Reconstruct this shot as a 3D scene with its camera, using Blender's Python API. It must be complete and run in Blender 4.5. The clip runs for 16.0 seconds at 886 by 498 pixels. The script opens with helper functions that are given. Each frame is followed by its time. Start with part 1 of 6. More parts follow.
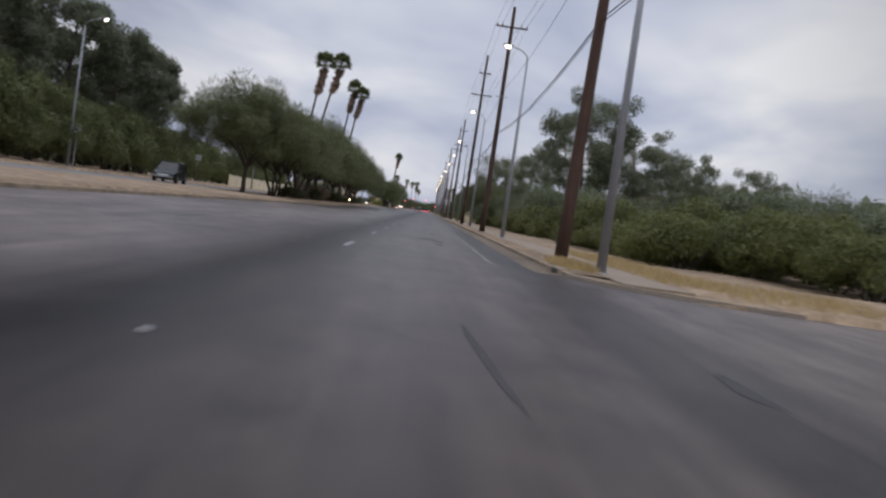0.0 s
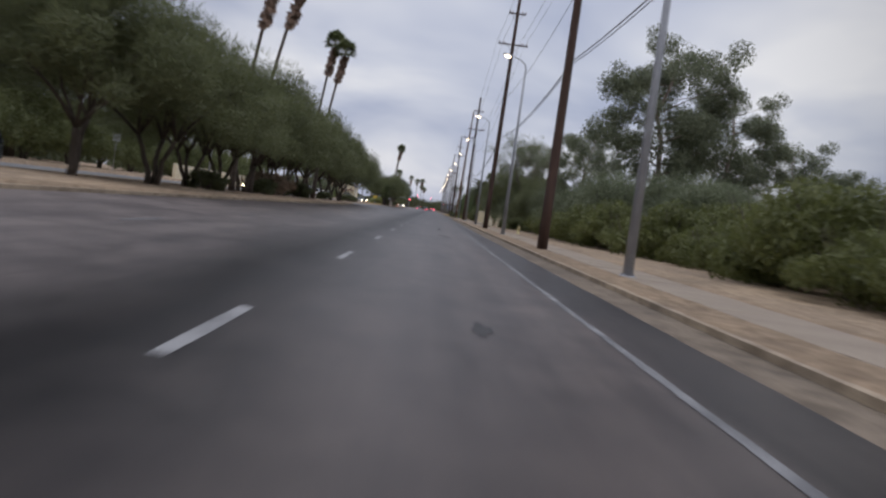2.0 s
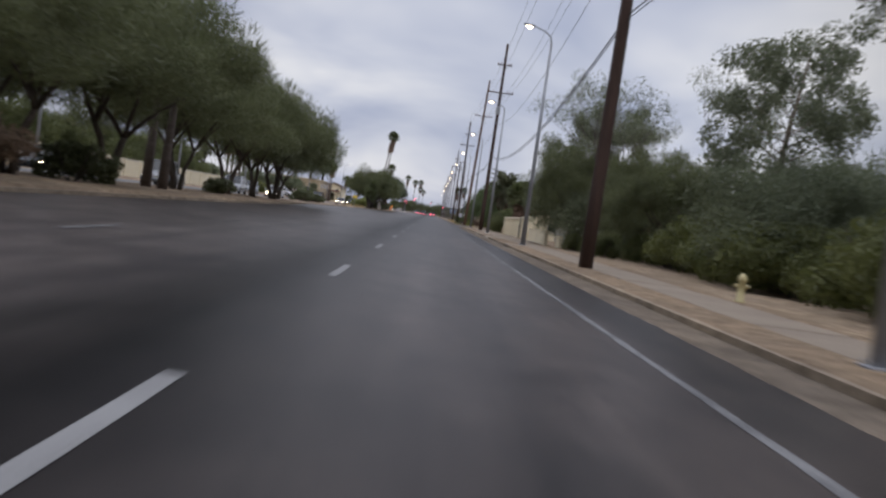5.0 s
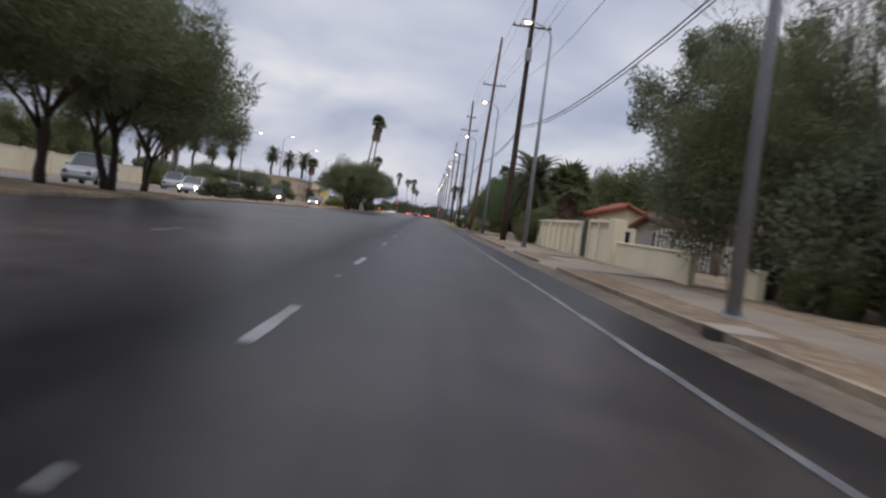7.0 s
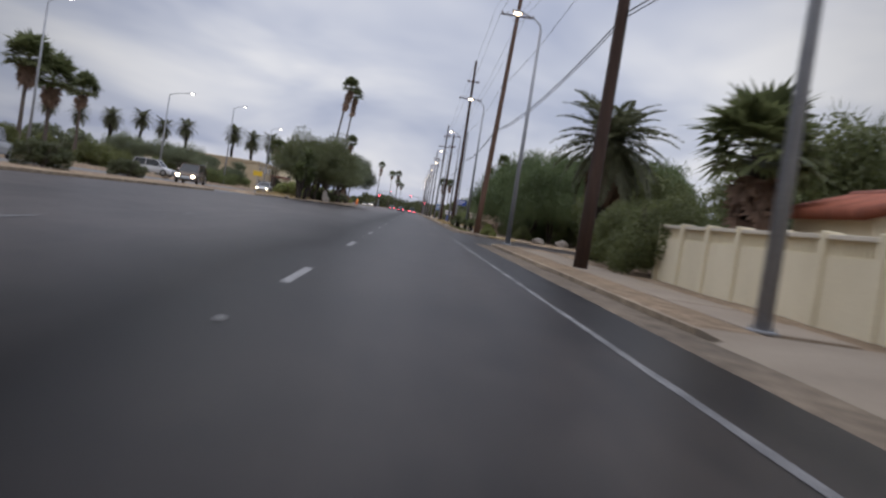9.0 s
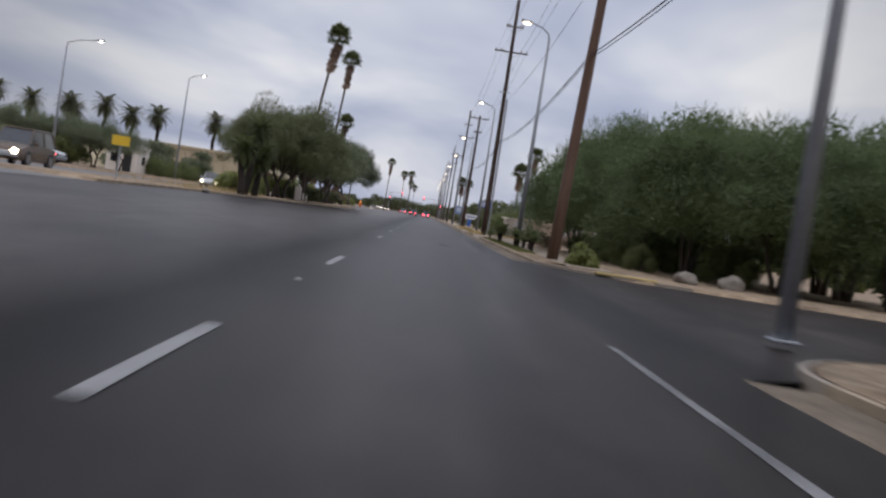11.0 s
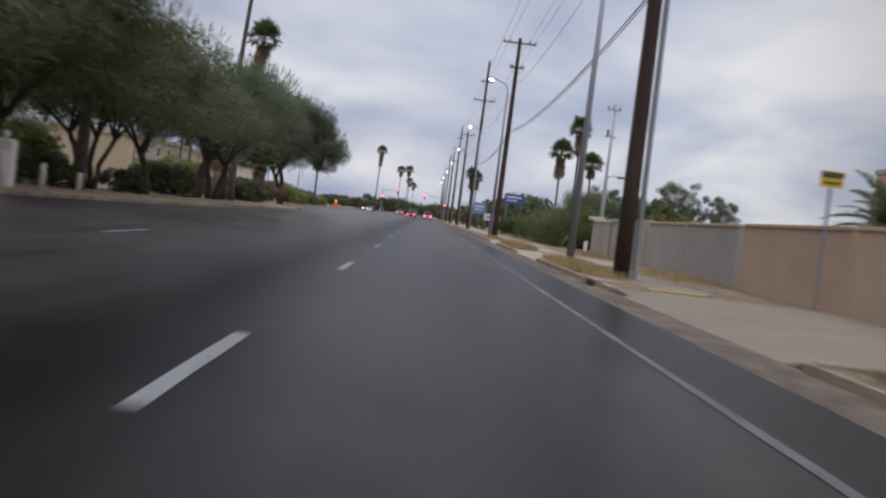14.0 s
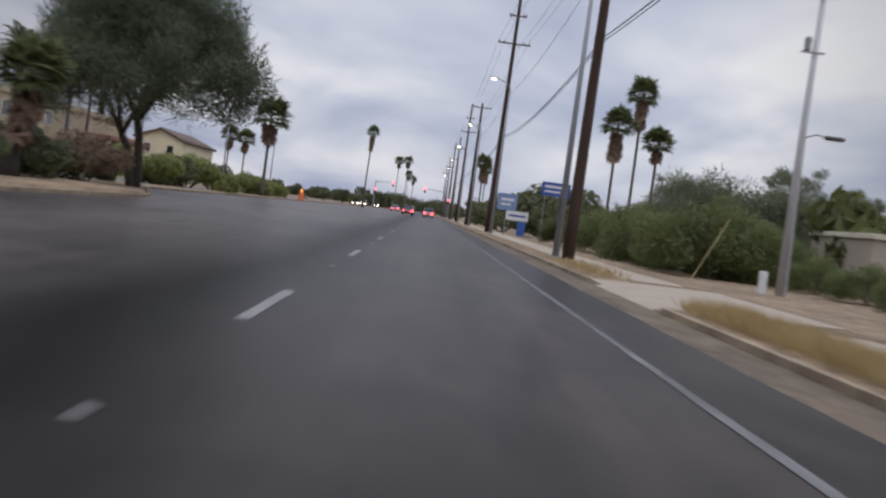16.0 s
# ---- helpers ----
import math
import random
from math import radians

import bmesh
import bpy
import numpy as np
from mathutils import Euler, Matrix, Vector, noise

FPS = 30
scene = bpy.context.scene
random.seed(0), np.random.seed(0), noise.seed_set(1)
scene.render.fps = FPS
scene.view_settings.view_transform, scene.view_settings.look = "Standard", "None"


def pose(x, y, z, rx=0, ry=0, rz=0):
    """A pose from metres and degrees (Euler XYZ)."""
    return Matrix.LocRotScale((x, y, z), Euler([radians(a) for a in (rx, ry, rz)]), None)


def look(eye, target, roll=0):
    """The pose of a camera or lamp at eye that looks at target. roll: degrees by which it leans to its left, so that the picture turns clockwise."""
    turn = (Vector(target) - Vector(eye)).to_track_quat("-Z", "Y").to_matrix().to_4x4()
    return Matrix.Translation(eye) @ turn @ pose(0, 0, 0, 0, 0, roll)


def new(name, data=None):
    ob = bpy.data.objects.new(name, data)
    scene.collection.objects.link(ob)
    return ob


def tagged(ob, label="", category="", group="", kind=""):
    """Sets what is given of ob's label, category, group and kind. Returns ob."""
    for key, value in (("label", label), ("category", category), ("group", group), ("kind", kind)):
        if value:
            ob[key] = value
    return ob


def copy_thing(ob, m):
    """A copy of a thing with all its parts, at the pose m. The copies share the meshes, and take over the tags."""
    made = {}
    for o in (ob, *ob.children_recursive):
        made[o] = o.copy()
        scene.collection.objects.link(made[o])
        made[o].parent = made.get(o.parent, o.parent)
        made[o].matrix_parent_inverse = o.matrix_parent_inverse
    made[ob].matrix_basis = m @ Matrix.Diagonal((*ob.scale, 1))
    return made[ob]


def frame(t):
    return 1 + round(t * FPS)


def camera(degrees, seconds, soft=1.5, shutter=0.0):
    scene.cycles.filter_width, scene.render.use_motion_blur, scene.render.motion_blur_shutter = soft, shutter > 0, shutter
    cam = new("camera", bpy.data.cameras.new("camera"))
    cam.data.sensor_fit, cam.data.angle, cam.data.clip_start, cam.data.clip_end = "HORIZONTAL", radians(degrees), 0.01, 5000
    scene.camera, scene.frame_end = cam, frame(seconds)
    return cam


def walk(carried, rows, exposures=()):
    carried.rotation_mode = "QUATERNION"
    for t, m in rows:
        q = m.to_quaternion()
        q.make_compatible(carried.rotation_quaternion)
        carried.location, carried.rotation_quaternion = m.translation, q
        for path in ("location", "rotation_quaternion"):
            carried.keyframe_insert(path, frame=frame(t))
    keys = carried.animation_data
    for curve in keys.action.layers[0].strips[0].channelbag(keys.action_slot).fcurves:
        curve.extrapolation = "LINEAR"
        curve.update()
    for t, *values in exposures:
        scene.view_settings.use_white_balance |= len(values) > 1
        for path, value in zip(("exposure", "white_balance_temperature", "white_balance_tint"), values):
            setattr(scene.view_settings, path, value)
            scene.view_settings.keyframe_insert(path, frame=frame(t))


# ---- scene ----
cam = camera(43.62, 16.0, soft=2.4, shutter=0.5)
# seconds, x, y, z, yaw, pitch, roll
ROWS = [
    (0, 0.246, -0.000, 1.067, -1.12, -1.85, 8.13),
    (0.5, 0.186, 10.581, 1.054, -1.15, -2.04, 8.21),
    (1, 0.105, 21.200, 1.111, -0.92, -2.15, 8.53),
    (1.5, 0.039, 31.890, 1.072, -0.81, -2.22, 7.92),
    (2, -0.017, 42.684, 1.074, -0.84, -1.96, 7.91),
    (2.5, -0.039, 53.414, 1.034, -0.89, -1.83, 7.28),
    (3, -0.098, 64.107, 1.062, -1.06, -1.65, 8.32),
    (3.5, -0.155, 74.816, 1.082, -0.87, -2.02, 8.62),
    (4, -0.187, 85.548, 1.063, -0.78, -1.68, 7.87),
    (6.5, -0.294, 140.030, 1.062, -0.99, -1.80, 8.36),
    (7, -0.324, 151.021, 1.077, -1.13, -1.61, 7.44),
    (7.5, -0.359, 162.086, 1.081, -1.04, -1.58, 7.00),
    (8, -0.338, 173.327, 1.073, -1.59, -1.89, 6.66),
    (8.5, -0.328, 184.573, 1.036, -1.96, -1.53, 8.51),
    (9, -0.231, 195.556, 1.018, -1.98, -1.72, 8.86),
    (11.5, -0.118, 250.364, 1.029, -0.86, -1.61, 8.64),
    (12, -0.168, 261.391, 1.043, -0.83, -1.55, 7.16),
    (12.5, -0.221, 272.475, 1.044, -1.04, -1.49, 7.38),
    (13, -0.243, 283.539, 1.055, -0.93, -1.81, 7.60),
    (13.5, -0.228, 294.855, 1.068, -1.14, -1.81, 6.99),
    (14, -0.241, 306.090, 1.062, -1.13, -1.64, 7.15),
    (14.5, -0.243, 317.297, 1.085, -1.26, -2.05, 7.44),
    (15, -0.183, 328.483, 1.096, -1.36, -2.04, 7.71),
    (15.5, -0.141, 339.718, 1.078, -1.29, -2.20, 7.90),
    (16, -0.146, 351.260, 1.062, -1.13, -1.80, 7.78),
]


def aim(x, y, z, yaw, pitch, roll):
    a, b = radians(yaw), radians(pitch)
    way = Vector((-math.sin(a) * math.cos(b), math.cos(a) * math.cos(b), math.sin(b)))
    return look(Vector((x, y, z)), Vector((x, y, z)) + way, roll)


walk(cam, [(r[0], aim(*r[1:])) for r in ROWS])

# ---- world and light: an overcast evening ----
SUN_UP, SUN_ROUND = radians(12), radians(250)
world = bpy.data.worlds.new("evening_sky")
scene.world = world
world.use_nodes = True
wn, wl = world.node_tree.nodes, world.node_tree.links
wn.clear()
w_out = wn.new("ShaderNodeOutputWorld")
w_bg = wn.new("ShaderNodeBackground")
w_sky = wn.new("ShaderNodeTexSky")
w_sky.sky_type = "NISHITA"
w_sky.sun_disc = False
w_sky.sun_elevation, w_sky.sun_rotation = SUN_UP, SUN_ROUND
w_gain = wn.new("ShaderNodeVectorMath")
w_gain.operation = "SCALE"
w_gain.inputs["Scale"].default_value = 0.10
w_co = wn.new("ShaderNodeTexCoord")
w_sep = wn.new("ShaderNodeSeparateXYZ")
w_flat = wn.new("ShaderNodeVectorMath")
w_flat.operation = "DIVIDE"
w_hgt = wn.new("ShaderNodeMath")
w_hgt.operation = "ADD"
w_hgt.inputs[1].default_value = 0.19
w_abs = wn.new("ShaderNodeMath")
w_abs.operation = "ABSOLUTE"
w_comb = wn.new("ShaderNodeCombineXYZ")
wl.new(w_co.outputs["Generated"], w_sep.inputs[0])
wl.new(w_sep.outputs["Z"], w_abs.inputs[0])
wl.new(w_abs.outputs[0], w_hgt.inputs[0])
for i in range(3):
    wl.new(w_hgt.outputs[0], w_comb.inputs[i])
wl.new(w_co.outputs["Generated"], w_flat.inputs[0])
wl.new(w_comb.outputs[0], w_flat.inputs[1])
w_map = wn.new("ShaderNodeMapping")
w_map.inputs["Scale"].default_value = (1.25, 0.85, 0.0)
w_map.inputs["Location"].default_value = (0.35, 1.2, 0.0)
wl.new(w_flat.outputs[0], w_map.inputs["Vector"])
w_n = wn.new("ShaderNodeTexNoise")
w_n.inputs["Scale"].default_value = 0.95
w_n.inputs["Detail"].default_value = 4
w_n.inputs["Roughness"].default_value = 0.48
w_n.inputs["Distortion"].default_value = 0.35
wl.new(w_map.outputs[0], w_n.inputs["Vector"])
w_ramp = wn.new("ShaderNodeValToRGB")
e = w_ramp.color_ramp.elements
e[0].position, e[0].color = 0.33, (0.312, 0.350, 0.492, 1)
e[1].position, e[1].color = 0.66, (0.745, 0.74, 0.772, 1)
k = e.new(0.5)
k.color = (0.512, 0.535, 0.634, 1)
wl.new(w_n.outputs["Fac"], w_ramp.inputs["Fac"])
w_mix = wn.new("ShaderNodeMix")
w_mix.data_type = "RGBA"
w_mix.inputs["Factor"].default_value = 0.92
wl.new(w_sky.outputs[0], w_gain.inputs[0])
wl.new(w_gain.outputs[0], w_mix.inputs["A"])
wl.new(w_ramp.outputs["Color"], w_mix.inputs["B"])
# an overcast sky is brightest overhead; low down, the cloud is thinnest straight ahead
w_high = wn.new("ShaderNodeMapRange")
w_high.interpolation_type = "SMOOTHSTEP"
for key, val in (("From Min", 0.18), ("From Max", 0.95), ("To Min", 1.0), ("To Max", 3.4)):
    w_high.inputs[key].default_value = val
wl.new(w_abs.outputs[0], w_high.inputs["Value"])
w_dot = wn.new("ShaderNodeVectorMath")
w_dot.operation = "DOT_PRODUCT"
w_dot.inputs[1].default_value = Vector((0.03, 1.0, 0.07)).normalized()
wl.new(w_co.outputs["Generated"], w_dot.inputs[0])
w_thin = wn.new("ShaderNodeMapRange")
w_thin.interpolation_type = "SMOOTHSTEP"
for key, val in (("From Min", 0.915), ("From Max", 0.992), ("To Min", 0.76), ("To Max", 1.14)):
    w_thin.inputs[key].default_value = val
wl.new(w_dot.outputs["Value"], w_thin.inputs["Value"])
w_pow = wn.new("ShaderNodeMath")
w_pow.operation = "MULTIPLY"
wl.new(w_high.outputs[0], w_pow.inputs[0])
wl.new(w_thin.outputs[0], w_pow.inputs[1])
wl.new(w_mix.outputs["Result"], w_bg.inputs["Color"])
wl.new(w_pow.outputs[0], w_bg.inputs["Strength"])
wl.new(w_bg.outputs[0], w_out.inputs[0])

sun_data = bpy.data.lights.new("sun", "SUN")
sun_data.energy, sun_data.angle, sun_data.color = 0.5, radians(25), (1.0, 0.93, 0.86)
sun = new("sun", sun_data)
sun.matrix_world = look((0, 0, 60), (-20, 30, 10))


# ---- materials ----
def nodes_of(name, rough=0.85, metal=0.0):
    m = bpy.data.materials.new(name)
    m.use_nodes = True
    n, l = m.node_tree.nodes, m.node_tree.links
    b = n["Principled BSDF"]
    b.inputs["Roughness"].default_value, b.inputs["Metallic"].default_value = rough, metal
    return m, n, l, b


def ramp(n, stops):
    r = n.new("ShaderNodeValToRGB")
    el = r.color_ramp.elements
    while len(el) < len(stops):
        el.new(0.5)
    for q, (p, c) in zip(el, stops):
        q.position, q.color = p, (*c, 1)
    return r


def noise_of(n, l, scale, detail=4, rough=0.55, stretch=(1, 1, 1), world_space=True):
    t = n.new("ShaderNodeTexNoise")
    t.inputs["Scale"].default_value, t.inputs["Detail"].default_value, t.inputs["Roughness"].default_value = scale, detail, rough
    mp = n.new("ShaderNodeMapping")
    mp.inputs["Scale"].default_value = stretch
    if world_space:
        g = n.new("ShaderNodeNewGeometry")
        l.new(g.outputs["Position"], mp.inputs["Vector"])
    else:
        g = n.new("ShaderNodeTexCoord")
        l.new(g.outputs["Object"], mp.inputs["Vector"])
    l.new(mp.outputs[0], t.inputs["Vector"])
    return t


def mixed(n, l, a, b, fac, mode="MIX"):
    x = n.new("ShaderNodeMix")
    x.data_type, x.blend_type = "RGBA", mode
    for key, v in (("A", a), ("B", b)):
        if isinstance(v, tuple):
            x.inputs[key].default_value = (*v, 1)
        else:
            l.new(v, x.inputs[key])
    if isinstance(fac, float):
        x.inputs["Factor"].default_value = fac
    else:
        l.new(fac, x.inputs["Factor"])
    return x.outputs["Result"]


def bumped(n, l, b, height, strength=0.3, distance=0.02):
    u = n.new("ShaderNodeBump")
    u.inputs["Strength"].default_value, u.inputs["Distance"].default_value = strength, distance
    l.new(height, u.inputs["Height"])
    l.new(u.outputs[0], b.inputs["Normal"])


def surface(name, dark, light, big=0.5, small=12.0, rough=0.85, metal=0.0, bump=0.25, stretch=(1, 1, 1), local=False, vary=0.0, dist=0.02):
    """Two scales of noise between two colours, with fine relief."""
    m, n, l, b = nodes_of(name, rough, metal)
    a = noise_of(n, l, big, 4, 0.55, stretch, not local)
    c = noise_of(n, l, small, 5, 0.65, stretch, not local)
    r = ramp(n, [(0.32, dark), (0.68, light)])
    s = n.new("ShaderNodeMath")
    s.operation = "MULTIPLY_ADD"
    s.inputs[1].default_value = 0.5
    l.new(a.outputs["Fac"], s.inputs[0])
    h = n.new("ShaderNodeMath")
    h.operation = "MULTIPLY"
    h.inputs[1].default_value = 0.5
    l.new(c.outputs["Fac"], h.inputs[0])
    l.new(h.outputs[0], s.inputs[2])
    l.new(s.outputs[0], r.inputs["Fac"])
    col = r.outputs["Color"]
    if vary:
        o = n.new("ShaderNodeObjectInfo")
        v = ramp(n, [(0.0, (1 - vary,) * 3), (1.0, (1 + vary * 0.5,) * 3)])
        l.new(o.outputs["Random"], v.inputs["Fac"])
        col = mixed(n, l, col, v.outputs["Color"], 1.0, "MULTIPLY")
    l.new(col, b.inputs["Base Color"])
    if bump:
        bumped(n, l, b, c.outputs["Fac"], bump, dist)
    return m


def leafy(name, dark, light, rough=0.6, sheen=0.5):
    """Leaves: each one a shade of its own, thin enough to let some light through."""
    m, n, l, b = nodes_of(name, rough)
    g = n.new("ShaderNodeNewGeometry")
    r = ramp(n, [(0.0, dark), (1.0, light)])
    a = noise_of(n, l, 0.55, 3)
    s = n.new("ShaderNodeMath")
    s.operation = "MULTIPLY_ADD"
    s.inputs[1].default_value = 0.3
    h = n.new("ShaderNodeMath")
    h.operation = "MULTIPLY_ADD"
    h.inputs[1].default_value, h.inputs[2].default_value = 1.3, -0.3
    l.new(a.outputs["Fac"], h.inputs[0])
    l.new(g.outputs["Random Per Island"], s.inputs[0])
    l.new(h.outputs[0], s.inputs[2])
    l.new(s.outputs[0], r.inputs["Fac"])
    l.new(r.outputs["Color"], b.inputs["Base Color"])
    tr = n.new("ShaderNodeBsdfTranslucent")
    l.new(r.outputs["Color"], tr.inputs["Color"])
    mx = n.new("ShaderNodeMixShader")
    mx.inputs[0].default_value = sheen
    l.new(b.outputs[0], mx.inputs[1])
    l.new(tr.outputs[0], mx.inputs[2])
    l.new(mx.outputs[0], n["Material Output"].inputs["Surface"])
    return m


def glow(name, colour, power):
    m, n, l, b = nodes_of(name, 0.4)
    b.inputs["Base Color"].default_value = (*colour, 1)
    b.inputs["Emission Color"].default_value = (*colour, 1)
    b.inputs["Emission Strength"].default_value = power
    return m


def asphalt_material():
    m, n, l, b = nodes_of("asphalt", 0.34)
    fine = noise_of(n, l, 55, 3, 0.7)
    mid = noise_of(n, l, 1.7, 5, 0.6, (1, 0.35, 1))
    big = noise_of(n, l, 0.10, 4, 0.5, (2.2, 0.5, 1))
    r1 = ramp(n, [(0.3, (0.0372, 0.0324, 0.0308)), (0.7, (0.0675, 0.0585, 0.0540))])
    l.new(big.outputs["Fac"], r1.inputs["Fac"])
    r2 = ramp(n, [(0.3, (0.70, 0.70, 0.71)), (0.72, (1.20, 1.18, 1.16))])
    l.new(mid.outputs["Fac"], r2.inputs["Fac"])
    c1 = mixed(n, l, r1.outputs["Color"], r2.outputs["Color"], 1.0, "MULTIPLY")
    r3 = ramp(n, [(0.35, (0.8, 0.8, 0.8)), (0.65, (1.18, 1.18, 1.18))])
    l.new(fine.outputs["Fac"], r3.inputs["Fac"])
    c2 = mixed(n, l, c1, r3.outputs["Color"], 1.0, "MULTIPLY")
    # long streaks left by wheels and drips
    streak = noise_of(n, l, 1.6, 4, 0.6, (1.5, 0.035, 1))
    rs = ramp(n, [(0.32, (0.80, 0.80, 0.81)), (0.68, (1.17, 1.16, 1.14))])
    l.new(streak.outputs["Fac"], rs.inputs["Fac"])
    c2 = mixed(n, l, c2, rs.outputs["Color"], 1.0, "MULTIPLY")
    blot = noise_of(n, l, 0.42, 5, 0.65, (1, 0.5, 1))
    rb = ramp(n, [(0.36, (0.74, 0.74, 0.76)), (0.5, (1, 1, 1)), (0.7, (1.14, 1.13, 1.12))])
    l.new(blot.outputs["Fac"], rb.inputs["Fac"])
    c2 = mixed(n, l, c2, rb.outputs["Color"], 1.0, "MULTIPLY")
    # sealed cracks wandering across the lanes
    crack = n.new("ShaderNodeTexVoronoi")
    crack.feature = "DISTANCE_TO_EDGE"
    crack.inputs["Scale"].default_value = 0.16
    g = n.new("ShaderNodeNewGeometry")
    mp = n.new("ShaderNodeMapping")
    mp.inputs["Scale"].default_value = (1.0, 0.4, 1.0)
    wob = n.new("ShaderNodeTexNoise")
    wob.inputs["Scale"].default_value = 0.5
    l.new(g.outputs["Position"], wob.inputs["Vector"])
    add = n.new("ShaderNodeVectorMath")
    add.operation = "MULTIPLY_ADD"
    add.inputs[1].default_value = (4, 4, 0)
    l.new(wob.outputs["Color"], add.inputs[0])
    l.new(g.outputs["Position"], add.inputs[2])
    l.new(add.outputs[0], mp.inputs["Vector"])
    l.new(mp.outputs[0], crack.inputs["Vector"])
    rc = ramp(n, [(0.0, (0.74, 0.74, 0.75)), (0.012, (1, 1, 1))])
    l.new(crack.outputs["Distance"], rc.inputs["Fac"])
    c3 = mixed(n, l, c2, rc.outputs["Color"], 1.0, "MULTIPLY")
    # lane wear: a pale outer lane with an oily middle, a dark shoulder
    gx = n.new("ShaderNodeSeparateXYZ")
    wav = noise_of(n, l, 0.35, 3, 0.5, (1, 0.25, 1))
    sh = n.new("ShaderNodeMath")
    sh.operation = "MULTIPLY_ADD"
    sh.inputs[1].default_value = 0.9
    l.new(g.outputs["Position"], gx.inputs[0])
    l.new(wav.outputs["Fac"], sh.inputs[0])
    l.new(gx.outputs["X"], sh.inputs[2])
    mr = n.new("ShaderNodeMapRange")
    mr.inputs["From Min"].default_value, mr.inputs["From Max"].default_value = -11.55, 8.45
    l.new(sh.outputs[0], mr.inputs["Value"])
    # left of the dashes: darker asphalt, with lens fall-off painted on top
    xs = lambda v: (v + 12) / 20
    # the inner lanes' high values put a distant grazing sheen into the colour
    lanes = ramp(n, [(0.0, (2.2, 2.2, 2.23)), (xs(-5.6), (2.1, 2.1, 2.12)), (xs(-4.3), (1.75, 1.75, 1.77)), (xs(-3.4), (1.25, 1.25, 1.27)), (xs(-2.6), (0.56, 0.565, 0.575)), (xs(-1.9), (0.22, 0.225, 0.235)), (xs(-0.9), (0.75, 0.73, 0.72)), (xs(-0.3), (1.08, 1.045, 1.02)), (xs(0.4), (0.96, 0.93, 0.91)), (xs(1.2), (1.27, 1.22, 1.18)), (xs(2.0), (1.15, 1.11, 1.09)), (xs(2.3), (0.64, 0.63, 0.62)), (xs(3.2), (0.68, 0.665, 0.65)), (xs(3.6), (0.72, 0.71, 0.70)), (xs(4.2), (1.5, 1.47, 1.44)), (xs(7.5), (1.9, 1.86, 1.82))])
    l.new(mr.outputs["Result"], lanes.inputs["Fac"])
    gloss = ramp(n, [(xs(-4.2), (0.026,) * 3), (xs(-3.0), (0.017,) * 3), (xs(-2.2), (0.009,) * 3), (xs(-0.9), (0.028,) * 3)])
    l.new(mr.outputs["Result"], gloss.inputs["Fac"])
    l.new(gloss.outputs["Color"], b.inputs["Specular IOR Level"])
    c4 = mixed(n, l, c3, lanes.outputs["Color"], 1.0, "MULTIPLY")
    # a stretch resurfaced further on is darker
    my = n.new("ShaderNodeMapRange")
    my.inputs["From Min"].default_value, my.inputs["From Max"].default_value = 0.0, 400.0
    age = ramp(n, [(0.10, (1.32,) * 3), (0.25, (1.2,) * 3), (0.47, (0.51,) * 3), (0.80, (0.46,) * 3), (0.90, (0.80,) * 3)])
    l.new(gx.outputs["Y"], my.inputs["Value"])
    sc = n.new("ShaderNodeVectorMath")
    sc.operation = "SCALE"
    l.new(c4, sc.inputs[0])
    l.new(my.outputs["Result"], age.inputs["Fac"])
    l.new(age.outputs["Color"], sc.inputs["Scale"])
    l.new(sc.outputs[0], b.inputs["Base Color"])
    bumped(n, l, b, fine.outputs["Fac"], 0.35, 0.006)
    return m


def paint_material(name="road_paint", worn=0.0):
    """Road paint scuffed away in specks and patches, down to the asphalt."""
    m, n, l, b = nodes_of(name, 0.65)
    fine, mid = noise_of(n, l, 38, 4, 0.7), noise_of(n, l, 2.2, 4, 0.6, (1, 0.4, 1))
    s = n.new("ShaderNodeMath")
    s.operation = "MULTIPLY_ADD"
    s.inputs[1].default_value = 0.6
    l.new(fine.outputs["Fac"], s.inputs[0])
    h = n.new("ShaderNodeMath")
    h.operation = "MULTIPLY"
    h.inputs[1].default_value = 0.4
    l.new(mid.outputs["Fac"], h.inputs[0])
    l.new(h.outputs[0], s.inputs[2])
    r = ramp(n, [(0.36 + worn, (0.065, 0.063, 0.062)), (0.46 + worn, (0.185, 0.181, 0.176)), (0.66 + worn, (0.275, 0.271, 0.262))])
    l.new(s.outputs[0], r.inputs["Fac"])
    l.new(r.outputs["Color"], b.inputs["Base Color"])
    return m


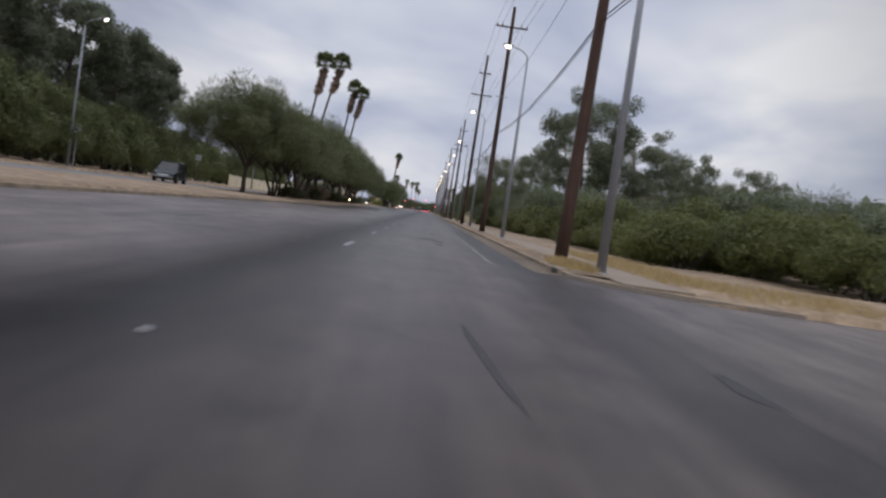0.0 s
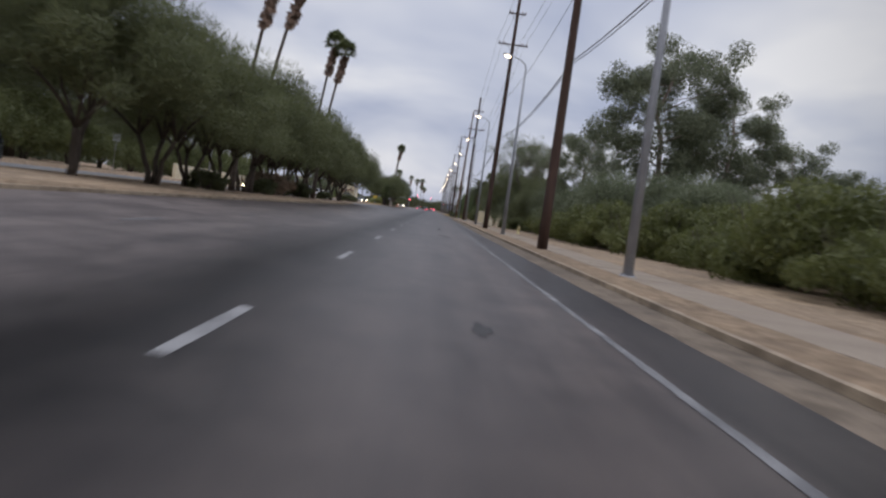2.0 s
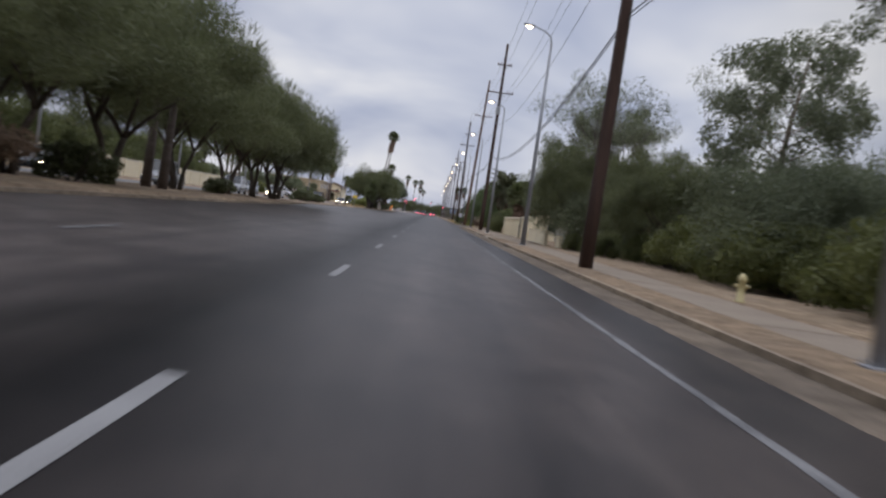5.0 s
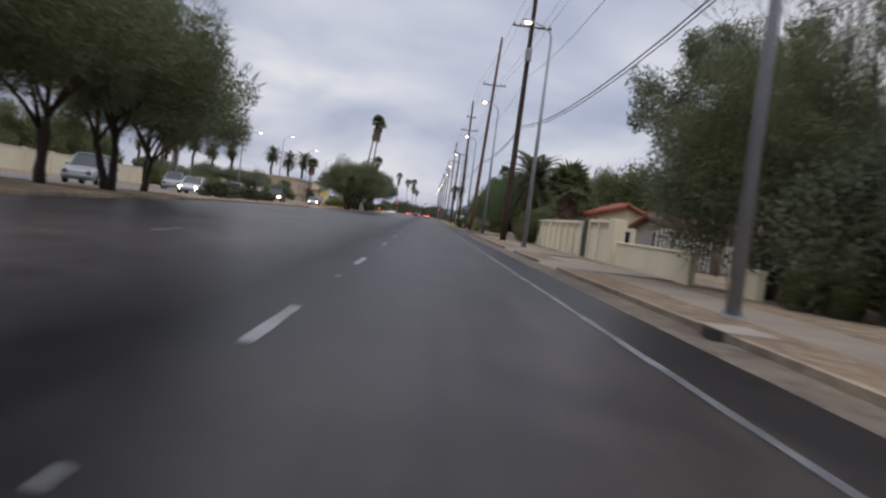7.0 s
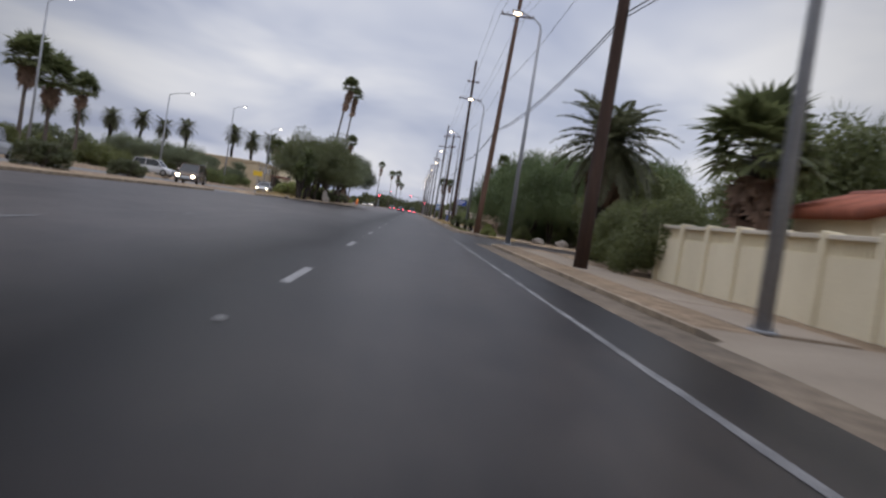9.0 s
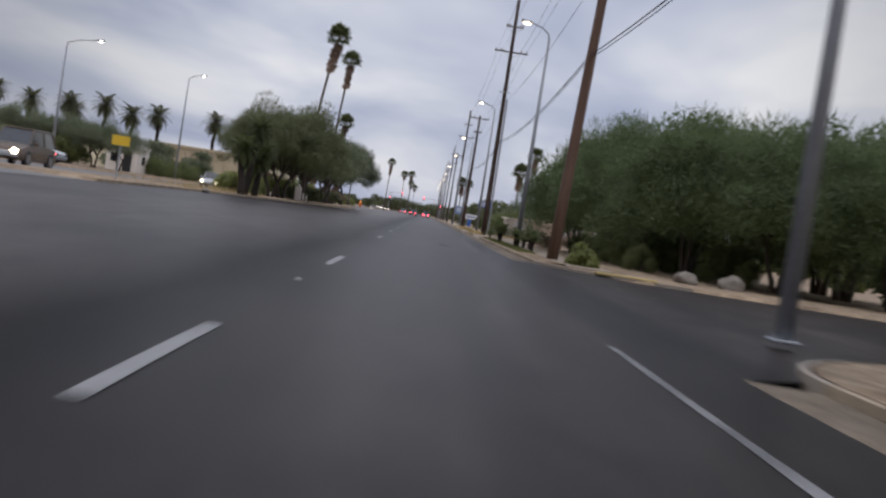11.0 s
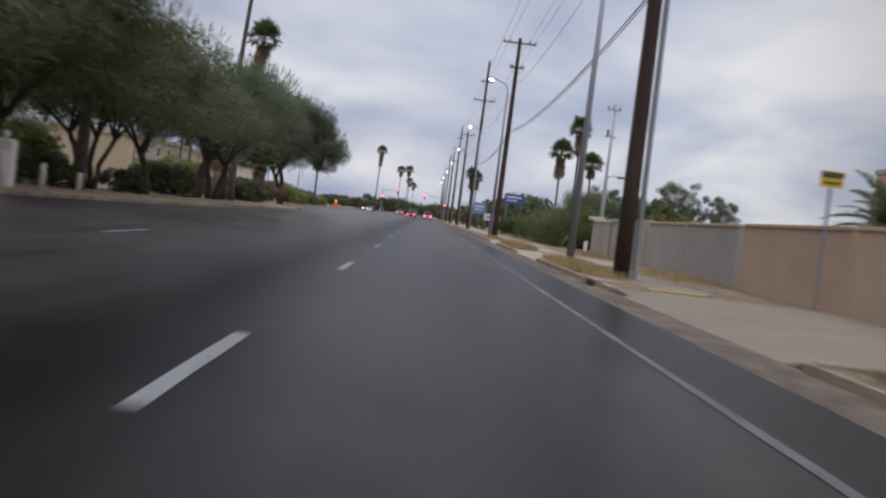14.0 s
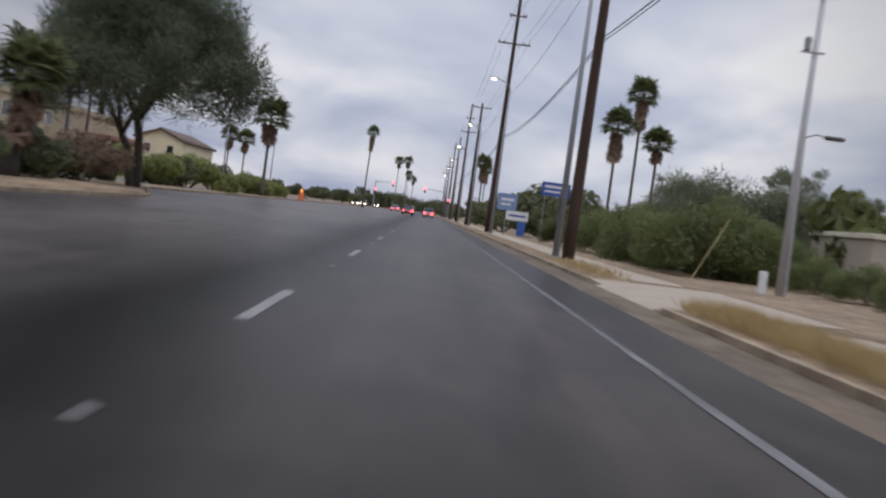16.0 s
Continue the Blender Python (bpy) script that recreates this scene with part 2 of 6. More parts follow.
def dirt_material(name, dark, light, litter, amount):
    """Roadside dirt: two scales of tone, and scattered dark leaf litter."""
    m, n, l, b = nodes_of(name, 0.95)
    b.inputs["Specular IOR Level"].default_value = 0.2
    big, mid, fine = noise_of(n, l, 0.35, 4, 0.6, (1, 0.5, 1)), noise_of(n, l, 2.6, 5, 0.65, (1, 0.6, 1)), noise_of(n, l, 24, 4, 0.7)
    r = ramp(n, [(0.34, dark), (0.64, light)])
    l.new(mid.outputs["Fac"], r.inputs["Fac"])
    r2 = ramp(n, [(0.3, (0.72, 0.72, 0.74)), (0.7, (1.2, 1.18, 1.14))])
    l.new(big.outputs["Fac"], r2.inputs["Fac"])
    c = mixed(n, l, r.outputs["Color"], r2.outputs["Color"], 1.0, "MULTIPLY")
    r3 = ramp(n, [(0.35, (0.75, 0.75, 0.75)), (0.65, (1.2, 1.2, 1.2))])
    l.new(fine.outputs["Fac"], r3.inputs["Fac"])
    c = mixed(n, l, c, r3.outputs["Color"], 1.0, "MULTIPLY")
    spot = noise_of(n, l, 5.5, 6, 0.75, (1, 0.7, 1))
    r4 = ramp(n, [(0.60 - amount, (0, 0, 0)), (0.68 - amount, (0.8, 0.8, 0.8))])
    l.new(spot.outputs["Fac"], r4.inputs["Fac"])
    c = mixed(n, l, c, litter, r4.outputs["Color"])
    l.new(c, b.inputs["Base Color"])
    bumped(n, l, b, mid.outputs["Fac"], 0.5, 0.04)
    return m


M = {}
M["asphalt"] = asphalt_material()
M["tar"] = surface("weathered_tar", (0.022, 0.0205, 0.0198), (0.038, 0.035, 0.033), 1.5, 25, 0.85, bump=0.2)
M["apron"] = surface("dusty_tan_apron", (0.175, 0.138, 0.098), (0.275, 0.225, 0.165), 0.4, 18, 0.9, bump=0.3)
M["asphalt_far"] = surface("old_asphalt", (0.10, 0.10, 0.10), (0.17, 0.165, 0.16), 0.3, 30, 0.85, bump=0.2)
M["paint"] = paint_material()
M["paint_worn"] = paint_material("worn_road_paint", 0.13)
M["paint_edge"] = paint_material("scuffed_edge_paint", 0.10)
M["marker"] = surface("pavement_marker", (0.17, 0.17, 0.165), (0.27, 0.265, 0.255), 5, 60, 0.6)
M["concrete"] = surface("pale_concrete", (0.21, 0.172, 0.134), (0.33, 0.28, 0.22), 0.35, 14, 0.9, bump=0.3)
M["drive_concrete"] = surface("bleached_drive_concrete", (0.29, 0.24, 0.18), (0.43, 0.36, 0.275), 0.35, 14, 0.9, bump=0.3)
M["walk_concrete"] = surface("dusty_walk_concrete", (0.175, 0.136, 0.098), (0.285, 0.23, 0.168), 0.35, 14, 0.9, bump=0.3)
M["gutter"] = dirt_material("dusty_gutter_concrete", (0.105, 0.083, 0.060), (0.19, 0.152, 0.112), (0.085, 0.064, 0.045), 0.0)
M["curb"] = dirt_material("worn_curb_concrete", (0.20, 0.157, 0.110), (0.37, 0.30, 0.216), (0.13, 0.10, 0.07), 0.02)
M["ground"] = dirt_material("dry_desert_soil", (0.18, 0.127, 0.082), (0.34, 0.26, 0.175), (0.13, 0.09, 0.055), 0.02)
M["verge"] = dirt_material("tan_roadside_dirt", (0.15, 0.104, 0.064), (0.30, 0.222, 0.145), (0.10, 0.068, 0.042), 0.03)
M["yellow_paint"] = surface("yellow_curb_paint", (0.36, 0.26, 0.09), (0.52, 0.40, 0.17), 2, 30, 0.7)
M["iron"] = surface("dark_iron", (0.012, 0.012, 0.012), (0.03, 0.028, 0.026), 3, 40, 0.6, bump=0.2)
M["wood_pole"] = surface("creosoted_pole_wood", (0.032, 0.017, 0.012), (0.085, 0.046, 0.032), 1.2, 9, 0.85, bump=0.5, stretch=(5, 5, 0.5), local=True, vary=0.25)
M["wood_pole_brown"] = surface("weathered_brown_pole_wood", (0.075, 0.04, 0.026), (0.16, 0.092, 0.062), 1.2, 9, 0.85, bump=0.5, stretch=(5, 5, 0.5), local=True)
M["pale_steel"] = surface("bleached_galvanised_steel", (0.40, 0.40, 0.41), (0.55, 0.55, 0.56), 0.9, 20, 0.6, 0.15, bump=0.05, local=True, vary=0.1)
M["galvanised"] = surface("galvanised_steel", (0.23, 0.24, 0.26), (0.37, 0.38, 0.40), 0.9, 20, 0.55, 0.35, bump=0.05, local=True, vary=0.1)
M["grey_metal"] = surface("painted_grey_metal", (0.25, 0.26, 0.27), (0.34, 0.35, 0.36), 2, 25, 0.5, 0.2, bump=0.05)
M["insulator"] = surface("glazed_insulator", (0.10, 0.05, 0.03), (0.2, 0.1, 0.06), 5, 40, 0.2)
M["wire"] = surface("black_cable", (0.012, 0.012, 0.014), (0.03, 0.03, 0.032), 2, 20, 0.7, bump=0)
M["bark"] = surface("dark_mesquite_bark", (0.032, 0.025, 0.019), (0.10, 0.078, 0.06), 2.5, 14, 0.9, bump=0.7, stretch=(2, 2, 0.6), local=True, dist=0.04)
M["euc_bark"] = surface("peeling_pale_bark", (0.12, 0.09, 0.07), (0.34, 0.28, 0.23), 1.2, 9, 0.85, bump=0.4, stretch=(2, 2, 0.5), local=True)
M["twig"] = surface("grey_twigs", (0.06, 0.048, 0.042), (0.14, 0.115, 0.10), 2, 12, 0.9, bump=0.3, local=True)
M["palm_bark"] = surface("ringed_palm_trunk", (0.055, 0.042, 0.034), (0.15, 0.12, 0.10), 1.5, 10, 0.9, bump=0.6, stretch=(1, 1, 4), local=True)
M["palm_bark_dark"] = surface("shaggy_palm_trunk", (0.012, 0.009, 0.007), (0.045, 0.034, 0.027), 2, 9, 0.95, bump=0.8, stretch=(1, 1, 3), local=True, dist=0.05)
M["skirt"] = leafy("dry_palm_skirt", (0.15, 0.095, 0.068), (0.33, 0.225, 0.165), 0.9, 0.15)
M["mesquite"] = leafy("mesquite_leaves", (0.078, 0.09, 0.041), (0.185, 0.20, 0.09))
M["mesquite_grey"] = leafy("grey_green_leaves", (0.10, 0.118, 0.068), (0.23, 0.255, 0.15))
M["ironwood"] = leafy("dark_grey_green_leaves", (0.064, 0.078, 0.047), (0.16, 0.182, 0.108))
M["olive"] = leafy("olive_bush_leaves", (0.074, 0.085, 0.026), (0.176, 0.19, 0.06))
M["bush"] = leafy("dark_bush_leaves", (0.058, 0.068, 0.034), (0.16, 0.175, 0.08))
M["feathery"] = leafy("feathery_green_leaves", (0.085, 0.108, 0.036), (0.22, 0.25, 0.095))
M["bright"] = leafy("fresh_green_leaves", (0.13, 0.15, 0.04), (0.32, 0.345, 0.12))
M["garden_dark"] = leafy("deep_green_leaves", (0.055, 0.072, 0.028), (0.155, 0.178, 0.072))
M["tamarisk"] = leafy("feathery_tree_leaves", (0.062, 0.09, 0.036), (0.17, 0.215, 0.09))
M["garden"] = leafy("garden_tree_leaves", (0.07, 0.086, 0.032), (0.19, 0.205, 0.078))
M["euc"] = leafy("eucalyptus_leaves", (0.088, 0.101, 0.062), (0.245, 0.266, 0.163))
M["purple"] = leafy("dusty_brown_bush", (0.17, 0.12, 0.082), (0.34, 0.25, 0.175))
M["pine"] = leafy("pine_needles", (0.07, 0.083, 0.05), (0.17, 0.19, 0.11))
M["frond"] = leafy("fan_palm_fronds", (0.06, 0.074, 0.03), (0.18, 0.20, 0.085), 0.5)
M["date"] = leafy("feather_palm_fronds", (0.055, 0.06, 0.034), (0.17, 0.175, 0.095), 0.5)
M["small_palm"] = leafy("young_palm_fronds", (0.075, 0.094, 0.038), (0.19, 0.215, 0.09), 0.5)
M["straw"] = leafy("dry_straw_grass", (0.29, 0.205, 0.085), (0.53, 0.41, 0.20), 0.9, 0.3)
M["stucco"] = surface("cream_stucco", (0.62, 0.545, 0.375), (0.78, 0.70, 0.51), 0.4, 25, 0.9, bump=0.3)
M["stucco_tan"] = surface("tan_stucco", (0.36, 0.25, 0.172), (0.495, 0.36, 0.255), 0.35, 25, 0.9, bump=0.3)
M["stucco_sand"] = surface("sand_stucco", (0.36, 0.29, 0.19), (0.50, 0.415, 0.285), 0.35, 25, 0.9, bump=0.3)
M["stucco_grey"] = surface("grey_tan_block", (0.27, 0.24, 0.212), (0.37, 0.335, 0.30), 0.35, 22, 0.9, bump=0.35)
M["stucco_wall"] = surface("weathered_tan_block", (0.29, 0.245, 0.195), (0.43, 0.37, 0.305), 0.5, 18, 0.9, bump=0.35)
M["stucco_white"] = surface("off_white_stucco", (0.58, 0.52, 0.46), (0.74, 0.68, 0.61), 0.5, 25, 0.9, bump=0.2)
M["cap"] = surface("wall_cap", (0.50, 0.45, 0.36), (0.66, 0.60, 0.49), 0.8, 20, 0.9, bump=0.2)
M["tile"] = surface("red_clay_tile", (0.20, 0.055, 0.030), (0.42, 0.135, 0.075), 1.5, 18, 0.8, bump=0.3, vary=0.3)
M["tile_dark"] = surface("brown_clay_tile", (0.13, 0.060, 0.042), (0.26, 0.13, 0.09), 1.5, 18, 0.85, bump=0.3, vary=0.25)
M["tile_brown"] = surface("dusty_brown_tile", (0.10, 0.072, 0.055), (0.20, 0.15, 0.115), 1.5, 18, 0.9, bump=0.3, vary=0.2)
M["white_wood"] = surface("white_painted_slats", (0.50, 0.47, 0.42), (0.68, 0.65, 0.60), 1.5, 20, 0.7, bump=0.1)
# near-black, painted in for the shade inside openings
M["dark_void"] = surface("interior_shade", (0.010, 0.010, 0.011), (0.022, 0.021, 0.021), 2, 10, 0.6, bump=0)
M["glass"] = surface("dark_window_glass", (0.012, 0.015, 0.018), (0.03, 0.034, 0.04), 0.8, 6, 0.08, bump=0)
M["boulder"] = surface("pale_boulder", (0.14, 0.12, 0.10), (0.27, 0.235, 0.195), 1.5, 9, 0.9, bump=0.6, local=True, dist=0.05)
M["rubber"] = surface("tyre_rubber", (0.012, 0.012, 0.012), (0.026, 0.026, 0.026), 4, 40, 0.8, bump=0.1)
M["alloy"] = surface("wheel_alloy", (0.30, 0.30, 0.31), (0.45, 0.45, 0.46), 5, 40, 0.35, 0.8, bump=0)
M["chrome"] = surface("chrome", (0.5, 0.5, 0.5), (0.6, 0.6, 0.6), 5, 40, 0.15, 1.0, bump=0)
for key, d, li in (("car_dark", (0.020, 0.024, 0.028), (0.032, 0.036, 0.042)), ("car_white", (0.50, 0.50, 0.50), (0.60, 0.60, 0.60)), ("car_silver", (0.26, 0.27, 0.28), (0.34, 0.35, 0.36)), ("car_brown", (0.10, 0.07, 0.05), (0.14, 0.10, 0.07))):
    M[key] = surface(key + "_paint", d, li, 0.6, 8, 0.25, 0.25, bump=0)
M["sign_blue"] = surface("blue_sign_face", (0.035, 0.07, 0.30), (0.05, 0.10, 0.38), 1, 10, 0.5, bump=0)
M["sign_pale_blue"] = surface("pale_blue_sign_face", (0.16, 0.24, 0.42), (0.20, 0.29, 0.48), 1, 10, 0.5, bump=0)
M["sign_white"] = surface("white_sign_face", (0.62, 0.62, 0.62), (0.74, 0.74, 0.74), 1, 10, 0.5, bump=0)
M["sign_dark"] = surface("faded_dark_sign_paint", (0.06, 0.06, 0.055), (0.10, 0.10, 0.09), 1, 10, 0.5, bump=0)
M["sign_yellow"] = surface("yellow_sign_face", (0.62, 0.40, 0.02), (0.75, 0.50, 0.04), 1, 10, 0.5, bump=0)
M["guard"] = surface("faded_yellow_plastic", (0.42, 0.36, 0.17), (0.55, 0.48, 0.26), 2, 10, 0.6, bump=0)
M["sign_back"] = surface("bare_aluminium_sign_back", (0.34, 0.35, 0.36), (0.44, 0.45, 0.46), 1, 10, 0.45, 0.5, bump=0)
M["orange"] = surface("orange_plastic", (0.62, 0.14, 0.03), (0.75, 0.20, 0.05), 2, 10, 0.6, bump=0)
M["blue_box"] = surface("blue_plastic", (0.03, 0.09, 0.35), (0.05, 0.13, 0.42), 2, 10, 0.5, bump=0)
M["lit_lamp"] = glow("lit_street_lamp_lens", (1.0, 0.74, 0.50), 11.0)
M["lit_lamp_white"] = glow("lit_white_lamp_lens", (1.0, 0.90, 0.80), 9.0)
M["headlight"] = glow("lit_headlight", (1.0, 0.80, 0.50), 24.0)
M["taillight"] = glow("lit_tail_light", (1.0, 0.07, 0.10), 9.0)
M["red_signal"] = glow("lit_red_signal", (1.0, 0.07, 0.10), 14.0)
M["amber"] = glow("lit_amber_beacon", (1.0, 0.35, 0.06), 2.5)
M["lens_off"] = surface("unlit_lens", (0.05, 0.05, 0.05), (0.09, 0.09, 0.09), 3, 10, 0.2, bump=0)


# ---- small mesh tools ----
def mesh_of(name, verts, faces, mat=None, smooth=False):
    me = bpy.data.meshes.new(name)
    me.from_pydata(verts, [], faces)
    me.update()
    if mat:
        me.materials.append(M[mat])
    if smooth:
        me.polygons.foreach_set("use_smooth", [True] * len(me.polygons))
    return me


def bm_mesh(name, bm, mat=None, smooth=False):
    me = bpy.data.meshes.new(name)
    bmesh.ops.recalc_face_normals(bm, faces=bm.faces)
    bm.to_mesh(me)
    bm.free()
    if mat:
        me.materials.append(M[mat])
    if smooth:
        me.polygons.foreach_set("use_smooth", [True] * len(me.polygons))
    return me


def part(name, what, mat, parent, label="", smooth=False, at=None):
    me = bm_mesh(name, what, mat, smooth) if isinstance(what, bmesh.types.BMesh) else what
    ob = new(name, me)
    ob.parent = parent
    if at is not None:
        ob.matrix_basis = at
    if label:
        ob["label"] = label
    return ob


def thing(name, label, category, at=None, group="", kind=""):
    ob = new(name)
    ob.empty_display_size = 0.3
    if at is not None:
        ob.matrix_basis = at
    return tagged(ob, label, category, group, kind)


def solid(name, what, mat, label, category, at=None, group="", kind="", smooth=False):
    me = bm_mesh(name, what, mat, smooth) if isinstance(what, bmesh.types.BMesh) else what
    ob = new(name, me)
    if at is not None:
        ob.matrix_basis = at
    return tagged(ob, label, category, group, kind)


def box(bm, x0, x1, y0, y1, z0, z1, bevel=0.0, m=None):
    vs = [bm.verts.new((x, y, z)) for x in (x0, x1) for y in (y0, y1) for z in (z0, z1)]
    fs = [bm.faces.new([vs[i] for i in f]) for f in ((0, 1, 3, 2), (4, 6, 7, 5), (0, 4, 5, 1), (2, 3, 7, 6), (0, 2, 6, 4), (1, 5, 7, 3))]
    if bevel:
        es = {e for f in fs for e in f.edges}
        r = bmesh.ops.bevel(bm, geom=list(es), offset=bevel, segments=1, affect="EDGES")
        vs = list({v for f in r["faces"] for v in f.verts} | {v for v in vs if v.is_valid})
    if m is not None:
        bmesh.ops.transform(bm, matrix=m, verts=[v for v in vs if v.is_valid])
    return bm


def boxed(*a, **k):
    return box(bmesh.new(), *a, **k)


def tube(bm, pts, radii, seg=8, cap=True):
    """A tapered tube along points."""
    rings = []
    for i, p in enumerate(pts):
        p = Vector(p)
        d = (Vector(pts[min(i + 1, len(pts) - 1)]) - Vector(pts[max(i - 1, 0)])).normalized()
        a = d.orthogonal().normalized() if i == 0 else (a - d * a.dot(d)).normalized()
        b = d.cross(a)
        rings.append([bm.verts.new(p + (a * math.cos(t) + b * math.sin(t)) * radii[i]) for t in (2 * math.pi * j / seg for j in range(seg))])
    for r, s in zip(rings, rings[1:]):
        for j in range(seg):
            bm.faces.new((r[j], r[(j + 1) % seg], s[(j + 1) % seg], s[j]))
    if cap:
        bm.faces.new(rings[0][::-1])
        bm.faces.new(rings[-1])
    return bm


def tubed(pts, radii, seg=8):
    return tube(bmesh.new(), pts, radii, seg)


def lathe(profile, seg=12, squash=1.0):
    bm = bmesh.new()
    rings = [[bm.verts.new((r * math.cos(2 * math.pi * j / seg), r * squash * math.sin(2 * math.pi * j / seg), z)) for j in range(seg)] for r, z in profile]
    for a, b in zip(rings, rings[1:]):
        for j in range(seg):
            bm.faces.new((a[j], a[(j + 1) % seg], b[(j + 1) % seg], b[j]))
    bm.faces.new(rings[0][::-1])
    bm.faces.new(rings[-1])
    return bm


def quads_mesh(name, pos, side, along, mat):
    """Many small leaf quads: kite shapes from centres and two half-axes."""
    n = len(pos)
    v = np.empty((n, 4, 3), np.float32)
    v[:, 0] = pos - along
    v[:, 1] = pos + side * 0.9 - along * 0.1
    v[:, 2] = pos + along
    v[:, 3] = pos - side * 0.9 - along * 0.1
    me = bpy.data.meshes.new(name)
    me.vertices.add(n * 4)
    me.vertices.foreach_set("co", v.ravel())
    me.loops.add(n * 4)
    me.loops.foreach_set("vertex_index", np.arange(n * 4, dtype=np.int32))
    me.polygons.add(n)
    me.polygons.foreach_set("loop_start", np.arange(0, n * 4, 4, dtype=np.int32))
    me.polygons.foreach_set("loop_total", np.full(n, 4, np.int32))
    me.update(calc_edges=True)
    me.materials.append(M[mat])
    return me


def unit(v):
    return v / np.maximum(np.linalg.norm(v, axis=1, keepdims=True), 1e-6)


def leaf_cloud(name, blobs, count, size, mat, rng, droop=0.0, slim=0.42, shell=0.55, face=0.75):
    """Leaves round the given blobs (centre, radius, flatness), densest near each blob's skin. Most lie along the skin (face), the rest point anywhere."""
    c = np.array([b[:3] for b in blobs])
    r = np.array([b[3] for b in blobs])
    f = np.array([b[4] for b in blobs])
    pick = rng.choice(len(blobs), count, p=r ** 2 / np.sum(r ** 2))
    d = unit(rng.normal(size=(count, 3)))
    rad = r[pick] * (shell + (1.12 - shell) * rng.random(count) ** 0.6)
    pos = c[pick] + d * rad[:, None] * np.stack([np.ones(count), np.ones(count), f[pick]], 1)
    out = unit(d * np.stack([np.ones(count), np.ones(count), 1 / f[pick]], 1) + rng.normal(size=(count, 3)) * 0.45)
    laid = unit(np.cross(out, rng.normal(size=(count, 3))) + np.array([0, 0, -droop * 0.5]))
    wild = unit(d * 0.55 + rng.normal(size=(count, 3)) * 0.7 + np.array([0, 0, -droop]))
    along = np.where((rng.random(count) < face)[:, None], laid, wild)
    side = unit(np.cross(along, np.where((rng.random(count) < face)[:, None], out, rng.normal(size=(count, 3)))))
    s = size * (0.6 + 0.8 * rng.random(count))[:, None]
    return quads_mesh(name, pos, side * s * slim, along * s, mat)


def twig_sprays(name, blobs, count, size, mat, rng, lift=0.5):
    """Thin leafy shoots standing out of a crown's upper skin."""
    c = np.array([b[:3] for b in blobs])
    r = np.array([b[3] for b in blobs])
    pick = rng.choice(len(blobs), count, p=r ** 2 / np.sum(r ** 2))
    d = unit(rng.normal(size=(count, 3)) + np.array([0, 0, 0.35]))
    along = unit(d + rng.normal(size=(count, 3)) * 0.3 + np.array([0, 0, lift]))
    side = unit(np.cross(along, rng.normal(size=(count, 3))))
    s = size * (0.5 + 0.9 * rng.random(count))[:, None]
    pos = c[pick] + d * (r[pick] * 0.95)[:, None] + along * s * 0.7
    return quads_mesh(name, pos, side * s * 0.075, along * s, mat)


# ---- ground, road, kerbs ----
FALL = 0.03                      # the carriageway falls to the right
CURB_R = 3.97
STREETS = ((2.0, 23.5), (255.0, 274.0))      # side streets on the right
DRIVES = ((186.6, 192.4, 7.7, "apron"), (203.2, 210.2, 7.6, "apron"), (318.5, 329.0, 8.6, "apron"), (347.2, 356.2, 8.8, "drive_concrete"), (370.6, 377.2, 7.2, "drive_concrete"))
WING = 0.9                                 # a kerb ramp's sloping sides
RUNS = ((-60, -3.0), (28.0, 186.6 - WING), (192.4 + WING, 203.2 - WING), (210.2 + WING, 250.0), (278.5, 318.5 - WING), (329.0 + WING, 347.2 - WING), (356.2 + WING, 370.6 - WING), (377.2 + WING, 700.0))
OPENING = (262.0, 280.0)                   # gap in the median


def road_z(x):
    return -FALL * x


def curb_left(y):
    """The median's kerb line."""
    stops = ((-200, -9.0), (120, -9.0), (165, -9.6), (190, -10.6), (215, -12.2), (300, -11.8), (320, -10.9), (340, -9.8), (352, -9.2), (388, -9.2), (402, -12.8), (640, -13.4), (700, -10), (3000, -10))
    for (a, p), (b, q) in zip(stops, stops[1:]):
        if a <= y <= b:
            return p + (q - p) * (y - a) / (b - a)
    return -9.4


def wobble(x, y, s=0.15, a=0.05):
    return a * noise.noise(Vector((x * s, y * s, 3.7)))


def lerp_rows(ys, cols):
    verts = [(x, y, z) for y in ys for x, z in cols(y)]
    k = len(cols(ys[0]))
    faces = [(i * k + j, i * k + j + 1, (i + 1) * k + j + 1, (i + 1) * k + j) for i in range(len(ys) - 1) for j in range(k - 1)]
    return verts, faces


def corner(y):
    """How far the kerb has curved away from the road at a side street's corner."""
    for a, b in STREETS:
        if b < y < b + 4.5:
            return 4.6 - math.sqrt(4.6 ** 2 - (b + 4.5 - y) ** 2)
        if a - 5.0 < y < a:
            return 4.6 - math.sqrt(max(0.0, 4.6 ** 2 - (y - a + 5.0) ** 2))
    return 0.0


